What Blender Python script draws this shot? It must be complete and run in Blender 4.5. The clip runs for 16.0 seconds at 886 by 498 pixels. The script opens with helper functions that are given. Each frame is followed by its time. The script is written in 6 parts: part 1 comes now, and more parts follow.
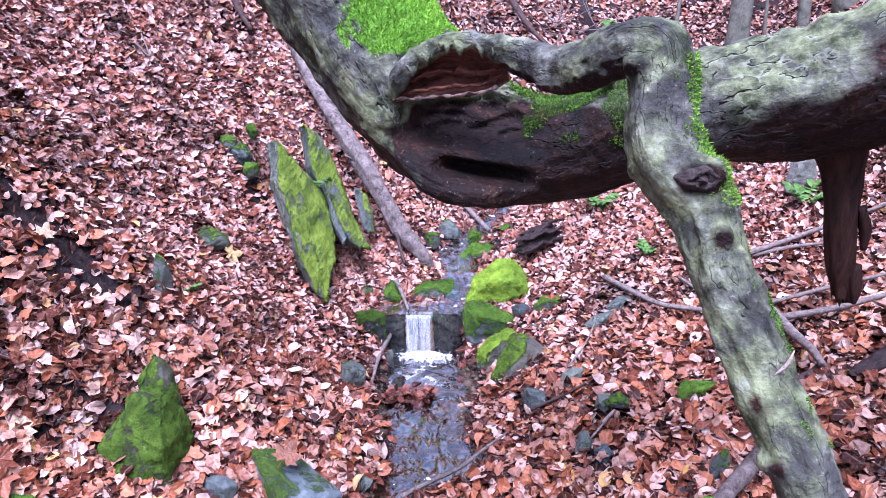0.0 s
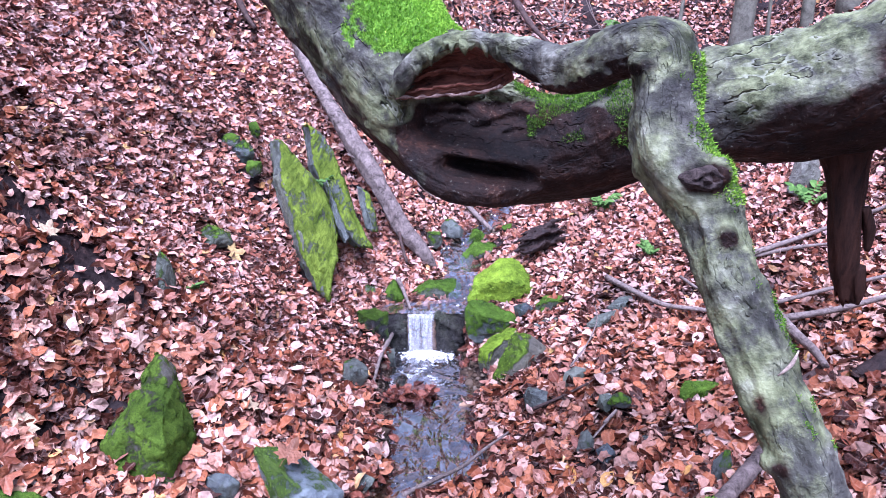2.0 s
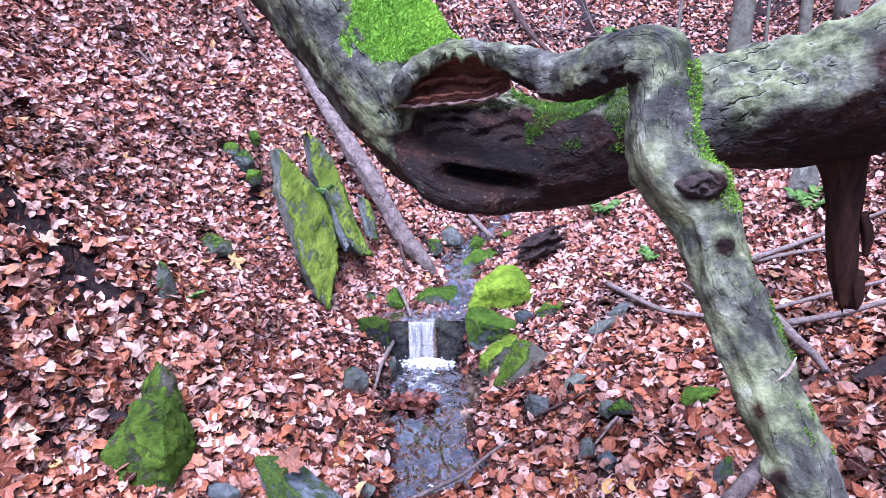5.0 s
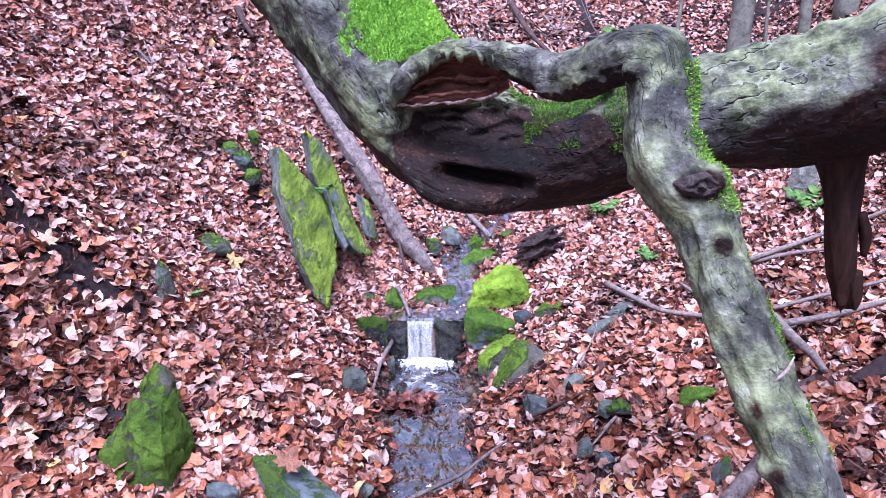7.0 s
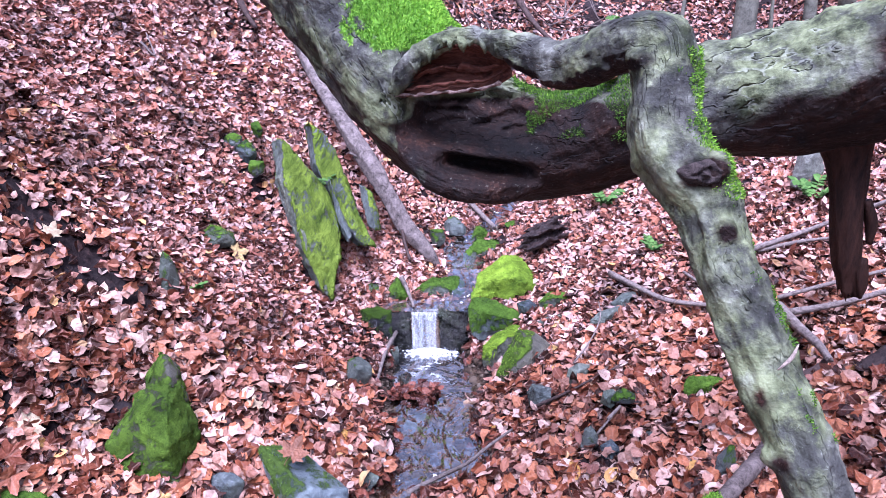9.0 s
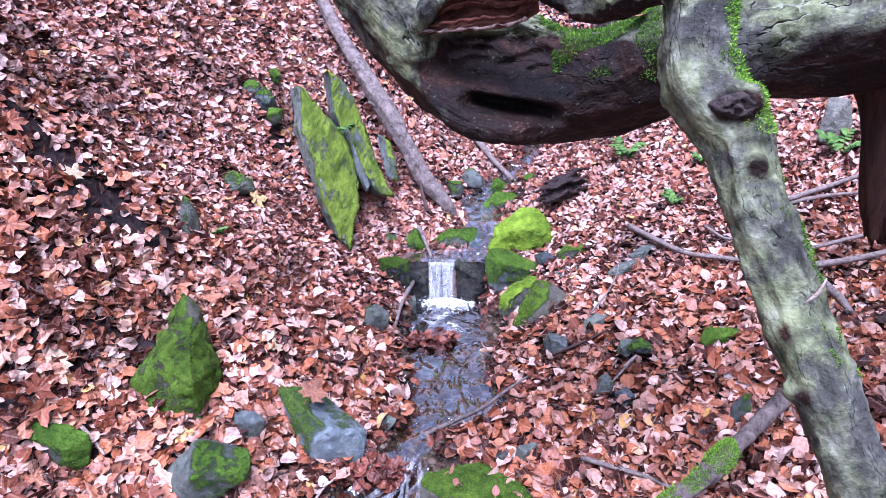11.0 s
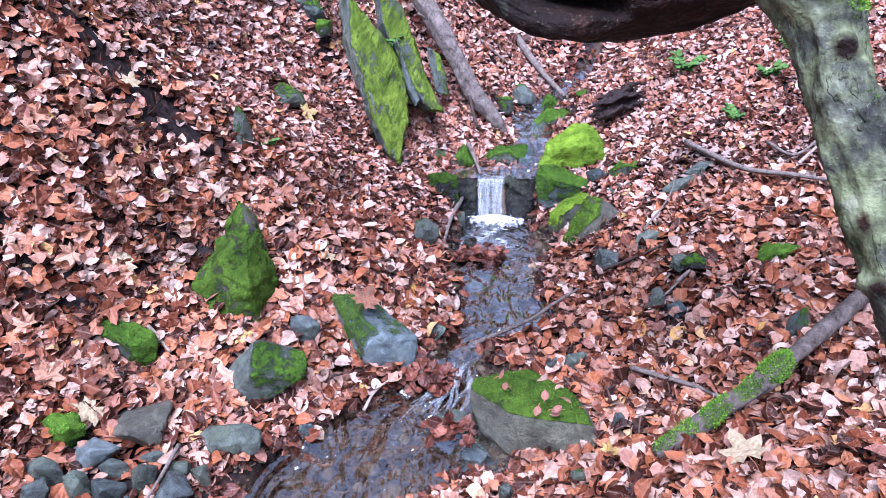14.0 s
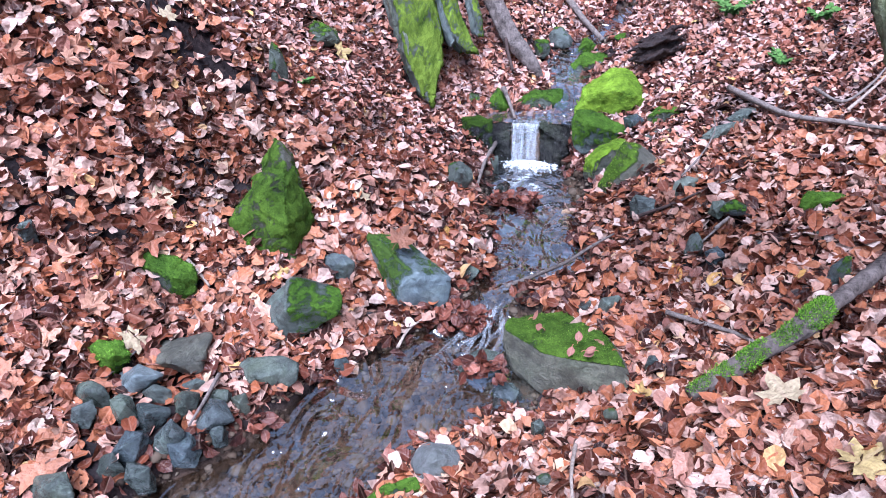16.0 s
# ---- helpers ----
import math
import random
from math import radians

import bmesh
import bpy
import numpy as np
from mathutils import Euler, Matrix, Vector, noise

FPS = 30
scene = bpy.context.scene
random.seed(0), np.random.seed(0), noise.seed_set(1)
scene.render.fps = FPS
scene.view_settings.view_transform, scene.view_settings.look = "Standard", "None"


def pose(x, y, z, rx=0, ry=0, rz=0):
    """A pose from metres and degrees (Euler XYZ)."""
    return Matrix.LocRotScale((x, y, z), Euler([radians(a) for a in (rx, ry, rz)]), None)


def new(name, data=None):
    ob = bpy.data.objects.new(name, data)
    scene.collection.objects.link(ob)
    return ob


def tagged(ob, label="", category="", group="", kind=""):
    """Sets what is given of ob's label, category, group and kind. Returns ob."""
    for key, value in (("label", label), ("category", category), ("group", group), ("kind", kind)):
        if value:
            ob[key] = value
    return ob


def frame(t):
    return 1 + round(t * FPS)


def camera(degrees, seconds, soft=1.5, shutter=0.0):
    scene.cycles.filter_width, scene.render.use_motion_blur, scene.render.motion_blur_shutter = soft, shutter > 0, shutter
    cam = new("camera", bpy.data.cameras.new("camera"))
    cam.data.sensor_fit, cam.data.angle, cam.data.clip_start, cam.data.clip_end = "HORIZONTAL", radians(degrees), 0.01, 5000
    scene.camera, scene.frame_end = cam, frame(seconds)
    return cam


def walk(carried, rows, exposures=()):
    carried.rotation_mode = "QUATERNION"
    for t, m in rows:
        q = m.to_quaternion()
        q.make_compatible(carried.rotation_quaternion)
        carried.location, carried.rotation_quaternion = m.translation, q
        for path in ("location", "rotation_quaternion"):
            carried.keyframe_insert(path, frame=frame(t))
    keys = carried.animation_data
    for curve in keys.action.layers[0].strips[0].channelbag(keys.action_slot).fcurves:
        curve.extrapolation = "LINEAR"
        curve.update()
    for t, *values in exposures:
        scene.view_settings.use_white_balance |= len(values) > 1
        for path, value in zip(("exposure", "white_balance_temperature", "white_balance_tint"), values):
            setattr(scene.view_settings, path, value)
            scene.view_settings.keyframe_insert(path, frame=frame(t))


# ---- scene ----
EXPOSURES = [(0, 2.25, 4980, 33), (8.7, 2.25, 4980, 33), (12, 2.19, 4980, 29), (16, 2.05, 4930, 17)]
cam = camera(66.84, 16.0, 0.5)
# seconds, place, pitch, roll, yaw
ROWS = [
    (0, 0.0000, 0.0000, 1.5999, -16.748, -0.235, 0.000),
    (0.5, -0.0022, -0.0009, 1.5989, -16.707, -0.478, -0.060),
    (1, -0.0048, -0.0025, 1.5986, -16.606, -0.508, -0.116),
    (1.5, -0.0073, -0.0022, 1.5999, -16.665, -0.464, 0.033),
    (2, -0.0043, -0.0009, 1.5988, -16.790, -0.438, 0.198),
    (2.5, -0.0004, -0.0023, 1.6010, -16.734, -0.088, 0.203),
    (3, -0.0003, -0.0010, 1.5995, -16.576, 0.005, 0.389),
    (3.5, -0.0016, -0.0022, 1.6017, -16.450, -0.009, 0.272),
    (4, 0.0010, -0.0036, 1.6028, -16.151, -0.001, 0.120),
    (6.5, 0.0016, -0.0026, 1.6009, -16.287, -0.131, 0.310),
    (7, 0.0033, -0.0027, 1.6010, -16.217, -0.148, 0.156),
    (7.5, 0.0006, -0.0031, 1.6009, -16.282, -0.115, 0.269),
    (8, 0.0006, -0.0032, 1.6010, -16.372, -0.021, 0.391),
    (8.5, 0.0051, -0.0020, 1.6010, -16.509, 0.160, 0.366),
    (10.8, -0.0038, -0.0090, 1.5599, -20.132, -0.002, 1.356),
    (11, -0.0103, -0.0143, 1.5565, -20.505, -0.196, 1.889),
    (11.5, -0.0212, -0.0141, 1.5434, -21.742, -0.307, 2.680),
    (12, -0.0230, -0.0176, 1.5301, -22.856, -0.213, 3.237),
    (12.5, -0.0257, -0.0213, 1.5199, -23.697, -0.121, 4.088),
    (13, -0.0321, -0.0238, 1.5098, -24.665, -0.412, 3.789),
    (13.5, -0.0370, -0.0286, 1.5014, -25.509, -0.054, 4.440),
    (14, -0.0381, -0.0341, 1.4942, -26.599, 0.632, 5.572),
    (14.5, -0.0416, -0.0387, 1.4831, -27.812, 0.863, 5.966),
    (15, -0.0538, -0.0429, 1.4719, -28.824, 0.453, 6.397),
    (15.5, -0.0667, -0.0489, 1.4641, -29.908, 0.287, 7.111),
    (16, -0.0757, -0.0545, 1.4576, -30.657, 0.532, 7.968),
]
walk(cam, [(t, pose(x, y, z, 90 + pitch, roll, yaw)) for t, x, y, z, pitch, roll, yaw in ROWS],
     EXPOSURES)
# ---- light: an overcast autumn day in a wooded valley ----
world = bpy.data.worlds.new("overcast_sky")
scene.world = world
world.use_nodes = True
sky = world.node_tree.nodes.new("ShaderNodeTexSky")
sky.sky_type, sky.sun_disc = "NISHITA", False
sky.sun_elevation, sky.sun_rotation = radians(50), radians(200)
sky.air_density, sky.dust_density, sky.ozone_density = 1.0, 1.0, 1.0
backing = world.node_tree.nodes["Background"]
veil = world.node_tree.nodes.new("ShaderNodeHueSaturation")
veil.inputs["Saturation"].default_value = 0.5
world.node_tree.links.new(sky.outputs[0], veil.inputs["Color"])
world.node_tree.links.new(veil.outputs[0], backing.inputs[0])
backing.inputs[1].default_value = 0.065
sun = new("sun", bpy.data.lights.new("sun", "SUN"))
sun.data.energy, sun.data.angle, sun.data.color = 2.45, radians(42), (1.0, 0.96, 0.93)
sun.rotation_euler = (radians(25), 0, radians(-9))

rng = np.random.default_rng(11)


# ---- materials ----
def material(name, rough=0.6, spec=0.4):
    m = bpy.data.materials.new(name)
    m.use_nodes = True
    b = m.node_tree.nodes["Principled BSDF"]
    b.inputs["Roughness"].default_value, b.inputs["Specular IOR Level"].default_value = rough, spec
    return m, m.node_tree, b


def node(t, kind, links=(), **values):
    n = t.nodes.new("ShaderNode" + kind)
    if "operation" in values:
        n.operation = values["operation"]
    if "blend_type" in values:
        n.blend_type = values["blend_type"]
    if "uv_map" in values:
        n.uv_map = values["uv_map"]
    if "attribute_name" in values:
        n.attribute_name = values["attribute_name"]
    for slot, source in dict(links).items():
        if isinstance(source, (int, float, tuple)):
            n.inputs[slot].default_value = source
        else:
            t.links.new(source, n.inputs[slot])
    return n


def grain(t, where, scale, detail=4, rough=0.55, distort=0.0):
    return node(t, "TexNoise", {"Vector": where, "Scale": scale, "Detail": detail, "Roughness": rough, "Distortion": distort}).outputs["Fac"]


def ramp(t, fac, *stops, kind="LINEAR"):
    n = node(t, "ValToRGB", {"Fac": fac})
    n.color_ramp.interpolation = kind
    e = n.color_ramp.elements
    while len(e) < len(stops):
        e.new(0.5)
    for k, (at, c) in zip(e, stops):
        k.position, k.color = at, (*c, 1) if isinstance(c, tuple) else (c, c, c, 1)
    return n.outputs["Color"]


def blend(t, fac, a, b, mode="MIX"):
    n = node(t, "MixRGB", {"Fac": fac, "Color1": a if not isinstance(a, tuple) else (*a, 1), "Color2": b if not isinstance(b, tuple) else (*b, 1)}, blend_type=mode)
    return n.outputs["Color"]


def calc(t, op, a, b=0.0, c=0.0):
    return node(t, "Math", {0: a, 1: b, 2: c}, operation=op).outputs[0]


def relief(t, b, height, strength, distance):
    n = node(t, "Bump", {"Height": height, "Strength": strength, "Distance": distance})
    t.links.new(n.outputs["Normal"], b.inputs["Normal"])


def coords(t, kind="Object"):
    return node(t, "TexCoord").outputs[kind]


def stretched(t, where, sx, sy, sz):
    return node(t, "Mapping", {"Vector": where, "Scale": (sx, sy, sz)}).outputs["Vector"]


def leaf_material(name, *stops, wet=0.0, gloss=0.2):
    """Dead leaves: one hue a leaf, with a midrib, side veins, blotches and a dry sheen."""
    m, t, b = material(name, 0.4 - 0.1 * wet, gloss + 0.1 * wet)
    one = node(t, "NewGeometry").outputs["Random Per Island"]
    where = coords(t)
    hue = ramp(t, one, *stops)
    blot = grain(t, where, 90, 3)
    c = blend(t, calc(t, "MULTIPLY", ramp(t, blot, (0.42, 0.0), (0.66, 1.0)), 0.55), hue, blend(t, 0.6, hue, (0.1, 0.03, 0.018)))
    uv = node(t, "SeparateXYZ", {0: node(t, "UVMap", uv_map="UVMap").outputs[0]})
    across = calc(t, "ABSOLUTE", calc(t, "SUBTRACT", uv.outputs[1], 0.5))
    rib = ramp(t, across, (0.0, 1.0), (0.05, 0.0))
    slant = calc(t, "ADD", calc(t, "MULTIPLY", uv.outputs[0], 55.0), calc(t, "MULTIPLY", across, -46.0))
    vein = calc(t, "MULTIPLY", calc(t, "SINE", slant), 0.5)
    c = blend(t, calc(t, "MULTIPLY", rib, 0.2), c, (0.5, 0.32, 0.23))
    damp = ramp(t, grain(t, where, 2.6, 4, 0.6, 0.5), (0.34, 0.4), (0.5, 1.0))
    c = blend(t, 1.0, c, damp, "MULTIPLY")
    t.links.new(c, b.inputs["Base Color"])
    relief(t, b, calc(t, "ADD", calc(t, "MULTIPLY", vein, 0.14), calc(t, "MULTIPLY", blot, 3.0)), 0.6, 0.004)
    return m


def soil_material():
    m, t, b = material("soil", 0.9, 0.05)
    where = coords(t)
    a, f = grain(t, where, 3.0, 6), grain(t, where, 38, 6, 0.7)
    c = ramp(t, f, (0.32, (0.006, 0.004, 0.004)), (0.55, (0.025, 0.017, 0.016)), (0.75, (0.08, 0.045, 0.036)))
    c = blend(t, ramp(t, a, (0.4, 0.0), (0.7, 0.6)), c, (0.055, 0.045, 0.046))
    silt = node(t, "Attribute", attribute_name="silt").outputs["Fac"]
    c = blend(t, silt, c, ramp(t, f, (0.3, (0.05, 0.032, 0.02)), (0.7, (0.2, 0.13, 0.085))))
    t.links.new(c, b.inputs["Base Color"])
    relief(t, b, calc(t, "ADD", f, a), 1.0, 0.02)
    return m


def rock_material(name, dark, light, moss_dark, moss_light, rough=0.55, streaks=False, bump=0.025):
    """Stone with moss where the mesh carries the moss value."""
    m, t, b = material(name, rough, 0.45)
    where = coords(t)
    own = node(t, "ObjectInfo").outputs["Random"]
    if streaks:
        where = node(t, "Mapping", {"Vector": where, "Rotation": (0, radians(-24), 0)}).outputs["Vector"]
        where = stretched(t, where, 1.8, 1.8, 0.35)
    shifted = node(t, "VectorMath", {0: where, 1: node(t, "CombineXYZ", {0: calc(t, "MULTIPLY", own, 40.0)}).outputs[0]}, operation="ADD").outputs[0]
    big, mid, fine = grain(t, shifted, 7, 4, 0.6, 0.5), grain(t, shifted, 34, 6, 0.7, 0.4), grain(t, shifted, 170, 4, 0.75)
    stone = ramp(t, calc(t, "ADD", calc(t, "MULTIPLY", big, 0.35), calc(t, "ADD", calc(t, "MULTIPLY", mid, 0.5), calc(t, "MULTIPLY", fine, 0.15))), (0.34, dark), (0.5, tuple(0.4 * (p + q) for p, q in zip(dark, light))), (0.64, light))
    cast = ramp(t, own, (0.0, (0.84, 0.95, 1.06)), (0.3, (1.0, 1.0, 1.0)), (0.6, (1.05, 1.04, 0.82)), (1.0, (0.85, 0.88, 0.86)))
    stone = blend(t, 0.9, stone, cast, "MULTIPLY")
    stone = blend(t, ramp(t, big, (0.5, 0.0), (0.72, 0.5)), stone, (0.075, 0.09, 0.05))
    green = node(t, "Attribute", attribute_name="moss").outputs["Fac"]
    edge = calc(t, "ADD", green, calc(t, "MULTIPLY", calc(t, "SUBTRACT", mid, 0.5), 1.4))
    edge = calc(t, "ADD", edge, calc(t, "MULTIPLY", calc(t, "SUBTRACT", fine, 0.5), 0.6))
    mask = ramp(t, edge, (0.4, 0.0), (0.6, 1.0))
    tone = calc(t, "ADD", calc(t, "MULTIPLY", big, 0.4), calc(t, "ADD", calc(t, "MULTIPLY", mid, 0.3), calc(t, "MULTIPLY", fine, 0.3)))
    moss = ramp(t, tone, (0.36, moss_dark), (0.5, tuple(0.45 * (p + q) for p, q in zip(moss_dark, moss_light))), (0.62, moss_light))
    t.links.new(blend(t, mask, stone, moss), b.inputs["Base Color"])
    t.links.new(calc(t, "ADD", calc(t, "MULTIPLY", mask, 0.35), rough - 0.1), b.inputs["Roughness"])
    t.links.new(ramp(t, mask, (0.0, 0.4), (1.0, 0.08)), b.inputs["Specular IOR Level"])
    relief(t, b, calc(t, "ADD", calc(t, "MULTIPLY", mid, 1.0), calc(t, "ADD", calc(t, "MULTIPLY", fine, 0.35), calc(t, "MULTIPLY", mask, 0.5))), 1.0, bump)
    return m


def moss_material(name, *stops):
    m, t, b = material(name, 0.85, 0.15)
    one = node(t, "NewGeometry").outputs["Random Per Island"]
    patch = grain(t, coords(t), 14, 3)
    c = ramp(t, calc(t, "ADD", calc(t, "MULTIPLY", one, 0.5), calc(t, "MULTIPLY", patch, 0.5)), *stops)
    t.links.new(c, b.inputs["Base Color"])
    return m


def bark_material(name, along, across, flaky=1.0):
    """Old beech bark: grey-green algae in blotches, flaking plates with dark lips, rotten brown deepened with underside
    shade where the mesh carries it.
    """
    m, t, b = material(name, 0.75, 0.2)
    where = coords(t)
    long = stretched(t, node(t, "Attribute", attribute_name="flow").outputs["Vector"], along, across, across)
    warp = grain(t, where, 6, 5, 0.65, 0.0)
    mid, fine = grain(t, where, 22, 5, 0.62, 0.15), grain(t, where, 120, 4, 0.65)
    ridge = grain(t, long, 0.9, 3, 0.55, 0.1)
    plates = calc(t, "MULTIPLY", grain(t, long, 0.42, 5, 0.6, 0.2), 7.0)
    step = calc(t, "FRACT", plates)
    tone = calc(t, "ADD", calc(t, "MULTIPLY", mid, 0.52), calc(t, "ADD", calc(t, "MULTIPLY", ridge, 0.36), calc(t, "MULTIPLY", fine, 0.12)))
    grey = ramp(t, tone, (0.39, (0.01, 0.009, 0.008)), (0.45, (0.042, 0.04, 0.032)), (0.53, (0.1, 0.099, 0.078)), (0.62, (0.225, 0.225, 0.178)))
    green = blend(t, ramp(t, warp, (0.4, 0.0), (0.56, 0.85)), grey, blend(t, ramp(t, tone, (0.42, 0.0), (0.6, 1.0)), (0.025, 0.031, 0.011), (0.215, 0.24, 0.11)))
    green = blend(t, ramp(t, grain(t, where, 13, 6, 0.7, 0.2), (0.5, 0.0), (0.62, 0.85)), green, (0.032, 0.031, 0.027))
    # Brown of rotten wood, taken near black to carry underside shade.
    rot_dark = ramp(t, calc(t, "ADD", calc(t, "MULTIPLY", ridge, 0.4), calc(t, "ADD", calc(t, "MULTIPLY", mid, 0.3), calc(t, "MULTIPLY", fine, 0.3))), (0.42, (0.0025, 0.0013, 0.0009)), (0.56, (0.015, 0.006, 0.0034)), (0.72, (0.075, 0.031, 0.017)))
    brown_mix = node(t, "Attribute", attribute_name="rot_dark").outputs["Fac"]
    brown_mix = calc(t, "ADD", brown_mix, calc(t, "MULTIPLY", calc(t, "SUBTRACT", calc(t, "ADD", warp, mid), 1.0), 0.9))
    c = blend(t, ramp(t, brown_mix, (0.3, 0.0), (0.62, 1.0)), green, rot_dark)
    lips = calc(t, "MULTIPLY", ramp(t, step, (0.0, 0.55), (0.12, 0.0)), ramp(t, warp, (0.44, 0.0), (0.56, flaky)))
    c = blend(t, lips, c, (0.012, 0.01, 0.008))
    pale = calc(t, "MULTIPLY", ramp(t, step, (0.88, 0.0), (0.97, 0.45)), ramp(t, warp, (0.44, 0.0), (0.56, flaky)))
    c = blend(t, calc(t, "MULTIPLY", pale, calc(t, "SUBTRACT", 1.0, ramp(t, brown_mix, (0.2, 0.0), (0.45, 1.0)))), c, (0.38, 0.39, 0.31))
    c = blend(t, node(t, "Attribute", attribute_name="moss").outputs["Fac"], c, blend(t, mid, (0.05, 0.12, 0.01), (0.2, 0.4, 0.03)))
    c = blend(t, ramp(t, fine, (0.64, 0.0), (0.7, 0.25)), c, (0.34, 0.37, 0.29))
    t.links.new(c, b.inputs["Base Color"])
    height = calc(t, "ADD", calc(t, "MULTIPLY", ridge, 0.8), calc(t, "ADD", calc(t, "MULTIPLY", mid, 1.0), calc(t, "MULTIPLY", fine, 0.15)))
    height = calc(t, "ADD", height, calc(t, "MULTIPLY", ramp(t, step, (0.0, 0.0), (0.08, 1.0), (1.0, 0.4)), 1.1 * flaky))
    relief(t, b, height, 1.0, 0.013)
    return m


def wood_material(name, dark, light, scale=40, rough=0.75, fibre=None):
    m, t, b = material(name, rough, 0.15)
    where = stretched(t, coords(t), *fibre) if fibre else coords(t)
    n, f = grain(t, where, scale, 5, 0.65, 0.6), grain(t, where, scale * 5, 4, 0.7)
    t.links.new(ramp(t, calc(t, "ADD", calc(t, "MULTIPLY", n, 0.65), calc(t, "MULTIPLY", f, 0.35)), (0.34, dark), (0.66, light)), b.inputs["Base Color"])
    relief(t, b, calc(t, "ADD", n, calc(t, "MULTIPLY", f, 0.5)), 0.9, 0.006)
    return m


def water_material():
    """Clear shallow water: what lies below, tinted, under a rippled gloss."""
    m, t, b = material("stream_water")
    where = coords(t)
    run = stretched(t, where, 1.0, 0.55, 1.0)
    waves = calc(t, "ADD", grain(t, run, 6, 2, 0.4, 2.0), calc(t, "MULTIPLY", grain(t, run, 26, 2, 0.4, 1.2), 0.12))
    bump = node(t, "Bump", {"Height": waves, "Strength": 1.0, "Distance": 0.05}).outputs["Normal"]
    clear = node(t, "BsdfTransparent", {"Color": (0.9, 0.86, 0.79, 1)}).outputs[0]
    gloss = node(t, "BsdfGlossy", {"Color": (1, 1, 1, 1), "Roughness": 0.1, "Normal": bump}).outputs[0]
    share = node(t, "Fresnel", {"IOR": 1.34, "Normal": bump}).outputs[0]
    mix = node(t, "MixShader", {0: calc(t, "MINIMUM", calc(t, "MULTIPLY", share, 8.5), 0.9), 1: clear, 2: gloss})
    t.links.new(mix.outputs[0], t.nodes["Material Output"].inputs["Surface"])
    return m


def foam_material(name, opacity):
    m, t, b = material(name, 0.25, 0.5)
    b.inputs["Base Color"].default_value = (0.86, 0.89, 0.93, 1)
    streak = grain(t, stretched(t, coords(t), 110, 40, 5), 1.0, 4, 0.6, 0.3)
    t.links.new(ramp(t, streak, (0.5 - 0.3 * opacity, 0.05), (0.62, opacity)), b.inputs["Alpha"])
    relief(t, b, streak, 0.5, 0.01)
    return m


def churn_material():
    """Broken white water, thinning out to clear water at its rim."""
    m, t, b = material("churned_water", 0.2, 0.5)
    b.inputs["Base Color"].default_value = (0.86, 0.89, 0.93, 1)
    where = coords(t)
    web = node(t, "TexVoronoi", {"Vector": where, "Scale": 48.0}).outputs["Distance"]
    mid = node(t, "VectorMath", {0: node(t, "VectorMath", {0: where, 1: (0.09, -3.245, 0.0)}, operation="ADD").outputs[0], 1: (5.4, 12.0, 0.0)}, operation="MULTIPLY").outputs[0]
    away = node(t, "VectorMath", {0: mid}, operation="LENGTH").outputs["Value"]
    lace = calc(t, "ADD", calc(t, "ADD", web, calc(t, "MULTIPLY", grain(t, where, 60, 4, 0.7, 1.0), 0.9)), calc(t, "MULTIPLY", away, -1.15))
    t.links.new(ramp(t, lace, (0.02, 0.0), (0.4, 0.9)), b.inputs["Alpha"])
    relief(t, b, calc(t, "ADD", web, grain(t, where, 90, 3)), 0.8, 0.01)
    return m


BEECH = leaf_material("beech_leaf", (0.0, (0.008, 0.003, 0.002)), (0.12, (0.04, 0.011, 0.006)), (0.26, (0.16, 0.042, 0.018)), (0.4, (0.36, 0.12, 0.05)), (0.5, (0.44, 0.18, 0.09)), (0.57, (0.24, 0.1, 0.072)), (0.72, (0.45, 0.24, 0.165)), (0.9, (0.52, 0.34, 0.265)), (0.98, (0.57, 0.42, 0.345)), (1.0, (0.55, 0.3, 0.07)))
# Paler than BEECH: the glare on far leaves goes into their colour.
GLARE_BEECH = leaf_material("glare_paled_beech_leaf", (0.0, (0.012, 0.005, 0.004)), (0.12, (0.05, 0.016, 0.012)), (0.26, (0.19, 0.06, 0.035)), (0.42, (0.38, 0.14, 0.08)), (0.56, (0.49, 0.245, 0.175)), (0.74, (0.54, 0.33, 0.275)), (0.95, (0.58, 0.42, 0.37)), (1.0, (0.6, 0.32, 0.1)))
MAPLE = leaf_material("maple_leaf", (0.0, (0.08, 0.022, 0.012)), (0.3, (0.24, 0.075, 0.038)), (0.6, (0.37, 0.16, 0.09)), (0.85, (0.46, 0.26, 0.17)), (0.96, (0.54, 0.36, 0.27)), (1.0, (0.55, 0.36, 0.11)))
WET = leaf_material("wet_leaf", (0.0, (0.03, 0.01, 0.008)), (0.5, (0.1, 0.028, 0.017)), (1.0, (0.24, 0.075, 0.042)), wet=1.0)
# Damp leaves, blackened so shade in the gaps is part of their colour.
UNDER = leaf_material("damp_gap_shade_leaf", (0.0, (0.008, 0.004, 0.003)), (0.5, (0.024, 0.008, 0.006)), (1.0, (0.075, 0.024, 0.014)), gloss=0.06)
PALE = leaf_material("pale_maple_leaf", (0.0, (0.37, 0.3, 0.17)), (1.0, (0.42, 0.32, 0.2)))
YELLOW = leaf_material("yellow_leaf", (0.0, (0.44, 0.32, 0.12)), (1.0, (0.5, 0.36, 0.15)))
SOIL = soil_material()
ROCK = rock_material("mossy_stone", (0.022, 0.025, 0.022), (0.2, 0.225, 0.2), (0.012, 0.03, 0.004), (0.11, 0.2, 0.02), 0.5, bump=0.014)
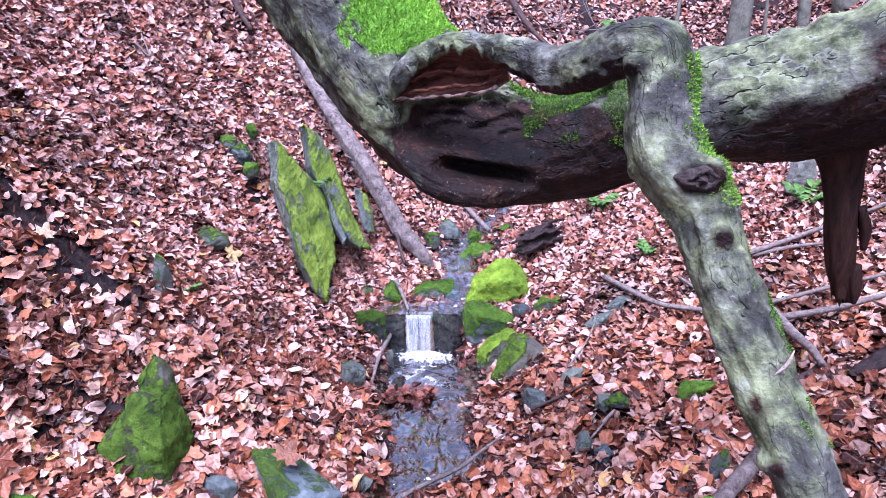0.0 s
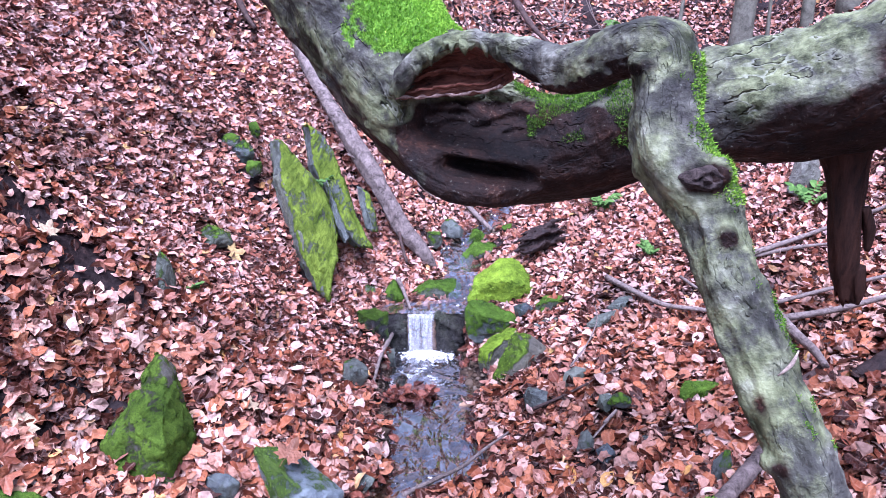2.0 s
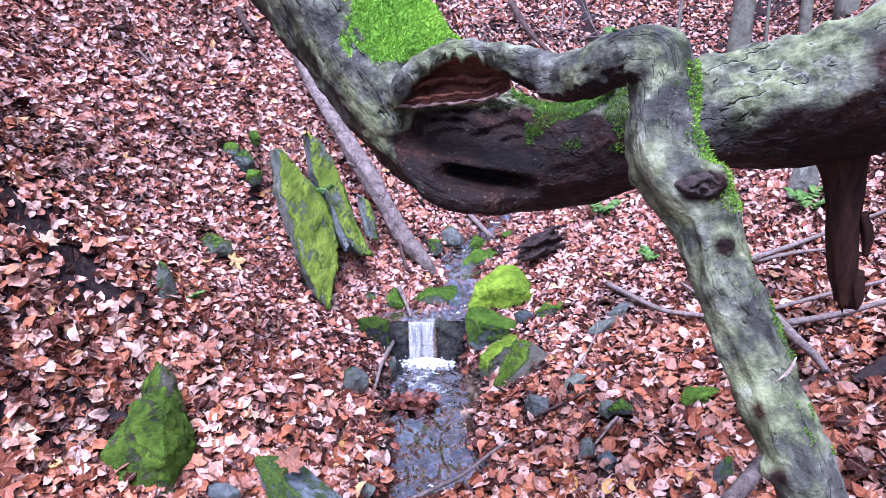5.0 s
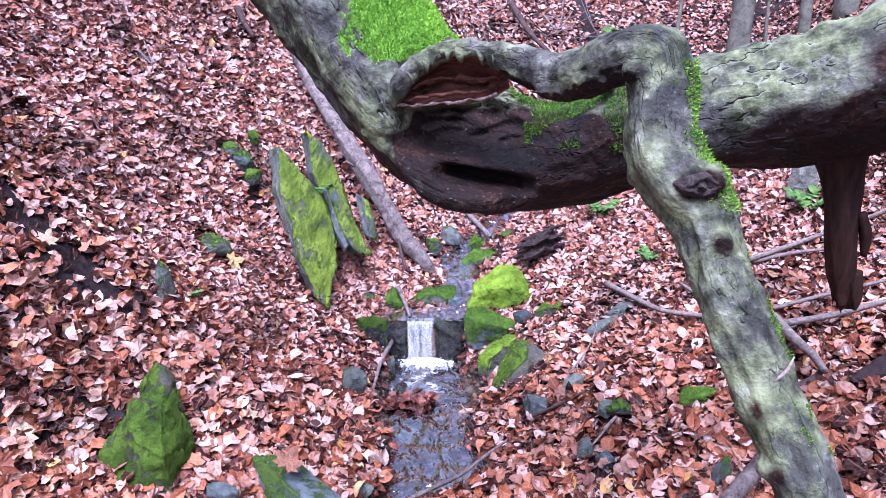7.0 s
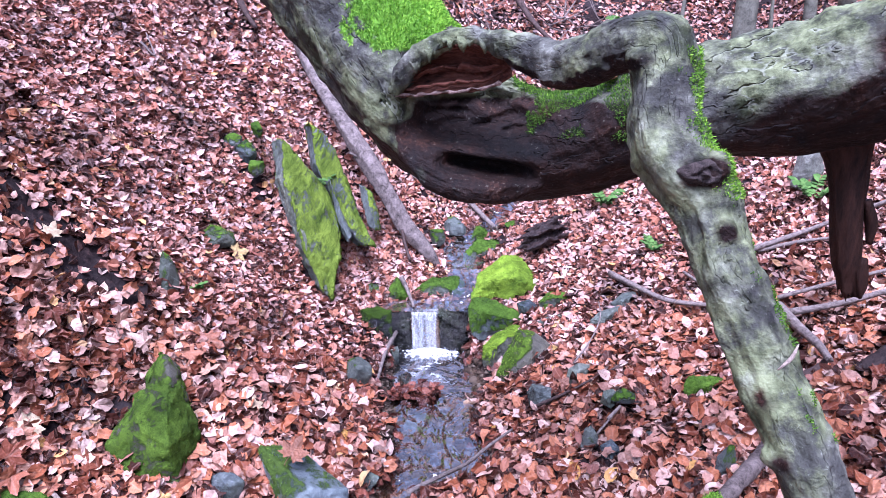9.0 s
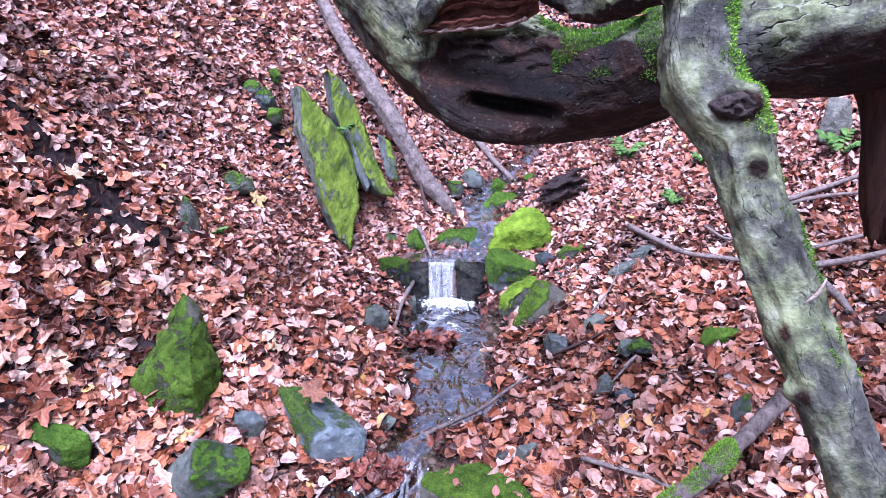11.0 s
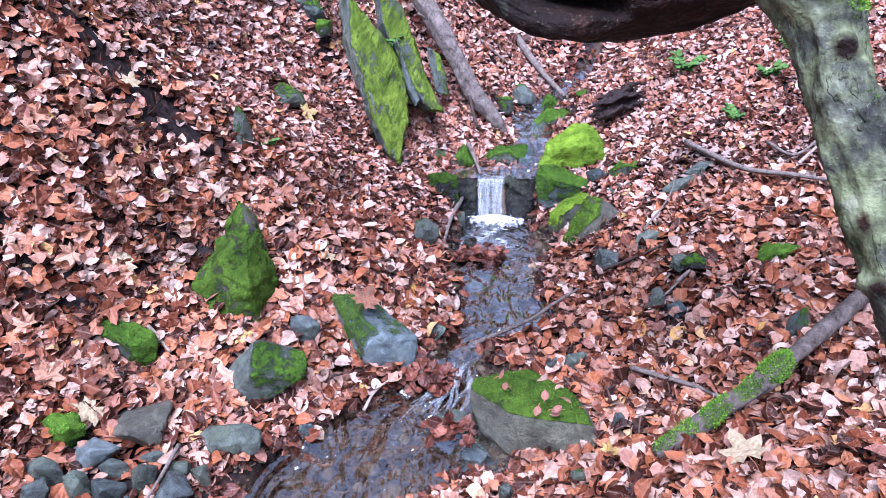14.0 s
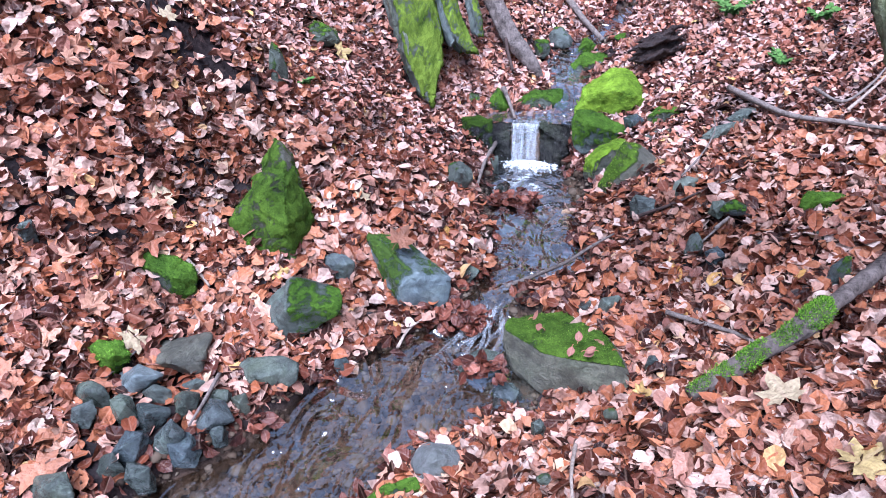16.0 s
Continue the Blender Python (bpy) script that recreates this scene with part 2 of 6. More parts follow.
BROWNROCK = rock_material("brown_grey_stone", (0.022, 0.02, 0.016), (0.2, 0.185, 0.155), (0.012, 0.028, 0.004), (0.115, 0.19, 0.02), 0.6, bump=0.016)
BRIGHT = rock_material("bright_mossy_stone", (0.035, 0.035, 0.028), (0.2, 0.2, 0.16), (0.035, 0.07, 0.006), (0.31, 0.47, 0.035))
PLATE = rock_material("mossy_rock_plate", (0.05, 0.054, 0.045), (0.36, 0.38, 0.33), (0.028, 0.055, 0.006), (0.27, 0.37, 0.045), streaks=True)
WETROCK = rock_material("wet_stone", (0.012, 0.014, 0.0145), (0.125, 0.143, 0.14), (0.02, 0.04, 0.008), (0.07, 0.11, 0.02), 0.3, bump=0.01)
PALEROCK = rock_material("pale_stone", (0.07, 0.068, 0.06), (0.38, 0.37, 0.335), (0.05, 0.08, 0.02), (0.2, 0.26, 0.08))
PALESLATE = rock_material("pale_slate", (0.055, 0.062, 0.06), (0.25, 0.275, 0.26), (0.02, 0.04, 0.008), (0.07, 0.11, 0.02), 0.4, bump=0.009)
LEDGE = rock_material("black_wet_ledge", (0.004, 0.004, 0.004), (0.06, 0.055, 0.052), (0.015, 0.03, 0.004), (0.08, 0.14, 0.015), 0.24, bump=0.03)
MOSS = moss_material("trunk_moss", (0.25, (0.05, 0.14, 0.01)), (0.5, (0.2, 0.42, 0.025)), (0.8, (0.38, 0.62, 0.06)))
LEDGE_MOSS = moss_material("ledge_moss", (0.25, (0.015, 0.04, 0.004)), (0.5, (0.06, 0.14, 0.011)), (0.8, (0.16, 0.29, 0.026)))
ELBOW_MOSS = moss_material("elbow_moss", (0.25, (0.03, 0.08, 0.006)), (0.5, (0.11, 0.24, 0.016)), (0.8, (0.28, 0.46, 0.04)))
PEAK_MOSS = moss_material("boulder_moss", (0.25, (0.006, 0.018, 0.003)), (0.5, (0.028, 0.062, 0.007)), (0.8, (0.105, 0.175, 0.02)))
DULL_MOSS = moss_material("stone_moss", (0.25, (0.012, 0.03, 0.004)), (0.5, (0.06, 0.12, 0.011)), (0.8, (0.18, 0.28, 0.03)))
GOLD_MOSS = moss_material("yellow_green_moss", (0.25, (0.05, 0.09, 0.007)), (0.5, (0.19, 0.31, 0.02)), (0.8, (0.36, 0.53, 0.05)))
BARK = bark_material("grey_green_bark", 5, 13, 0.6)
ARM_BARK = bark_material("branch_bark", 7, 22, 0.18)
ROT = wood_material("rotten_wood", (0.003, 0.0018, 0.0012), (0.042, 0.018, 0.011), 24, fibre=(1.6, 1.6, 0.3))
KNOT = wood_material("knot_wood", (0.004, 0.003, 0.003), (0.07, 0.052, 0.045), 60)
TORN = wood_material("torn_wood", (0.01, 0.003, 0.002), (0.21, 0.08, 0.05), 26, fibre=(0.3, 1.8, 1.8))
DEAD = wood_material("wet_dead_wood", (0.004, 0.003, 0.003), (0.045, 0.028, 0.024), 40, 0.5)
STICK = wood_material("weathered_stick", (0.06, 0.045, 0.04), (0.26, 0.21, 0.18), 50)
DARKSTICK = wood_material("dark_stick", (0.02, 0.013, 0.011), (0.1, 0.065, 0.055), 50)
FRAYED = wood_material("frayed_wood", (0.07, 0.035, 0.026), (0.46, 0.33, 0.27), 90)
PEELED = wood_material("peeled_wood", (0.16, 0.115, 0.09), (0.46, 0.37, 0.3), 60)
GREYLOG = wood_material("grey_log", (0.02, 0.015, 0.013), (0.26, 0.21, 0.185), 24)
LOG = wood_material("log_bark", (0.016, 0.012, 0.01), (0.19, 0.15, 0.13), 26)
FAR_BARK = wood_material("beech_bark", (0.05, 0.048, 0.036), (0.19, 0.185, 0.14), 9)
WATER = water_material()
FALL = foam_material("falling_water", 0.17)
QUICK = foam_material("quick_water", 0.16)
FOAM = foam_material("foam", 0.95)
CHURN = churn_material()
GREEN_LEAF = moss_material("green_leaf", (0.2, (0.04, 0.09, 0.018)), (0.8, (0.13, 0.23, 0.055)))


# ---- the lie of the land ----
STREAM_Y = np.array([-40, 0.4, 1.1, 1.25, 1.36, 1.5, 1.64, 1.82, 1.91, 2.0, 2.1, 2.22, 2.38, 2.6, 2.77, 2.91, 3.13, 3.34, 3.48, 3.53, 3.75, 4.05, 4.5, 5.2, 7.0])
STREAM_L = np.array([-9, -1.35, -1.08, -0.9, -0.86, -0.77, -0.68, -0.5, -0.42, -0.33, -0.3, -0.26, -0.245, -0.25, -0.31, -0.32, -0.29, -0.33, -0.33, 0.05, 0.03, -0.06, 0.3, 0.62, 1.5])
STREAM_R = np.array([-8.4, -0.75, -0.45, -0.37, -0.26, -0.07, 0.04, 0.06, -0.03, -0.1, 0.1, 0.21, 0.18, 0.12, 0.17, 0.19, 0.16, 0.13, 0.13, 0.13, 0.16, 0.22, 0.42, 0.7, 1.6])

# where the steep left bank begins, a little back from the water above the ledge
BANK_L = np.where((STREAM_Y > 3.5) & (STREAM_Y < 4.0), np.interp(STREAM_Y, [3.5, 3.75, 4.0], [-0.31, -0.14, -0.07]), STREAM_L)


def vnoise(x, y, size, seed=0):
    """Smooth value noise from -1 to 1 on a lattice of that size."""
    x, y = np.asarray(x, float) / size, np.asarray(y, float) / size
    xi, yi = np.floor(x).astype(np.int64), np.floor(y).astype(np.int64)
    u, v = x - xi, y - yi
    u, v = u * u * (3 - 2 * u), v * v * (3 - 2 * v)

    def cell(a, b):
        k = (a * 374761393 + b * 668265263 + seed * 974634777) & 0x7FFFFFFF
        k = ((k ^ (k >> 13)) * 1274126177) & 0x7FFFFFFF
        k = k ^ (k >> 16)
        return (k % 65536) / 32767.5 - 1
    return (cell(xi, yi) * (1 - u) + cell(xi + 1, yi) * u) * (1 - v) + (cell(xi, yi + 1) * (1 - u) + cell(xi + 1, yi + 1) * u) * v


def water_level(y):
    return np.interp(y, [-40, 0.0, 1.6, 1.85, 2.0, 2.3, 3.0, 3.36, 3.385, 3.48, 3.75, 3.95, 4.1, 4.6, 5.2, 7],
                     [-4.2, -0.1, -0.055, -0.045, -0.015, 0.0, 0.02, 0.028, 0.212, 0.222, 0.305, 0.32, 0.36, 0.48, 0.62, 1.0])


def bank_level(y):
    return np.interp(y, [-40, 0.0, 1.6, 2.2, 2.9, 3.4, 3.9, 4.6, 5.2, 60], [-4.2, -0.1, -0.055, 0.0, 0.03, 0.13, 0.3, 0.48, 0.6, 8.0])


def land(x, y, relief=1.0):
    """Height of the ground."""
    x, y = np.asarray(x, float), np.asarray(y, float)
    wob = 0.03 * vnoise(x, y, 0.23, 3)
    left, right = np.interp(y, STREAM_Y, STREAM_L) + wob, np.interp(y, STREAM_Y, STREAM_R) + wob
    base = bank_level(y)
    dl, dr = left - x, x - right
    db = np.maximum(np.interp(y, STREAM_Y, BANK_L) + wob - x, 0)
    la = np.interp(db, [0, 0.15, 0.4, 0.9, 1.3, 2.5, 8, 60], [0.02, 0.06, 0.11, 0.34, 0.68, 1.85, 7.5, 30])
    lb = np.interp(db, [0, 0.15, 0.4, 0.75, 1.3, 2.5, 8, 60], [0.02, 0.08, 0.21, 0.49, 1.05, 2.25, 7.5, 30])
    k = np.clip((y - 1.5) / 1.3, 0, 1)
    hl = la * (1 - k) + lb * k
    hr = np.interp(dr, [0, 0.1, 0.5, 1.0, 1.75, 3.0, 8, 60], [0.02, 0.07, 0.25, 0.4, 0.7, 1.5, 5.0, 28])
    near = np.interp(dr, [0, 0.1, 0.5, 1.0, 1.75, 3.0, 8, 60], [0.01, 0.03, 0.13, 0.35, 0.68, 1.5, 5.0, 28])
    k = np.clip((y - 1.3) / 0.8, 0, 1)
    hr = near * (1 - k) + hr * k
    h = base + np.where(dl > 0, hl, np.where(dr > 0, hr, 0))
    far = 0.46 + 0.5 * (y - 4.6) - 0.1 * (x - 0.4)
    s = 0.12
    h = 0.5 * (h + far + np.sqrt((h - far) ** 2 + s * s)) - 0.5 * s * np.exp(-np.abs(y - 4.6))
    h = h + relief * (0.05 * vnoise(x, y, 0.6, 1) + 0.025 * vnoise(x, y, 0.21, 2) + 0.25 * vnoise(x, y, 3.1, 5) * np.clip((np.hypot(x, y - 2) - 4) / 4, 0, 1))
    h = h - 0.06 * np.exp(-((x + 0.78) / 0.22) ** 2 - ((y - 3.5) / 0.2) ** 2)
    h = h - 0.12 * np.exp(-((x - 0.14) / 0.23) ** 2 - ((y - 1.45) / 0.2) ** 2) + 0.04 * np.exp(-((x + 0.97) / 0.1) ** 2 - ((y - 1.9) / 0.07) ** 2)
    h = h - 0.07 * np.exp(-((x + 1.2) / 0.13) ** 2 - ((y - 1.98) / 0.12) ** 2) - 0.055 * np.exp(-((x + 0.45) / 0.14) ** 2 - ((y - 2.1) / 0.14) ** 2)
    # the bed lies below the water
    inside = np.clip(np.minimum(-dl, -dr) / 0.07, 0, 1) * (y < 6)
    bed = water_level(y) - 0.055 + 0.012 * vnoise(x, y, 0.06, 4)
    return h * (1 - inside) + bed * inside

# ---- builders ----
def raw(name, verts, faces, mat, parent=None, label="", smooth=True, uv=None):
    """One mesh object from arrays of corners and faces."""
    me = bpy.data.meshes.new(name)
    if isinstance(faces, np.ndarray):
        nf, k = faces.shape
        me.vertices.add(len(verts))
        me.vertices.foreach_set("co", np.asarray(verts, np.float32).ravel())
        me.loops.add(nf * k)
        me.loops.foreach_set("vertex_index", faces.astype(np.int32).ravel())
        me.polygons.add(nf)
        me.polygons.foreach_set("loop_start", np.arange(0, nf * k, k, dtype=np.int32))
        me.polygons.foreach_set("loop_total", np.full(nf, k, np.int32))
        if uv is not None:
            layer = me.uv_layers.new(name="UVMap")
            layer.data.foreach_set("uv", np.asarray(uv, np.float32)[faces.ravel()].ravel())
    else:
        me.from_pydata([tuple(v) for v in verts], [], faces)
    me.polygons.foreach_set("use_smooth", np.full(len(me.polygons), smooth))
    me.materials.append(mat)
    me.update(calc_edges=True)
    me.validate()
    ob = new(name, me)
    if parent:
        ob.parent = parent
        ob.matrix_parent_inverse = parent.matrix_basis.inverted()
    if label:
        ob["label"] = label
    return ob


def spline(points, steps):
    """Catmull-Rom through rows of numbers."""
    p = np.asarray(points, float)
    p = np.vstack([2 * p[0] - p[1], p, 2 * p[-1] - p[-2]])
    out = []
    for i in range(1, len(p) - 2):
        for s in np.linspace(0, 1, steps, endpoint=False):
            a, b, c, e = p[i - 1:i + 3]
            out.append(0.5 * (2 * b + (c - a) * s + (2 * a - 5 * b + 4 * c - e) * s * s + (3 * b - a - 3 * c + e) * s ** 3))
    return np.array(out + [p[-2]])


def tube(points, steps=8, sides=20, rough=0.08, ridges=5.0, seed=0, flat=1.0, ragged=0.0):
    """Corners and faces of a limb along rows of x, y, z, radius, with long ridges and lumps."""
    p = spline(points, steps)
    n = len(p)
    tang = np.gradient(p[:, :3], axis=0)
    tang /= np.linalg.norm(tang, axis=1)[:, None] + 1e-12
    ref = np.array([0, 0, 1.0]) if abs(tang[0, 2]) < 0.8 else np.array([0, 1.0, 0])
    verts = []
    run = np.concatenate([[0], np.cumsum(np.linalg.norm(np.diff(p[:, :3], axis=0), axis=1))])
    ang = np.linspace(0, 2 * np.pi, sides, endpoint=False)
    for i in range(n):
        side = np.cross(tang[i], ref)
        side /= np.linalg.norm(side) + 1e-12
        ref = np.cross(side, tang[i])
        r = p[i, 3] * (1 + rough * (vnoise(np.cos(ang) * ridges * 0.5 + 7, np.sin(ang) * ridges * 0.5 + run[i] * 3, 1, seed)
                                    + 0.7 * vnoise(np.cos(ang) * 2 + run[i] * 9, np.sin(ang) * 2, 1, seed + 9)))
        c = p[i, :3]
        if ragged and i >= n - 2:
            c = c + tang[i] * (ragged * rng.random(sides)[:, None])
        verts.append(c + np.outer(np.cos(ang) * r, side) + np.outer(np.sin(ang) * r * flat, ref))
    verts = np.concatenate(verts)
    faces = []
    for i in range(n - 1):
        for j in range(sides):
            k = (j + 1) % sides
            faces.append((i * sides + j, i * sides + k, (i + 1) * sides + k, (i + 1) * sides + j))
    a, b = len(verts), len(verts) + 1
    verts = np.vstack([verts, p[0, :3], p[-1, :3] + (tang[-1] * ragged * 0.2)])
    for j in range(sides):
        k = (j + 1) % sides
        faces.append((a, k, j))
        faces.append((b, (n - 1) * sides + j, (n - 1) * sides + k))
    return verts, faces


def joined(*pieces):
    verts, faces, n = [], [], 0
    for v, f in pieces:
        verts.append(np.asarray(v))
        faces += [tuple(i + n for i in face) for face in f]
        n += len(v)
    return np.vstack(verts), faces


def fused(ob, voxel, smooth=2, lumps=0.0, size=0.05):
    """Melts overlapping limbs into one skin and keeps the result as the mesh."""
    r = ob.modifiers.new("skin", "REMESH")
    r.mode, r.voxel_size, r.use_smooth_shade = "VOXEL", voxel, True
    s = ob.modifiers.new("soft", "SMOOTH")
    s.iterations, s.factor = smooth, 0.5
    if lumps:
        tex = bpy.data.textures.new("lumps", "CLOUDS")
        tex.noise_scale, tex.noise_depth = size, 3
        k = ob.modifiers.new("lumps", "DISPLACE")
        k.texture, k.strength, k.mid_level, k.texture_coords = tex, lumps, 0.5, "LOCAL"
    mats = list(ob.data.materials)
    done = bpy.data.meshes.new_from_object(ob.evaluated_get(bpy.context.evaluated_depsgraph_get()))
    ob.modifiers.clear()
    ob.data = done
    done.materials.clear()
    for m in mats:
        done.materials.append(m)
    return ob


def surface(ob):
    """World places, normals and areas of a mesh's faces."""
    me, n = ob.data, len(ob.data.polygons)
    c, q, a = np.zeros(n * 3, np.float32), np.zeros(n * 3, np.float32), np.zeros(n, np.float32)
    me.polygons.foreach_get("center", c), me.polygons.foreach_get("normal", q), me.polygons.foreach_get("area", a)
    m = np.array(ob.matrix_basis)
    return c.reshape(-1, 3) @ m[:3, :3].T + m[:3, 3], q.reshape(-1, 3) @ m[:3, :3].T, a


def tufts(name, spots, normals, length, width, mat, parent, label, lean=0.6):
    """Moss as many short upright blades."""
    n = len(spots)
    d = normals + rng.normal(0, lean, (n, 3)) + np.array([0, 0, 0.25])
    d /= np.linalg.norm(d, axis=1)[:, None]
    side = np.cross(d, rng.normal(0, 1, (n, 3)))
    side /= np.linalg.norm(side, axis=1)[:, None] + 1e-9
    size = length * (0.5 + rng.random(n))[:, None]
    base = spots - normals * 0.002
    v = np.stack([base - side * width, base + side * width, base + d * size * 0.6 + side * width * 0.8, base + d * size + rng.normal(0, 0.15, (n, 3)) * size], 1).reshape(-1, 3)
    k = np.arange(n)[:, None] * 4
    f = np.vstack([k + np.array([0, 1, 2]), k + np.array([0, 2, 3])])
    ob = raw(name, v, f, mat, parent, label)
    ob["kind"] = "stuff"
    return ob


def pick(places, normals, areas, keep, count):
    """Random spots on the faces that keep names."""
    idx = np.nonzero(keep)[0]
    if not len(idx):
        return np.zeros((0, 3)), np.zeros((0, 3))
    w = areas[idx] / areas[idx].sum()
    k = rng.choice(idx, count, p=w)
    return places[k] + rng.normal(0, 0.5, (count, 3)) * np.sqrt(areas[k])[:, None], normals[k]


def sphere_dirs(level):
    bm = bmesh.new()
    bmesh.ops.create_icosphere(bm, subdivisions=level, radius=1)
    v = np.array([x.co[:] for x in bm.verts])
    f = np.array([[x.index for x in face.verts] for face in bm.faces])
    bm.free()
    return v, f


FOOT = []
BALLS = {k: sphere_dirs(k) for k in (3, 4, 5)}


def angular(name, label, x, y, z, w, d, h, yaw, seed, moss, mat, sink):
    """A sharp-edged slab of slate: the hull of a few corners, its edges worn."""
    r = np.random.default_rng(seed * 13 + 5)
    k = np.arange(11) + 0.5
    around = np.pi * (1 + 5 ** 0.5) * k + r.uniform(0, 6)
    up = np.clip((1 - 2 * k / 11) * 1.5, -0.9, 0.8 + 0.2 * r.random(11))
    p = np.column_stack([np.cos(around), np.sin(around), up]) * r.uniform(0.8, 1.08, (11, 1))
    p[:, :2] *= np.where(np.abs(up) > 0.75, 0.72, 1.0)[:, None]
    p = p / np.abs(p).max(0) * np.array([w / 2, d / 2, h * (1 + sink) / 2])
    a = radians(yaw)
    p = p @ np.array([[np.cos(a), np.sin(a), 0], [-np.sin(a), np.cos(a), 0], [0, 0, 1]])
    p[:, 2] += h * (1 + sink) / 2
    bm = bmesh.new()
    for q in p:
        bm.verts.new(q)
    out = bmesh.ops.convex_hull(bm, input=bm.verts[:])
    bmesh.ops.delete(bm, geom=[e for e in out["geom_interior"] if isinstance(e, bmesh.types.BMVert)], context="VERTS")
    bmesh.ops.dissolve_limit(bm, angle_limit=0.3, verts=bm.verts[:], edges=bm.edges[:])
    bmesh.ops.bevel(bm, geom=bm.edges[:], offset=0.035 * min(w, h), segments=2, profile=0.6, affect="EDGES")
    bmesh.ops.triangulate(bm, faces=bm.faces[:])
    step = max(0.008, w / 14)
    for _ in range(4):
        bmesh.ops.subdivide_edges(bm, edges=[e for e in bm.edges if e.calc_length() > step], cuts=1)
        bmesh.ops.triangulate(bm, faces=bm.faces[:])
    bmesh.ops.recalc_face_normals(bm, faces=bm.faces[:])
    for v in bm.verts:
        v.co += v.normal * w * (0.025 * noise.fractal(v.co / w * 6 + Vector((seed, 0, 0)), 0.9, 2, 3))
    bm.normal_update()
    me = bpy.data.meshes.new(name)
    bm.to_mesh(me)
    bm.free()
    me.materials.append(mat)
    me.polygons.foreach_set("use_smooth", np.full(len(me.polygons), True))
    ob = new(name, me)
    ob.location = (x, y, z - sink * h)
    n = len(me.vertices)
    q, c = np.zeros(n * 3, np.float32), np.zeros(n * 3, np.float32)
    me.vertices.foreach_get("normal", q), me.vertices.foreach_get("co", c)
    c = c.reshape(-1, 3)
    g = moss * 3.2 + 0.5 * vnoise(c[:, 0], c[:, 1] + c[:, 2], 0.05, seed) - 0.4 if moss > 0.03 else np.zeros(n)
    me.attributes.new("moss", "FLOAT", "POINT").data.foreach_set("value", np.clip(g, 0, 1).astype(np.float32))
    return tagged(ob, label, "rock", "stones of the stream")


def rock(name, label, x, y, z, w, d, h, yaw, seed, moss, mat=None, peak=0.1, sink=0.35):
    """A broken stone: flat facets cut round a ball, worn edges, moss on its upper side. z: where it meets the ground."""
    r = np.random.default_rng(seed * 7 + 1)
    FOOT.append((x, y, w * (1 - 0.45 * peak), d * (1 - 0.45 * peak), yaw))
    z, h = z + 0.015, h * 1.25
    if moss < 0.2:
        return angular(name, label, x, y, z, w, d, h, yaw + r.normal(0, 12), seed, moss, mat or WETROCK, sink)
    u, f = BALLS[5 if w > 0.24 else 4 if w > 0.06 else 3]
    turn = np.arange(15) + 0.5
    polar, around = np.arccos(1 - 2 * turn / 15), np.pi * (1 + 5 ** 0.5) * turn + r.uniform(0, 6)
    flats = np.column_stack([np.cos(around) * np.sin(polar), np.sin(around) * np.sin(polar), np.cos(polar)]) + r.normal(0, 0.22, (15, 3))
    reach = r.uniform(0.62, 1.05, 15)
    flats /= np.linalg.norm(flats, axis=1)[:, None]
    cut = np.clip(u @ flats.T, 0.05, None) / reach
    rad = 1 / (cut ** 18).sum(1) ** (1 / 18)
    p = u * rad[:, None]
    p /= np.abs(p).max(0)
    n3 = np.array([noise.fractal(Vector(q * 2.2 + seed), 0.9, 2.1, 4) for q in p])
    n4 = np.array([noise.fractal(Vector(q * 7 + seed), 0.8, 2.1, 3) for q in p])
    p = p * (1 + 0.1 * n3[:, None] + 0.03 * n4[:, None])
    up = p[:, 2:3] * 0.5 + 0.5
    p[:, :2] *= 1.0 - peak * up
    v = p * np.array([w / 2, d / 2, h * (1 + sink) / 2])
    a = radians(yaw + r.normal(0, 8))
    v = v @ np.array([[np.cos(a), np.sin(a), 0], [-np.sin(a), np.cos(a), 0], [0, 0, 1]])
    mat = mat or (BRIGHT if moss > 0.9 else ROCK if moss > 0.03 else WETROCK)
    base = (x, y, z - sink * h)
    v[:, 2] += h * (1 + sink) / 2
    ob = raw(name, v, f, mat)
    ob.location = base
    q = np.zeros(len(v) * 3, np.float32)
    ob.data.vertices.foreach_get("normal", q)
    q = q.reshape(-1, 3)
    lump = np.array([noise.fractal(Vector(c * 14 + seed), 1.0, 2.0, 3) for c in v])
    green = np.clip(moss * 1.15 - 0.25 + 0.55 * q[:, 2] * (1.1 - 0.5 * moss) + 0.35 * lump, 0, 1)
    at = ob.data.attributes.new("moss", "FLOAT", "POINT")
    at.data.foreach_set("value", green.astype(np.float32))
    tagged(ob, label, "boulder" if name == "boulder" else "rock", "stones of the stream")
    if moss > 0.3 and w > 0.12:
        places, normals, areas = surface(ob)
        share = green[f].mean(1)
        keep = (share > 0.5) & (normals[:, 2] > -0.3)
        if keep.sum() > 20:
            count = int(min(7000, areas[keep].sum() * 60000))
            spots, ns = pick(places, normals, areas, keep, count)
            tufts("moss", spots, ns, 0.0065, 0.0014, GOLD_MOSS if moss > 0.9 else DULL_MOSS, ob, "short green moss")
    return ob


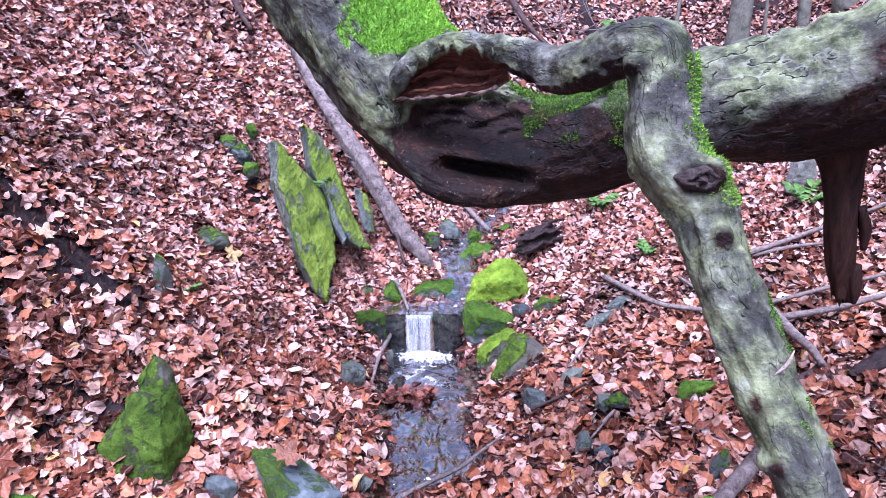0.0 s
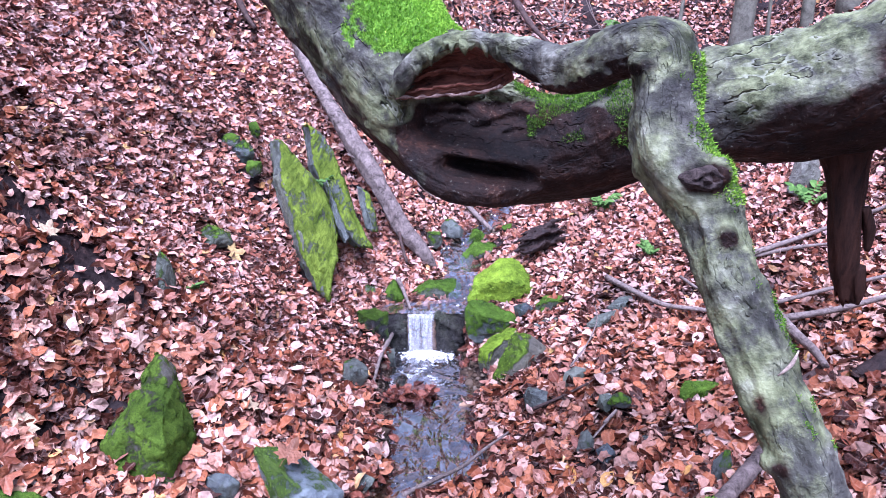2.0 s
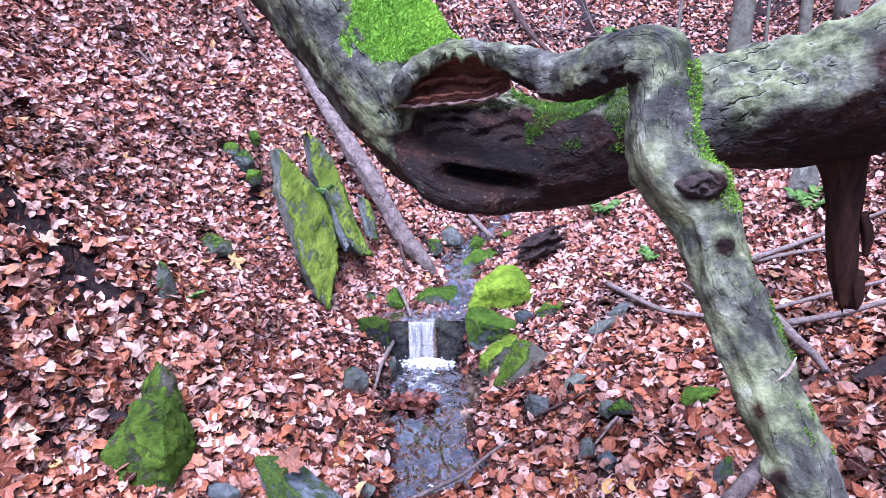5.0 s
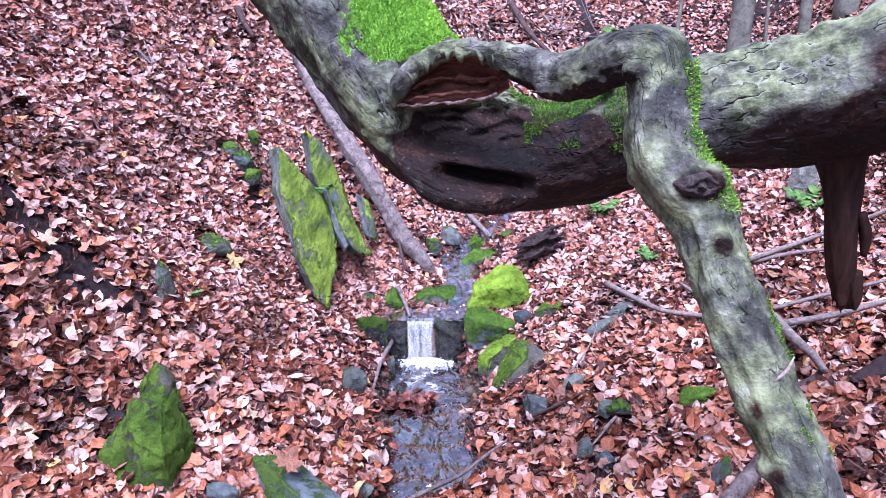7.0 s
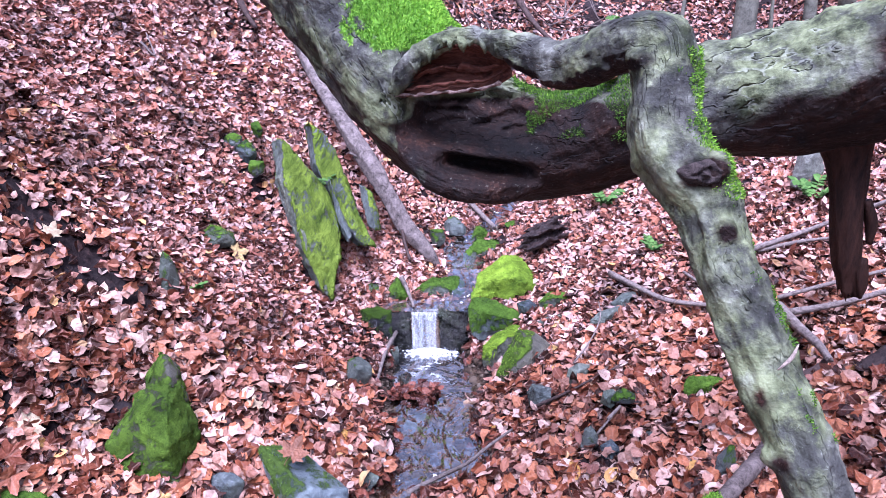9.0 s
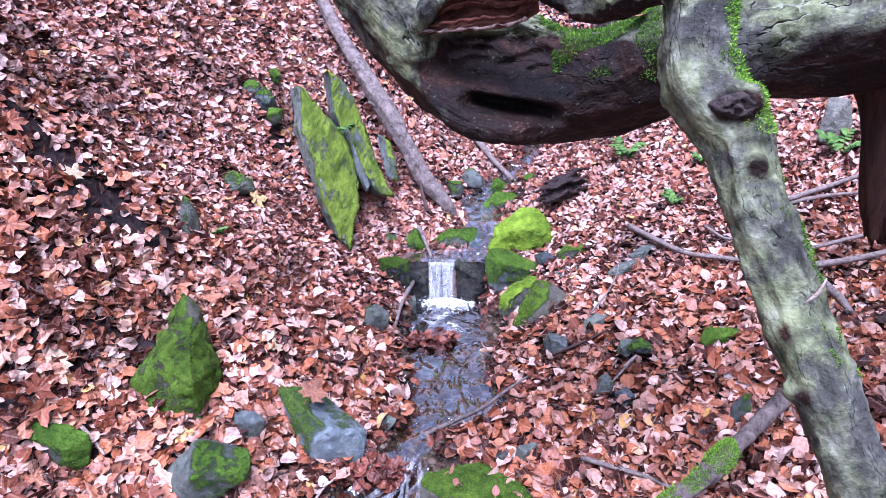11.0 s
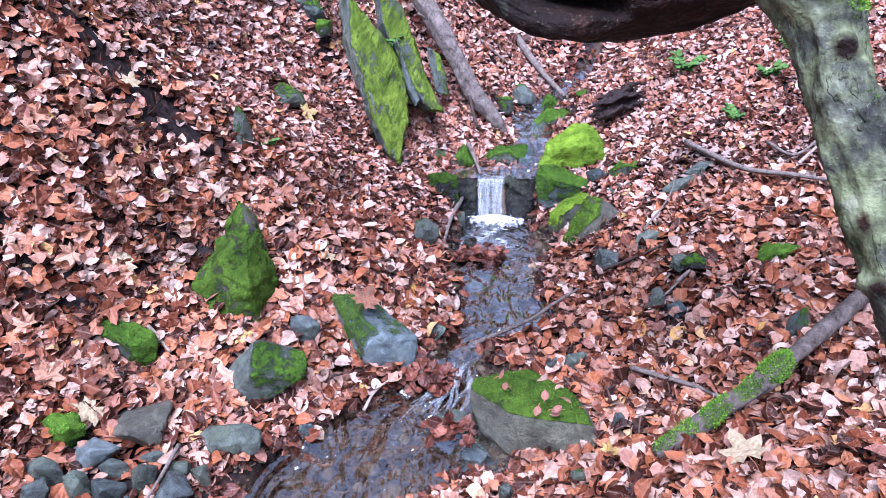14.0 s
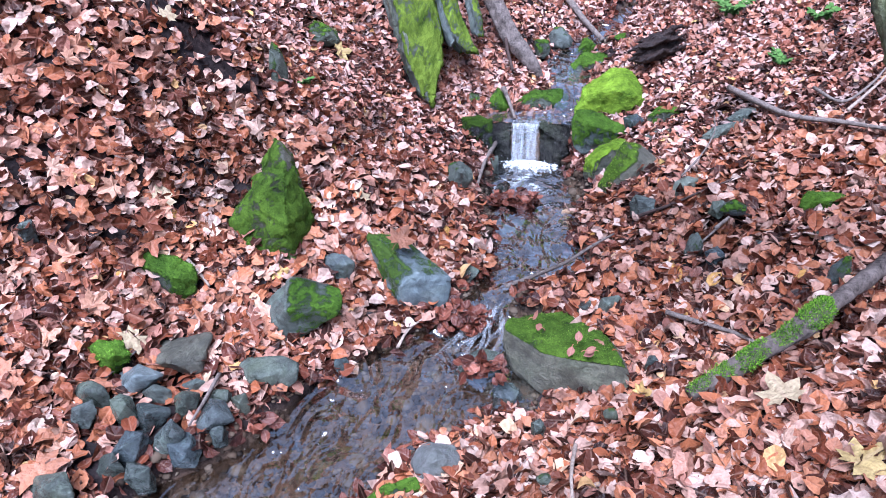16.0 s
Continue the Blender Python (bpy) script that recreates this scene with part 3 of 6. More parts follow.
def slab(name, label, outline, back, mat, moss, parent=None, seed=0):
    """A tilted rock plate: a front outline, a thickness towards back, split and worn faces."""
    bm = bmesh.new()
    front = [bm.verts.new(p) for p in outline]
    face = bm.faces.new(front)
    out = bmesh.ops.extrude_face_region(bm, geom=[face])
    for v in out["geom"]:
        if isinstance(v, bmesh.types.BMVert):
            v.co += Vector(back)
    bmesh.ops.triangulate(bm, faces=bm.faces[:])
    for _ in range(5):
        bmesh.ops.subdivide_edges(bm, edges=[e for e in bm.edges if e.calc_length() > 0.022], cuts=1)
        bmesh.ops.triangulate(bm, faces=bm.faces[:])
    bmesh.ops.recalc_face_normals(bm, faces=bm.faces[:])
    bmesh.ops.smooth_vert(bm, verts=bm.verts[:], factor=0.5, use_axis_x=True, use_axis_y=True, use_axis_z=True)
    bm.normal_update()
    along = Vector((0.3, -0.3, -0.9)).normalized()
    for v in bm.verts:
        c = v.co - along * (v.co.dot(along) * 0.9) + Vector((seed, 0, 0))
        v.co += v.normal * (0.016 * noise.fractal(c * 16, 1, 2, 3) + 0.009 * (noise.cell(c * 24) - 0.5) + 0.006 * noise.noise(v.co * 38))
    me = bpy.data.meshes.new(name)
    bm.to_mesh(me)
    bm.free()
    me.polygons.foreach_set("use_smooth", np.full(len(me.polygons), True))
    me.materials.append(mat)
    ob = new(name, me)
    ob.parent = parent
    if label:
        ob["label"] = label
    n = len(me.vertices)
    q, c = np.zeros(n * 3, np.float32), np.zeros(n * 3, np.float32)
    me.vertices.foreach_get("normal", q), me.vertices.foreach_get("co", c)
    q, c = q.reshape(-1, 3), c.reshape(-1, 3)
    g = moss + 0.35 * np.array([noise.fractal(Vector(k * np.array([12, 12, 4])), 1, 2, 3) for k in c]) - 0.5 * (q[:, 0] < -0.35)
    me.attributes.new("moss", "FLOAT", "POINT").data.foreach_set("value", np.clip(g, 0, 1).astype(np.float32))
    return ob


def boulder(name, label, at, hulls, mat, moss, tuft, seed, sink, rugged):
    """A broken stone: the hull of its corners in centimetres from at, edges worn, faces uneven, moss by its amount, the way it faces, how strongly, and its lowest height."""
    amount, way, strength, low = moss
    bm = bmesh.new()
    allp = np.vstack([np.array(h, float) for h in hulls]) / 100
    size = float(np.ptp(allp, axis=0).max())
    for h in hulls:
        part = bmesh.new()
        p = np.array(h, float) / 100
        foot = p[p[:, 2] < p[:, 2].min() + 0.35 * np.ptp(p[:, 2])].copy()
        foot[:, 2] -= sink
        for q in np.vstack([p, foot]):
            part.verts.new(q)
        out = bmesh.ops.convex_hull(part, input=part.verts[:])
        bmesh.ops.delete(part, geom=[e for e in set(out["geom_interior"] + out["geom_unused"]) if isinstance(e, bmesh.types.BMVert)], context="VERTS")
        bmesh.ops.dissolve_limit(part, angle_limit=0.22, verts=part.verts[:], edges=part.edges[:])
        bmesh.ops.bevel(part, geom=part.edges[:], offset=0.022 * size + 0.002, segments=2, profile=0.55, affect="EDGES")
        tmp = bpy.data.meshes.new("hull")
        part.to_mesh(tmp)
        part.free()
        bm.from_mesh(tmp)
        bpy.data.meshes.remove(tmp)
    bmesh.ops.triangulate(bm, faces=bm.faces[:])
    step = max(0.009, size / 30)
    for _ in range(5):
        bmesh.ops.subdivide_edges(bm, edges=[e for e in bm.edges if e.calc_length() > step], cuts=1)
        bmesh.ops.triangulate(bm, faces=bm.faces[:])
    bmesh.ops.recalc_face_normals(bm, faces=bm.faces[:])
    bm.normal_update()
    towards = Vector(way).normalized()
    shift = Vector((seed * 3.7, seed * 1.3, 0))
    green = {}
    for v in bm.verts:
        lump = noise.fractal(v.co * 16 + shift, 0.9, 2.0, 3)
        g = amount + strength * v.normal.dot(towards) + 0.28 * lump - 9 * max(0.0, low / 100 + 0.05 * lump - v.co.z)
        green[v.index] = min(max(g, 0.0), 1.0)
    for v in bm.verts:
        c = v.co / size
        worn = 0.03 * noise.fractal(c * 3.2 + shift, 0.9, 2.1, 3) + 0.016 * noise.turbulence(c * 7 + shift, 3, True) - 0.01
        split = 0.012 * (noise.cell(Vector((c.x * 2.0, c.y * 2.0, c.z * 7 + c.x * 2.5)) + shift) - 0.5)
        cushion = max(0.0, green[v.index] - 0.45) * (0.006 + 0.011 * noise.turbulence(v.co * 42 + shift, 2, False)) if tuft else 0.0
        v.co += v.normal * (rugged * size * (worn + split) + cushion)
    bm.normal_update()
    me = bpy.data.meshes.new(name)
    bm.to_mesh(me)
    values = np.array([green.get(n, 0.0) for n in range(len(bm.verts))], np.float32)
    bm.free()
    me.materials.append(mat)
    me.polygons.foreach_set("use_smooth", np.full(len(me.polygons), True))
    me.attributes.new("moss", "FLOAT", "POINT").data.foreach_set("value", values)
    ob = new(name, me)
    ob.location = at
    tagged(ob, label, "boulder" if name == "boulder" else "rock", "stones of the stream")
    mid = (allp.max(0) + allp.min(0)) / 2
    FOOT.append((at[0] + mid[0], at[1] + mid[1], np.ptp(allp[:, 0]) * 0.74, np.ptp(allp[:, 1]) * 0.55, 0))
    if tuft:
        places, normals, areas = surface(ob)
        share = np.array([values[list(f.vertices)].mean() for f in me.polygons])
        keep = (share > 0.5) & (normals[:, 2] > -0.4)
        if keep.sum() > 20:
            spots, ns = pick(places, normals, areas, keep, int(min(9000, areas[keep].sum() * 90000)))
            tufts("moss", spots, ns, 0.0042, 0.0011, tuft, ob, "short green moss", 0.9)
    return ob


def stick(name, label, points, r, mat=None):
    """A thin crooked stick that tapers, with a knot or two."""
    pts = np.asarray(points, float)
    n = len(pts)
    rr = r * np.linspace(1.1, 0.55, n)
    v, f = tube(np.column_stack([pts, rr]), 6, 8, 0.16, 4, int(abs(pts[0, 0]) * 1000) % 97, ragged=r)
    mat = mat or (PEELED if "pale" in label or "peeled" in label else DARKSTICK if "dark" in label or name == "root" else STICK)
    return tagged(raw(name, v, f, mat), label, "stick", "fallen sticks")


def lay(points, normals, headings, sizes, shape, faces, uv, tilt, fold, curl, lift):
    """Many leaves on the ground: one template turned, folded and curled for each."""
    n, k = len(points), len(shape)
    nn = normals + rng.normal(0, 1, (n, 3)) * tilt[:, None]
    nn /= np.linalg.norm(nn, axis=1)[:, None]
    hd = np.column_stack([np.cos(headings), np.sin(headings), np.zeros(n)])
    ax = hd - nn * (hd * nn).sum(1)[:, None]
    ax /= np.linalg.norm(ax, axis=1)[:, None]
    ay = np.cross(nn, ax)
    X, Y = shape[:, 0], shape[:, 1]
    px = sizes[:, None] * X[None, :]
    py = sizes[:, None] * Y[None, :]
    pz = sizes[:, None] * (fold[:, None] * np.abs(Y)[None, :] + curl[:, None] * ((X - 0.5) ** 2 - 0.12)[None, :] + 0.05 * np.sin(7 * X + 9 * Y)[None, :])
    v = (points + normals * lift[:, None])[:, None, :] + px[..., None] * ax[:, None] + py[..., None] * ay[:, None] + pz[..., None] * nn[:, None]
    fs = (np.arange(n) * k)[:, None, None] + faces[None]
    return v.reshape(-1, 3), fs.reshape(-1, faces.shape[1]), np.tile(uv, (n, 1))


def beech_shape():
    s = np.array([0.0, 0.2, 0.45, 0.72, 1.0])
    w = np.array([0.0, 0.25, 0.34, 0.27, 0.0])
    v = [(x, 0) for x in s] + [(s[i], w[i]) for i in (1, 2, 3)] + [(s[i], -w[i]) for i in (1, 2, 3)]
    t = [(0, 1, 5), (1, 2, 6), (1, 6, 5), (2, 3, 7), (2, 7, 6), (3, 4, 7), (1, 0, 8), (2, 1, 9), (1, 8, 9), (3, 2, 10), (2, 9, 10), (4, 3, 10)]
    v = np.array(v)
    return v, np.array(t), np.column_stack([v[:, 0], v[:, 1] + 0.5])


def plain_shape():
    v = np.array([(0, 0), (0.5, 0), (1, 0), (0.3, 0.26), (0.68, 0.24), (0.3, -0.26), (0.68, -0.24)])
    t = np.array([(0, 1, 3), (1, 4, 3), (1, 2, 4), (1, 0, 5), (1, 5, 6), (2, 1, 6)])
    return v, t, np.column_stack([v[:, 0], v[:, 1] + 0.5])


def torn_shape(seed):
    """A broken, lobed dead leaf with an uneven edge."""
    tr = np.random.default_rng(seed)
    a = np.linspace(0, 2 * np.pi, 12, endpoint=False) + tr.normal(0, 0.12, 12)
    r = tr.uniform(0.28, 0.55, 12)
    v = np.vstack([(0.5, 0.0), np.column_stack([0.5 + r * np.cos(a), 0.8 * r * np.sin(a)])])
    t = np.array([(0, 1 + q, 1 + (q + 1) % 12) for q in range(12)])
    return v, t, np.column_stack([v[:, 0], v[:, 1] + 0.5])


def maple_shape():
    polar = [(180, 0.12), (150, 0.38), (128, 0.30), (105, 0.52), (88, 0.36), (74, 0.46), (58, 0.62), (44, 0.40), (28, 0.36), (16, 0.58), (0, 0.76)]
    ring = [(r * np.cos(radians(a)), r * np.sin(radians(a))) for a, r in polar] + [(r * np.cos(radians(a)), -r * np.sin(radians(a))) for a, r in polar[-2:0:-1]]
    v = np.array([(0, 0)] + ring)
    n = len(ring)
    t = np.array([(0, 1 + (i + 1) % n, 1 + i) for i in range(n)])
    out = v + np.array([0.3, 0])
    return out, t, np.column_stack([v[:, 0] + 0.3, v[:, 1] * 0.8 + 0.5])


def slope_normal(x, y, e=0.02):
    nx, ny = (land(x - e, y) - land(x + e, y)) / (2 * e), (land(x, y - e) - land(x, y + e)) / (2 * e)
    n = np.column_stack([nx, ny, np.ones_like(nx)])
    return n / np.linalg.norm(n, axis=1)[:, None]


def bare(x, y):
    """How bare the soil lies, from 0 to 1: a few worn places."""
    out = np.zeros_like(x)
    for cx, cy, rx, ry, k in ((-1.5, 2.5, 0.32, 0.22, 0.7), (-1.32, 2.56, 0.2, 0.12, 0.7), (-1.7, 3.0, 0.4, 0.3, 0.2), (0.56, 2.15, 0.16, 0.2, 0.75), (-1.3, 4.5, 0.15, 0.4, 0.6), (-1.7, 2.47, 0.16, 0.13, 0.97), (-1.58, 2.46, 0.17, 0.14, 0.97), (-1.48, 2.42, 0.17, 0.15, 0.97), (-1.37, 2.46, 0.15, 0.12, 0.97), (-1.26, 2.46, 0.1, 0.08, 0.95), (-1.6, 2.64, 0.25, 0.14, 0.75), (-1.7, 2.18, 0.1, 0.1, 0.6), (-1.12, 1.27, 0.21, 0.19, 0.97), (-1.15, 1.1, 0.2, 0.14, 0.95)):
        out = np.maximum(out, k * np.exp(-((x - cx) / rx) ** 2 - ((y - cy) / ry) ** 2))
    return np.clip(out + 0.35 * np.clip(vnoise(x, y, 0.35, 21) - 0.45, 0, 1) * (x < -0.4), 0, 0.95)


def litter(name, label, count, x0, x1, y0, y1, template, mat, size, spread, tilt=0.28, wet=False, thin=1.0, lift=(0.0, 0.03)):
    """A carpet of fallen leaves over a stretch of ground."""
    x, y = rng.uniform(x0, x1, count), rng.uniform(y0, y1, count)
    left, right = np.interp(y, STREAM_Y, STREAM_L), np.interp(y, STREAM_Y, STREAM_R)
    gap = np.maximum(left - x, x - right)
    edge = gap + 0.05 * vnoise(x, y, 0.12, 33)
    if wet:
        keep = (edge > -0.02) & (edge < 0.09)
    else:
        keep = (edge > 0.03) & (rng.random(count) > bare(x, y) * thin)
    for fx, fy, fw, fd, fa in FOOT:
        if fw > 0.07 and thin <= 1:
            ca, sa = math.cos(radians(fa)), math.sin(radians(fa))
            u, w = (x - fx) * ca + (y - fy) * sa, (y - fy) * ca - (x - fx) * sa
            keep &= np.abs(u / (fw * 0.45)) ** 3 + np.abs(w / (fd * 0.45)) ** 3 > 1
    x, y = x[keep], y[keep]
    n = len(x)
    nn = slope_normal(x, y)
    pts = np.column_stack([x, y, land(x, y)])
    v, f, uv = lay(pts, nn, rng.uniform(0, 2 * np.pi, n), size * np.exp(np.clip(rng.normal(0, spread, n), -0.5, 0.4)), *template,
                   np.abs(rng.normal(tilt, 0.18, n)), rng.normal(0.15, 0.32, n), rng.normal(0.2, 0.75, n), rng.uniform(*lift, n))
    ob = raw(name, v, f, mat, uv=uv, smooth=False)
    return tagged(ob, label, "leaf litter", "", "stuff")


# ---- ground ----
def axis_steps(lo, hi, fine_lo, fine_hi, step):
    fine = np.arange(fine_lo, fine_hi, step)
    a = fine_lo - np.geomspace(0.08, fine_lo - lo, 34)[::-1]
    b = fine_hi + np.geomspace(0.02, hi - fine_hi, 40)
    return np.concatenate([a, fine, b])


gx, gy = axis_steps(-70, 70, -2.4, 2.4, 0.03), axis_steps(-70, 90, 0.3, 5.4, 0.03)
mx, my = np.meshgrid(gx, gy)
mz = land(mx, my)
cols, lines = len(gx), len(gy)
i, j = np.meshgrid(np.arange(cols - 1), np.arange(lines - 1))
k = (j * cols + i).ravel()
ground = raw("ground", np.column_stack([mx.ravel(), my.ravel(), mz.ravel()]), np.column_stack([k, k + 1, k + cols + 1, k + cols]), SOIL)
depth_l, depth_r = np.interp(my, STREAM_Y, STREAM_L), np.interp(my, STREAM_Y, STREAM_R)
ground.data.attributes.new("silt", "FLOAT", "POINT").data.foreach_set("value", (np.clip(np.minimum(mx - depth_l, depth_r - mx) / 0.05, 0, 1) * (my < 6)).ravel().astype(np.float32))
tagged(ground, "dark woodland soil of a steep little valley", "ground", "", "structure")


# ---- water ----
def stream_sheet(name, label, y0, y1, step, margin):
    ys = np.arange(y0, y1, step)
    across = np.linspace(0, 1, 34)
    l, r = np.interp(ys, STREAM_Y, STREAM_L) - margin, np.interp(ys, STREAM_Y, STREAM_R) + margin
    x = l[:, None] + (r - l)[:, None] * across[None]
    y = np.repeat(ys[:, None], len(across), 1)
    z = water_level(y) + 0.002 * vnoise(x, y, 0.07, 51) + 0.0008 * vnoise(x, y, 0.025, 52)
    rush = np.exp(-((y - 1.93) / 0.13) ** 2) + 0.5 * np.exp(-((y - 1.6) / 0.2) ** 2) + 0.5 * np.exp(-((y - 2.55) / 0.15) ** 2)
    z += 0.018 * rush * vnoise(x, y, 0.045, 53)
    n, m = len(ys), len(across)
    a, b = np.meshgrid(np.arange(m - 1), np.arange(n - 1))
    k = (b * m + a).ravel()
    return tagged(raw(name, np.column_stack([x.ravel(), y.ravel(), z.ravel()]), np.column_stack([k, k + 1, k + m + 1, k + m]), WATER), label, "stream", "", "structure")


stream_sheet("water", "clear shallow brook water with ripples", -3.0, 3.37, 0.02, 0.05)
stream_sheet("water", "clear brook water above the little fall", 3.385, 5.4, 0.02, 0.03)


def waterfall():
    """Threads of water over the ledge, each a narrow curved ribbon, and froth where they land."""
    top = new("waterfall")
    top.location = (-0.12, 3.33, 0.02)
    bpy.context.view_layer.update()
    tagged(top, "white little waterfall over a dark stone ledge", "waterfall")
    for q in range(64):
        x = rng.uniform(-0.183, -0.132) if q < 26 else rng.uniform(-0.112, -0.075) if q < 42 else rng.uniform(-0.187, -0.06)
        w = rng.uniform(0.002, 0.011) * np.linspace(1.3, 0.7, 14)
        s = np.linspace(0, 1, 14)
        throw = rng.uniform(0.02, 0.06)
        y = 3.4 - 0.05 * np.minimum(s * 5, 1) - throw * s
        z = 0.219 - 0.2 * np.clip((s - 0.16) / 0.84, 0, 1) ** 1.6
        xx = x + 0.1 * (x + 0.125) * s + 0.003 * np.sin(s * rng.uniform(5, 12) + x * 90)
        l, c, r = np.column_stack([xx - w, y, z]), np.column_stack([xx, y - 0.003, z]), np.column_stack([xx + w, y, z])
        v = np.stack([l, c, r], 1).reshape(-1, 3)
        f = np.array([(3 * k + o, 3 * k + o + 1, 3 * k + o + 4, 3 * k + o + 3) for k in range(13) for o in (0, 1)])
        raw("thread", v, f, FALL, top)
    # churned water spreading from the foot, with bubbles and drops on it
    a, d = np.meshgrid(np.linspace(0, 2 * np.pi, 72, endpoint=False), np.linspace(0.02, 1, 22))
    far = 1 + 0.28 * vnoise(np.cos(a) * 2.2, np.sin(a) * 2.2, 0.5, 41)
    x, y = -0.09 + 0.175 * d * far * np.cos(a), 3.245 + 0.075 * d * far * np.sin(a)
    z = 0.028 + 0.02 * (1 - d) * (0.6 + 0.6 * vnoise(x, y, 0.022, 42)) + 0.006 * vnoise(x, y, 0.009, 43)
    k = np.arange(21 * 72)
    nxt = np.where(k % 72 == 71, k - 71, k + 1)
    raw("foam", np.column_stack([x.ravel(), y.ravel(), z.ravel()]), np.column_stack([k, nxt, nxt + 72, k + 72]), CHURN, top, "white foam on the pool")
    v, fs = [], []
    ball, bf = SMALL
    for q in range(220):
        a, d = rng.uniform(0, 2 * np.pi), abs(rng.normal(0, 0.5))
        c = np.array([-0.1 + 0.17 * d * np.cos(a), 3.245 + 0.07 * d * np.sin(a), 0.03 + 0.03 * rng.random() ** 3])
        s = rng.uniform(0.0008, 0.0026)
        v.append(ball * np.array([s * 1.4, s, s * 0.7]) + c)
        fs.append(bf + q * len(ball))
    raw("froth", np.vstack(v), np.vstack(fs), FOAM, top, "white froth on the pool")["kind"] = "stuff"


SMALL = sphere_dirs(1)
waterfall()


def rapids():
    """Smooth tongues of fast water between the stones."""
    top = new("rapids")
    tagged(top, "quick clear water sliding between stones and leaves", "rapids")
    for _ in range(20):
        s = np.linspace(0, 1, 10)
        x0 = rng.uniform(-0.24, -0.13)
        y = 2.03 - rng.uniform(0.1, 0.3) * s - rng.uniform(0, 0.06)
        x = x0 - 0.09 * s ** 2 + rng.uniform(-0.06, 0.06) * s + 0.006 * np.sin(s * 9 + x0 * 60)
        z = water_level(y) + 0.006 + 0.008 * np.sin(s * 3.1)
        w = rng.uniform(0.003, 0.009) * np.sin(np.pi * (0.1 + 0.85 * s))
        v = np.stack([np.column_stack([x - w, y, z]), np.column_stack([x, y, z + 0.002]), np.column_stack([x + w, y, z])], 1).reshape(-1, 3)
        f = np.array([(3 * q + o, 3 * q + o + 1, 3 * q + o + 4, 3 * q + o + 3) for q in range(9) for o in (0, 1)])
        raw("thread", v, f, QUICK, top)


rapids()

# ---- fallen tree ----
TRUNK = [(-0.552, 2.05, 2.004, 0.183), (-0.342, 1.95, 1.807, 0.183), (-0.214, 1.86, 1.647, 0.184), (-0.1, 1.78, 1.507, 0.178), (0.01, 1.75, 1.41, 0.18), (0.169, 1.73, 1.355, 0.155),
         (0.334, 1.68, 1.36, 0.128), (0.48, 1.62, 1.432, 0.129), (0.622, 1.58, 1.472, 0.131), (0.783, 1.52, 1.5, 0.144), (0.927, 1.45, 1.56, 0.149), (1.075, 1.38, 1.65, 0.143), (1.4, 1.2, 1.8, 0.16), (1.9, 0.9, 1.9, 0.17)]
LIP = [(-0.1, 1.63, 1.36, 0.03), (-0.04, 1.6, 1.3, 0.034), (0.04, 1.585, 1.265, 0.034), (0.13, 1.58, 1.262, 0.034), (0.22, 1.6, 1.29, 0.034)]
ARM = [(-0.121, 1.6, 1.488, 0.018), (-0.092, 1.58, 1.54, 0.024), (-0.04, 1.565, 1.586, 0.023), (0.02, 1.55, 1.611, 0.019), (0.081, 1.52, 1.609, 0.021), (0.138, 1.47, 1.593, 0.031), (0.2, 1.4, 1.565, 0.041), (0.254, 1.32, 1.561, 0.045), (0.307, 1.26, 1.59, 0.049), (0.35, 1.22, 1.605, 0.051), (0.377, 1.2, 1.586, 0.056), (0.378, 1.18, 1.526, 0.06),
       (0.37, 1.15, 1.467, 0.059), (0.385, 1.12, 1.414, 0.06), (0.428, 1.09, 1.363, 0.056), (0.441, 1.05, 1.296, 0.05), (0.461, 1.0, 1.217, 0.052), (0.491, 0.94, 1.129, 0.051), (0.518, 0.88, 1.047, 0.051),
       (0.539, 0.83, 0.976, 0.048), (0.568, 0.78, 0.892, 0.046), (0.594, 0.7, 0.788, 0.046), (0.66, 0.5, 0.5, 0.048), (0.7, 0.35, 0.25, 0.05)]


def torn_band():
    """Torn wood between the rim and the hollow: a hollowed strip with fibres along it, closed behind."""
    top = spline([(-0.106, 1.575, 1.512), (-0.052, 1.56, 1.566), (0.02, 1.545, 1.597), (0.08, 1.515, 1.594), (0.14, 1.465, 1.579)], 14)
    low = spline([(-0.118, 1.6, 1.482), (-0.057, 1.59, 1.486), (0.021, 1.58, 1.492), (0.085, 1.56, 1.5), (0.145, 1.5, 1.53)], 14)
    m, rows = len(top), 16
    v = []
    for q in range(rows):
        s = q / (rows - 1)
        line = top * (1 - s) + low * s
        line[:, 1] += 0.07 * np.sin(np.pi * s) * np.sin(np.pi * np.linspace(0.05, 0.95, m)) ** 0.6
        line[:, 1] -= 0.016 * vnoise(np.linspace(0, 3, m), np.full(m, q * 1.0), 1.3, 81) + 0.004 * vnoise(np.linspace(0, 9, m), np.full(m, q * 1.0), 0.9, 82)
        line[:, 2] += 0.005 * vnoise(np.linspace(0, 14, m), np.full(m, s * 3), 1, 83)
        v.append(line)
    v.append(low + np.array([0, 0.05, -0.006]))
    v.append(top + np.array([0, 0.06, -0.006]))
    v, n = np.vstack(v), rows + 2
    f = [(q % n * m + j, q % n * m + j + 1, (q + 1) % n * m + j + 1, (q + 1) % n * m + j) for q in range(n) for j in range(m - 1)]
    return v, f


def mark(ob, name, value):
    ob.data.attributes.new(name, "FLOAT", "POINT").data.foreach_set("value", value.astype(np.float32))


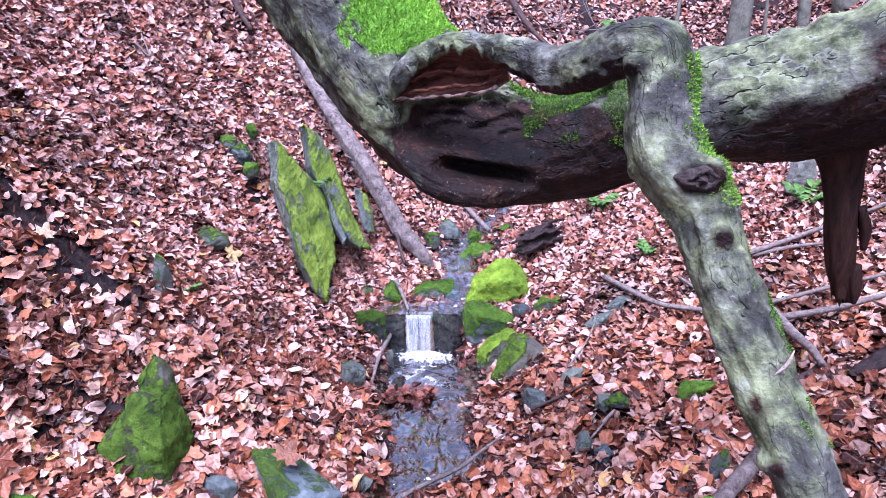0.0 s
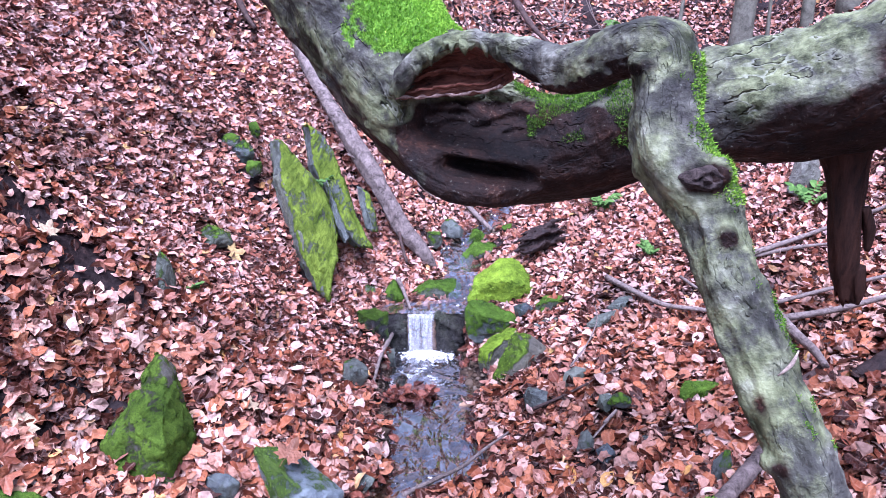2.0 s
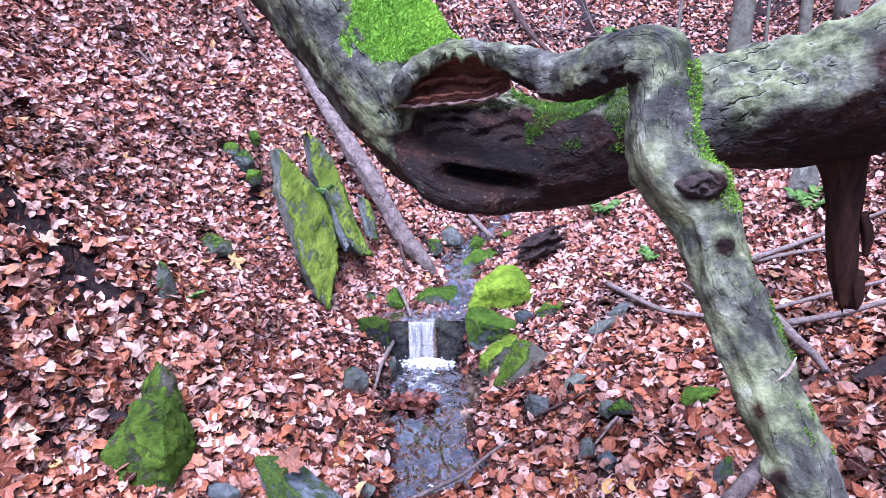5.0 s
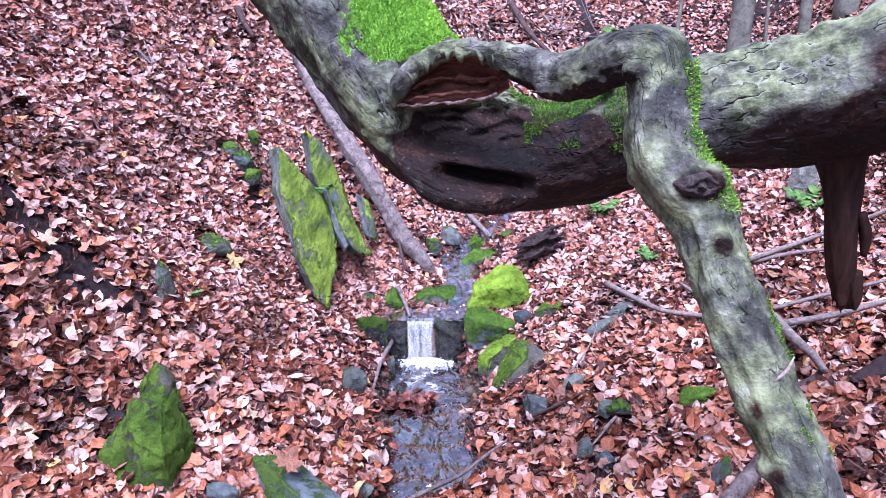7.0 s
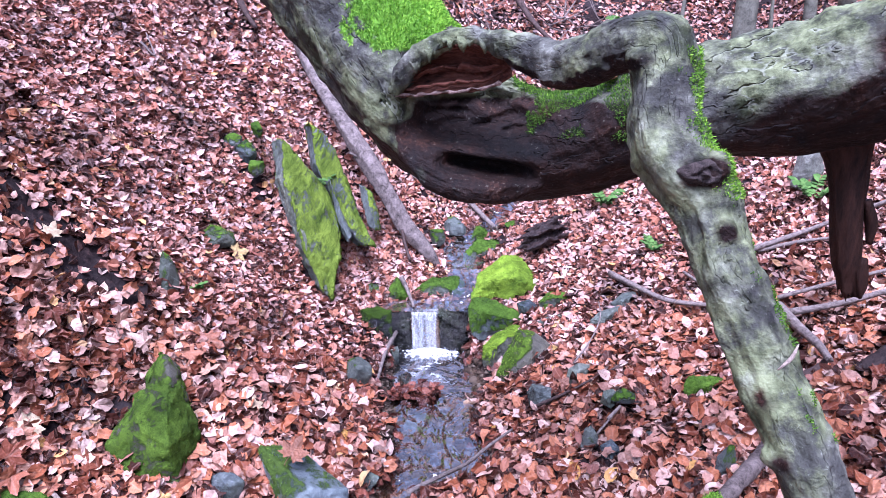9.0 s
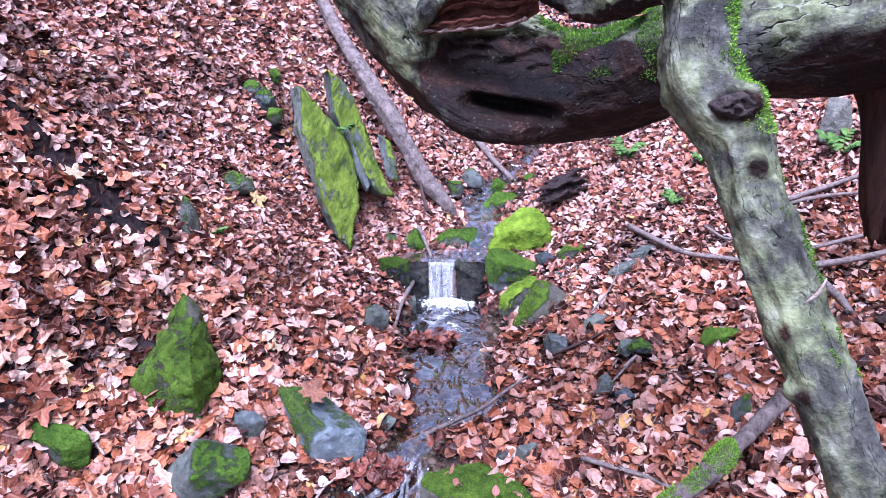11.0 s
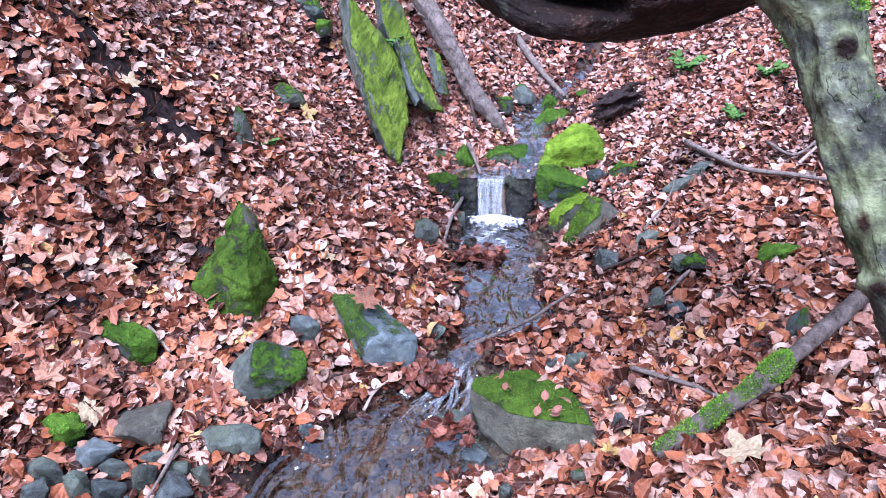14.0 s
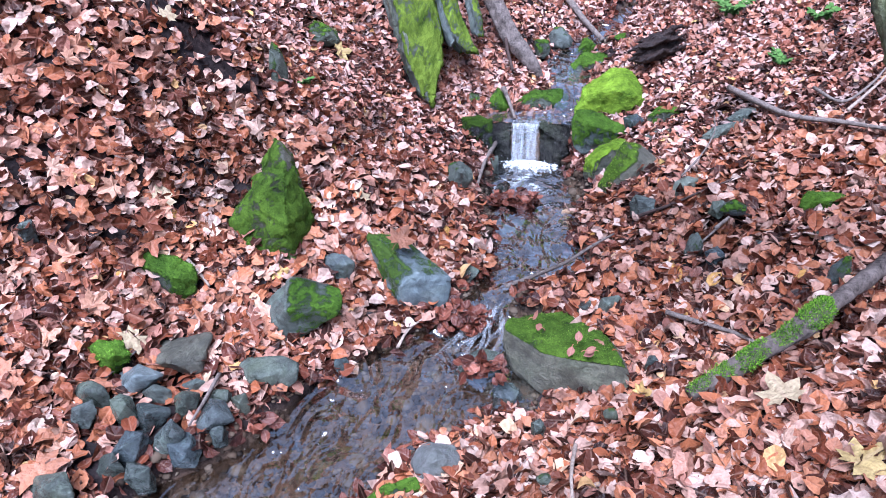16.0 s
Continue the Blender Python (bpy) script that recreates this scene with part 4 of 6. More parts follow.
def skin(ob):
    n = len(ob.data.vertices)
    c, q = np.zeros(n * 3, np.float32), np.zeros(n * 3, np.float32)
    ob.data.vertices.foreach_get("co", c), ob.data.vertices.foreach_get("normal", q)
    return c.reshape(-1, 3).astype(float), q.reshape(-1, 3).astype(float)


def flow(ob, path, steps):
    """Marks each corner with its way along the limb and its place across it, for the grain of the bark."""
    p = spline(path, steps)[:, :3]
    tang = np.gradient(p, axis=0)
    tang /= np.linalg.norm(tang, axis=1)[:, None]
    run = np.concatenate([[0], np.cumsum(np.linalg.norm(np.diff(p, axis=0), axis=1))])
    ref, sides, refs = np.array([0, 0, 1.0]), [], []
    for q in range(len(p)):
        side = np.cross(tang[q], ref)
        side /= np.linalg.norm(side)
        ref = np.cross(side, tang[q])
        sides.append(side), refs.append(ref)
    sides, refs = np.array(sides), np.array(refs)
    c, _ = skin(ob)
    best = np.concatenate([np.argmin(((part[:, None] - p[None]) ** 2).sum(2), 1) for part in np.array_split(c, 20)])
    off = c - p[best]
    out = np.column_stack([run[best] + (off * tang[best]).sum(1), (off * sides[best]).sum(1), (off * refs[best]).sum(1)])
    ob.data.attributes.new("flow", "FLOAT_VECTOR", "POINT").data.foreach_set("vector", out.astype(np.float32).ravel())
    return out


def flake(ob, out, depth):
    """Raises the bark in flaking plates that run along the limb."""
    c, q = skin(ob)
    around = np.arctan2(out[:, 1], out[:, 2]) * 0.14
    height = 0.62 * vnoise(out[:, 0] + 0.4 * around, around, 0.06, 101) + 0.55 * vnoise(out[:, 0] * 0.3, around + 0.25 * out[:, 0], 0.016, 102) + 0.25 * vnoise(out[:, 0], around, 0.02, 103)
    c += q * (depth * np.floor(height * 3.2) / 3.2)[:, None]
    ob.data.vertices.foreach_set("co", c.astype(np.float32).ravel())
    ob.data.update()


def fallen_tree():
    tree = new("fallen_tree")
    tagged(tree, "old fallen beech lying over the brook, hollow and mossy", "fallen tree")
    v, f = joined(tube(TRUNK, 10, 40, 0.07, 6, 3), tube(LIP, 8, 16, 0.12, 4, 6))
    trunk = fused(raw("trunk", v, f, BARK, tree, "grey-green bark, rotten brown below with shade in the colour"), 0.007, 2, 0.02, 0.07)
    # the rotten hollow in its flank, and a slit above the lower lip
    c, q = skin(trunk)
    front = np.clip(-q[:, 1] * 2.0 + 0.4, 0, 1)
    cave = np.exp(-((c[:, 0] - 0.06) / 0.16) ** 4 - ((c[:, 2] - 1.435) / 0.07) ** 4)
    slit = np.exp(-((c[:, 0] - 0.1) / 0.1) ** 4 - ((c[:, 2] - 1.316 + 0.17 * (c[:, 0] - 0.1)) / 0.017) ** 4)
    gouge = vnoise(c[:, 0] * 1.2 + c[:, 2] * 2, c[:, 2] * 3 - c[:, 0], 0.055, 91)
    c[:, 1] += front * (0.12 * cave * (1 + 0.12 * gouge) + 0.06 * np.exp(-((c[:, 0] - 0.02) / 0.11) ** 4 - ((c[:, 2] - 1.545) / 0.045) ** 4) + 0.09 * slit + 0.003 * gouge * (c[:, 0] > -0.12) * (c[:, 0] < 0.4))
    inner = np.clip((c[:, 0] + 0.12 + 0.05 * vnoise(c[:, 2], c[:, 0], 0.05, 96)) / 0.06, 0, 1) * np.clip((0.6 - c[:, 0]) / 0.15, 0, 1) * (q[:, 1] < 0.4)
    rot_dark = inner * np.clip((1.49 - c[:, 2]) / 0.04, 0, 1)
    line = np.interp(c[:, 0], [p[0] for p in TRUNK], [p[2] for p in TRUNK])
    # Lower flank: brown wood, with underside shade put into the same colour.
    rot_dark = np.maximum(rot_dark, np.clip((line + 0.035 + 0.17 * np.clip((c[:, 0] - 0.6) / 0.4, 0, 1) - 0.005 + 0.045 * vnoise(c[:, 0], c[:, 2], 0.07, 97) - c[:, 2]) / 0.13, 0, 1) * (c[:, 0] > 0.35))
    rot_dark = np.maximum(rot_dark, np.clip(-q[:, 2] - 0.2, 0, 1) * 1.5 * (c[:, 0] <= 0.35))
    bump = vnoise(c[:, 0], c[:, 1] + c[:, 2], 0.05, 61)
    cushion = (c[:, 0] > -0.7) & (c[:, 0] < 0.02 + 0.03 * bump) & (q @ np.array([0.5, -0.42, 0.76]) > 0.6 + 0.12 * bump) & (c[:, 2] > 1.585)
    mark(trunk, "moss", cushion.astype(float))
    trunk.data.vertices.foreach_set("co", c.astype(np.float32).ravel())
    trunk.data.update()
    mark(trunk, "rot_dark", np.clip(rot_dark, 0, 1))
    out = flow(trunk, TRUNK, 10)
    flake(trunk, out, (0.0035 + 0.0045 * np.clip((c[:, 0] - 0.45) / 0.3, 0, 1)) * (1 - 0.7 * np.clip(rot_dark, 0, 1)))
    v, f = torn_band()
    raw("torn_wood", v, f, TORN, tree, "torn reddish-brown wood above the hollow")
    for n, (rise, deep, r) in enumerate(((0.014, 0.004, 0.007), (0.045, 0.022, 0.009))):
        fold = spline([(-0.108, 1.597 + deep, 1.487 + 0.5 * rise), (-0.05, 1.575 + deep, 1.49 + rise), (0.02, 1.57 + deep, 1.498 + 1.1 * rise), (0.085, 1.55 + deep, 1.508 + 0.8 * rise), (0.13, 1.5 + deep, 1.535 + 0.4 * rise)], 6)
        fold += rng.normal(0, 0.0025, fold.shape)
        v, f = tube(np.column_stack([fold, r * np.sin(np.linspace(0.25, 2.9, len(fold))) * rng.uniform(0.7, 1.3, len(fold))]), 3, 12, 0.45, 7, 50 + n, flat=0.55)
        raw("torn_fold", v, f, TORN, tree, "curled strand of reddish torn wood")
    for n, (x, y, z, w, h, lean) in enumerate(((-0.1, 1.572, 1.525, 0.03, 0.022, -0.6), (-0.066, 1.56, 1.558, 0.034, 0.026, -0.3), (-0.03, 1.55, 1.585, 0.036, 0.03, 0.2), (0.005, 1.54, 1.598, 0.03, 0.022, -0.2), (0.045, 1.525, 1.602, 0.04, 0.03, 0.3), (0.085, 1.505, 1.6, 0.034, 0.026, -0.1), (0.118, 1.475, 1.592, 0.03, 0.03, 0.4))):
        s = np.linspace(0, 1, 9)
        jag = 1.5 * h * (0.35 + 0.65 * rng.random(9)) * np.sin(np.pi * (0.08 + 0.84 * s))
        u = (s - 0.5) * w
        line = [np.column_stack([x + u - lean * k * jag * 0.5, np.full(9, y) - 0.012 * np.sin(np.pi * k) - 0.004 * k, z + 0.35 * (u if x < -0.02 else -0.2 * u) + 0.012 - k * jag]) for k in (0.0, 0.5, 1.0)]
        v = np.vstack(line + [q + np.array([0, 0.006, 0.002]) for q in line])
        f = [(r * 9 + k, r * 9 + k + 1, (r + 1) % 6 * 9 + k + 1, (r + 1) % 6 * 9 + k) for r in (0, 1, 3, 4) for k in range(8)] + [(18 + k, 19 + k, 46 + k, 45 + k) for k in range(8)]
        shard = raw("bark_shard", v, f, ARM_BARK, tree, "jagged lip of torn grey bark")
        mark(shard, "rot_dark", np.zeros(len(v)))
    edge = spline([(-0.12, 1.598, 1.483), (-0.057, 1.588, 1.487), (0.0, 1.58, 1.492), (0.06, 1.568, 1.497), (0.12, 1.525, 1.515)], 5)
    edge += rng.normal(0, 1, edge.shape) * np.array([0.001, 0.003, 0.002])
    v, f = tube(np.column_stack([edge, rng.uniform(0.0015, 0.006, len(edge))]), 4, 9, 0.5, 6, 16)
    raw("torn_edge", v, f, FRAYED, tree, "pale frayed edge of the torn wood")
    v, f = tube([(0.142, 1.445, 1.6, 0.009), (0.153, 1.425, 1.583, 0.013), (0.158, 1.42, 1.56, 0.007)], 5, 10, 0.2, 4, 15)
    raw("splinter", v, f, PEELED, tree, "pale splintered wood")
    heel = [(0.37, 1.15, 1.45, 0.045), (0.345, 1.135, 1.405, 0.034), (0.338, 1.13, 1.385, 0.022)]
    ring = [(0.43, 1.085, 1.402, 0.034), (0.416, 1.055, 1.412, 0.036), (0.412, 1.043, 1.416, 0.03)]
    knobs = [(0.437, 1.0, 1.318, 0.02), (0.457, 0.945, 1.17, 0.022), (0.475, 0.885, 1.09, 0.02), (0.487, 0.835, 1.015, 0.018), (0.33, 1.155, 1.57, 0.02)]
    bumps = [tube([(x, y + 0.035, z, r * 1.2), (x, y + 0.012, z, r), (x, y, z, r * 0.6)], 4, 12, 0.2, 4, 30 + n) for n, (x, y, z, r) in enumerate(knobs)]
    v, f = joined(tube(ARM, 10, 24, 0.11, 5, 7), tube(heel, 5, 14, 0.1, 4, 8), tube(ring, 5, 16, 0.12, 4, 8), *bumps)
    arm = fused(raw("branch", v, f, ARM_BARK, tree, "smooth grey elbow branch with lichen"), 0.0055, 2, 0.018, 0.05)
    flake(arm, flow(arm, ARM, 10), 0.0022)
    c, q = skin(arm)
    scars = sum(np.exp(-((c - np.array([x, y, z])) ** 2).sum(1) / (1.1 * r) ** 2) for x, y, z, r in knobs)
    v, f = tube([(0.5, 0.87, 1.19, 0.001), (0.488, 0.862, 1.172, 0.003), (0.474, 0.866, 1.152, 0.001)], 5, 8, 0.2, 4, 17)
    raw("splinter", v, f, PEELED, arm, "pale curl of torn bark")
    scar = np.exp(-((c[:, 0] - 0.408) / 0.04) ** 4 - ((c[:, 2] - 1.402) / 0.028) ** 4) * (c[:, 1] < 1.09)
    a, d = np.meshgrid(np.linspace(0, 2 * np.pi, 40, endpoint=False), np.linspace(0.0, 1, 14))
    edge = 1 + 0.14 * vnoise(np.cos(a) * 1.7, np.sin(a) * 1.7, 0.6, 44)
    kx, kz = 0.408 + 0.038 * d * edge * np.cos(a) + 0.006 * d * np.sin(a), 1.402 + 0.025 * d * edge * np.sin(a)
    ky = 1.034 + 0.03 * d ** 5 - 0.005 * np.cos(d * 11) * (1 - d) + 0.006 * vnoise(kx, kz, 0.009, 45) + 0.004 * vnoise(kx, kz, 0.004, 46)
    k = np.arange(13 * 40)
    nxt = np.where(k % 40 == 39, k - 39, k + 1)
    raw("knot", np.column_stack([kx.ravel(), ky.ravel(), kz.ravel()]), np.column_stack([k, nxt, nxt + 40, k + 40]), KNOT, arm, "dark broken knot of a lost limb")
    # Browner where the bridge faces down, and dark about the knots.
    rot_dark = np.clip(-q[:, 2] - 0.15, 0, 1) * 2.0 * (c[:, 0] > 0.12) * (c[:, 0] < 0.34) * (c[:, 2] > 1.5)
    mark(arm, "rot_dark", np.clip(rot_dark + 0.8 * scar + 0.7 * scars, 0, 1))
    stub = [(0.87, 1.5, 1.45, 0.075), (0.895, 1.5, 1.36, 0.044), (0.912, 1.5, 1.28, 0.037), (0.924, 1.5, 1.19, 0.035), (0.938, 1.5, 1.112, 0.032), (0.95, 1.5, 1.06, 0.022)]
    v, f = joined(tube(stub, 10, 26, 0.22, 8, 9, ragged=0.05), tube([(0.955, 1.48, 1.12, 0.016), (0.965, 1.475, 1.06, 0.013), (0.968, 1.475, 1.025, 0.004)], 5, 10, 0.2, 4, 10), tube([(0.94, 1.47, 1.26, 0.012), (0.957, 1.465, 1.21, 0.013), (0.96, 1.465, 1.16, 0.006)], 5, 10, 0.2, 4, 11))
    raw("broken_stub", v, f, ROT, tree, "dark brown broken branch stub hanging down")
    places, normals, areas = surface(trunk)
    lump = vnoise(places[:, 0], places[:, 1] + places[:, 2], 0.05, 61)
    face = normals @ np.array([0.5, -0.42, 0.76])
    keep = (places[:, 0] > -0.6) & (places[:, 0] < 0.02 + 0.03 * lump) & (face > 0.61 + 0.12 * lump) & (places[:, 2] > 1.585)
    spots, ns = pick(places, normals, areas, keep, 90000)
    tufts("moss", spots, ns, 0.0075, 0.0009, MOSS, trunk, "thick bright green moss", 0.5)
    keep = (places[:, 0] > 0.17) & (places[:, 0] < 0.42) & (places[:, 2] + 0.05 * lump > 1.49 - 0.3 * np.clip(places[:, 0] - 0.17, 0, 0.15)) & (normals[:, 1] < 0.5)
    keep |= (places[:, 0] > 0.2) & (places[:, 0] < 0.42) & (places[:, 2] > 1.39) & (normals[:, 1] < 0.2) & (lump + vnoise(places[:, 0], places[:, 2], 0.025, 63) > 0.45)
    spots, ns = pick(places, normals, areas, keep, 16000)
    tufts("moss", spots, ns, 0.007, 0.0008, LEDGE_MOSS, trunk, "green moss hanging along a ledge", 0.6)
    places, normals, areas = surface(arm)
    lump = vnoise(places[:, 0] + places[:, 1], places[:, 2], 0.03, 62)
    keep = (places[:, 2] > 1.36) & (places[:, 2] < 1.59) & (normals[:, 0] + 0.3 * normals[:, 2] > 0.35 + 0.45 * lump) & (places[:, 0] > 0.37) & (places[:, 1] < 1.3)
    spots, ns = pick(places, normals, areas, keep, 16000)
    tufts("moss", spots, ns, 0.005, 0.0008, ELBOW_MOSS, arm, "green moss on the elbow", 0.6)
    keep = (places[:, 2] < 1.3) & (places[:, 2] > 0.8) & (normals[:, 0] > 0.45) & (lump + 0.7 * vnoise(places[:, 2], places[:, 0], 0.09, 64) > 0.45)
    spots, ns = pick(places, normals, areas, keep, 5000)
    tufts("moss", spots, ns, 0.004, 0.0008, LEDGE_MOSS, arm, "thin green moss down the branch", 0.7)
    return tree



fallen_tree()


# ---- logs ----
def log(name, label, points, mat, mossy=None, voxel=0.008, ragged=0.03):
    v, f = tube(points, 10, 22, 0.13, 6, 13, ragged=ragged)
    ob = fused(raw(name, v, f, mat), voxel, 1, 0.012, 0.04)
    tagged(ob, label, "log")
    if mossy:
        places, normals, areas = surface(ob)
        lump = vnoise(places[:, 0], places[:, 1], 0.045, 71)
        keep = (normals[:, 2] + 0.75 * lump > mossy[2]) & (places[:, 0] > mossy[0]) & (places[:, 0] < mossy[1])
        spots, ns = pick(places, normals, areas, keep, 11000)
        tufts("moss", spots, ns, 0.0065, 0.001, ELBOW_MOSS, ob, "green moss on the log", 0.6)
    return ob


log("leaning_log", "bare brown-grey log leaning down the bank to the brook", [(-0.05, 3.855, 0.315, 0.012), (-0.09, 3.87, 0.36, 0.034), (-0.16, 3.9, 0.44, 0.05), (-0.26, 3.94, 0.55, 0.056), (-0.36, 4.0, 0.72, 0.054), (-0.46, 4.05, 0.88, 0.058), (-0.57, 4.12, 1.04, 0.055), (-0.69, 4.22, 1.2, 0.048), (-0.76, 4.3, 1.29, 0.044), (-0.89, 4.5, 1.46, 0.042), (-1.05, 4.75, 1.75, 0.04)], GREYLOG)


def dead_log():
    """A burst, rotten log: many split strands lying along each other, with hollows between."""
    pieces = []
    for q in range(26):
        a = rng.normal(0, 1, 3) * np.array([0.035, 0.035, 0.036])
        b = a + rng.normal(0, 0.014, 3)
        r = rng.uniform(0.007, 0.022)
        x0, x1 = 0.4 + rng.uniform(0, 0.1), 0.69 - rng.uniform(0, 0.12)
        rows = [(x0 + (x1 - x0) * k, 3.72 + 0.05 * k + (a[1] * (1 - k) + b[1] * k), 0.51 + 0.055 * k + (a[2] * (1 - k) + b[2] * k) + rng.normal(0, 0.006), r * w) for k, w in ((0, 0.5), (0.3, 1.0), (0.6, 1.1), (0.85, 0.9), (1, 0.4))]
        pieces.append(tube(rows, 5, 9, 0.4, 7, 20 + q, ragged=0.04))
    v, f = joined(*pieces)
    return tagged(fused(raw("dead_log", v, f, DEAD), 0.006, 0, 0.02, 0.014), "black wet splintered log beside the upper brook", "log")


dead_log()
log("rotten_stump", "dark rotten end of a log lying on the leaves", [(1.355, 2.0, 0.575, 0.024), (1.4, 2.0, 0.59, 0.036), (1.47, 2.01, 0.625, 0.038), (1.56, 2.02, 0.67, 0.034)], DEAD, voxel=0.007)
log("mossy_log", "rotting grey log with green moss on the leaves", [(0.38, 1.38, 0.19, 0.02), (0.46, 1.42, 0.225, 0.028), (0.55, 1.47, 0.265, 0.026), (0.64, 1.515, 0.305, 0.028), (0.735, 1.57, 0.35, 0.036), (0.775, 1.61, 0.36, 0.024), (0.93, 1.745, 0.395, 0.025), (1.1, 1.9, 0.44, 0.027), (1.25, 2.05, 0.48, 0.03)], LOG, (0.3, 0.765, 0.48))

# ---- rock plates in the bank ----
FOOT.append((-0.76, 3.55, 0.15, 0.15, 0))
plate = tagged(new("rock_outcrop"), "tilted grey rock plates under bright moss in the bank", "rock outcrop")
slab("plate", "broad plate under yellow-green moss", [(-0.93, 3.72, 1.11), (-0.86, 3.7, 1.08), (-0.77, 3.64, 0.95), (-0.66, 3.62, 0.83), (-0.58, 3.56, 0.65), (-0.57, 3.52, 0.52), (-0.6, 3.47, 0.45), (-0.62, 3.4, 0.27), (-0.69, 3.4, 0.34), (-0.78, 3.44, 0.56), (-0.82, 3.5, 0.73), (-0.89, 3.58, 0.9)], (-0.1, 0.2, -0.06), PLATE, 0.74, plate, 1)
slab("plate", "bare grey-green face at the edge of the broad plate", [(-0.94, 3.61, 0.92), (-0.89, 3.61, 0.95), (-0.81, 3.54, 0.8), (-0.755, 3.46, 0.61), (-0.75, 3.43, 0.45), (-0.81, 3.48, 0.54), (-0.87, 3.54, 0.71)], (-0.03, 0.14, -0.04), PLATE, 0.12, plate, 3)
slab("plate", "narrow mossy plate split off behind", [(-0.79, 3.84, 1.19), (-0.71, 3.82, 1.13), (-0.63, 3.8, 1.04), (-0.58, 3.76, 0.9), (-0.47, 3.68, 0.64), (-0.4, 3.62, 0.5), (-0.46, 3.6, 0.52), (-0.55, 3.62, 0.61), (-0.65, 3.68, 0.78), (-0.74, 3.74, 0.96)], (-0.07, 0.18, -0.05), PLATE, 0.66, plate, 5)
slab("plate", "thin sliver wedged between the plates", [(-0.65, 3.64, 0.89), (-0.58, 3.58, 0.73), (-0.51, 3.54, 0.59), (-0.54, 3.52, 0.55), (-0.6, 3.55, 0.66)], (-0.04, 0.12, -0.02), PLATE, 0.4, plate, 6)
slab("plate", "small dark plate behind", [(-0.48, 3.84, 0.8), (-0.44, 3.83, 0.77), (-0.39, 3.78, 0.66), (-0.38, 3.75, 0.56), (-0.43, 3.74, 0.57), (-0.46, 3.78, 0.7)], (-0.05, 0.1, 0.0), PLATE, 0.45, plate, 8)

# ---- boulders and stones ----
boulder("boulder", "tall pointed boulder under dark green moss among leaves", (-1.01, 2.07, 0.1), [[(-0, -4, 40), (5, -4, 40), (9, -11, 39), (-8, -6, 32), (-6, -4, 36), (-16, -10, 20), (-21, -10, 9), (-18, -12, 5), (-3, -18, 8), (10, -17, 23), (12, -14, 8), (14, -6, 11), (14, -2, 20), (11, 0, 31), (7, 2, 39), (-14, 12, 26), (3, 14, 31), (-28, 8, -0), (4, 12, -0)], [(0, 8, 47), (-1, 8, 46), (-2, 4, 40), (-4, 2, 35), (7, 4, 39), (10, 4, 29), (7, -4, 40), (1, 12, 43), (4, 14, 24), (-8, 12, 32), (4, -2, 25)]], BROWNROCK, (0.66, (0.4, 0, 0.4), 0.25, 13), PEAK_MOSS, 9, 0.05, 1.2)
boulder("boulder", "blue-grey rounded boulder with a patch of bright moss", (-0.52, 2.03, -0.04), [[(-17, 8, 25), (-13, 11, 23), (-8, 11, 23), (-1, 9, 23), (6, 5, 21), (-2, -6, 24), (14, 0, 17), (18, -3, 15), (18, -6, 10), (14, -9, 6), (3, -12, 4), (-1, -12, 6), (-4, -8, 12), (-5, -6, 15), (-12, 1, 18), (-16, 5, 22), (6, -11, 20), (-0, -13, 16), (-8, 19, 10), (14, 11, 0)]], PALESLATE, (-0.12, (-0.6, 0.0, 0.8), 1.15, 8), DULL_MOSS, 1, 0.05, 0.6)
boulder("boulder", "grey rock half covered in green moss", (-0.86, 1.79, -0.05), [[(-13, -2, 13), (-10, 0, 17), (-5, 3, 21), (-4, 5, 22), (-1, 5, 20), (4, 1, 19), (14, 5, 20), (17, -1, 18), (16, -5, 14), (9, -9, 10), (-2, -12, 7), (-8, -10, 6), (-12, -7, 7), (-0, -12, 20), (10, -8, 19), (-7, 16, 12), (10, 13, 8), (-16, 10, 0)]], ROCK, (0.05, (0.75, -0.2, 0.5), 0.8, 4), PEAK_MOSS, 2, 0.03, 0.8)
boulder("boulder", "mossy green rock sunk in the leaf litter", (-1.29, 1.72, 0.12), [[(-12, 0, 15), (-7, 1, 18), (0, 1, 16), (4, 2, 17), (9, 2, 14), (11, 1, 10), (9, -1, 5), (4, -2, 0), (0, -2, 1), (-5, -2, 7), (-8, -1, 12), (3, -5, 12), (-6, 7, 12), (5, 6, 6)]], ROCK, (0.58, (0.4, -0.1, 0.9), 0.3, 3), PEAK_MOSS, 4, 0.05, 0.8)
boulder("rock", "small rock wholly covered in bright moss", (-1.32, 1.38, 0.09), [[(-6, 0, 8), (-4, 2, 10), (0, 2, 10), (5, 2, 10), (8, 0, 7), (5, -1, 4), (-0, -2, -0), (-4, -2, 1), (-5, -1, 5), (4, -4, 9), (-3, 4, 4), (2, 4, 2)]], ROCK, (0.9, (0, 0, 1), 0.2, -9), ELBOW_MOSS, 6, 0.03, 0.8)
boulder("rock", "olive grey slab-like rock on the stone heap", (-1.17, 1.52, -0.03), [[(-14, -2, 7), (-12, 2, 10), (3, 2, 13), (8, 6, 14), (10, 4, 14), (9, -2, 11), (10, -6, 10), (10, -8, 6), (2, -8, 7), (-10, -6, 8), (3, -12, 15), (-17, 12, -0), (1, 14, 1)]], BROWNROCK, (-0.2, (0, 0, 1), 0.2, -9), None, 7, 0.03, 0.6)
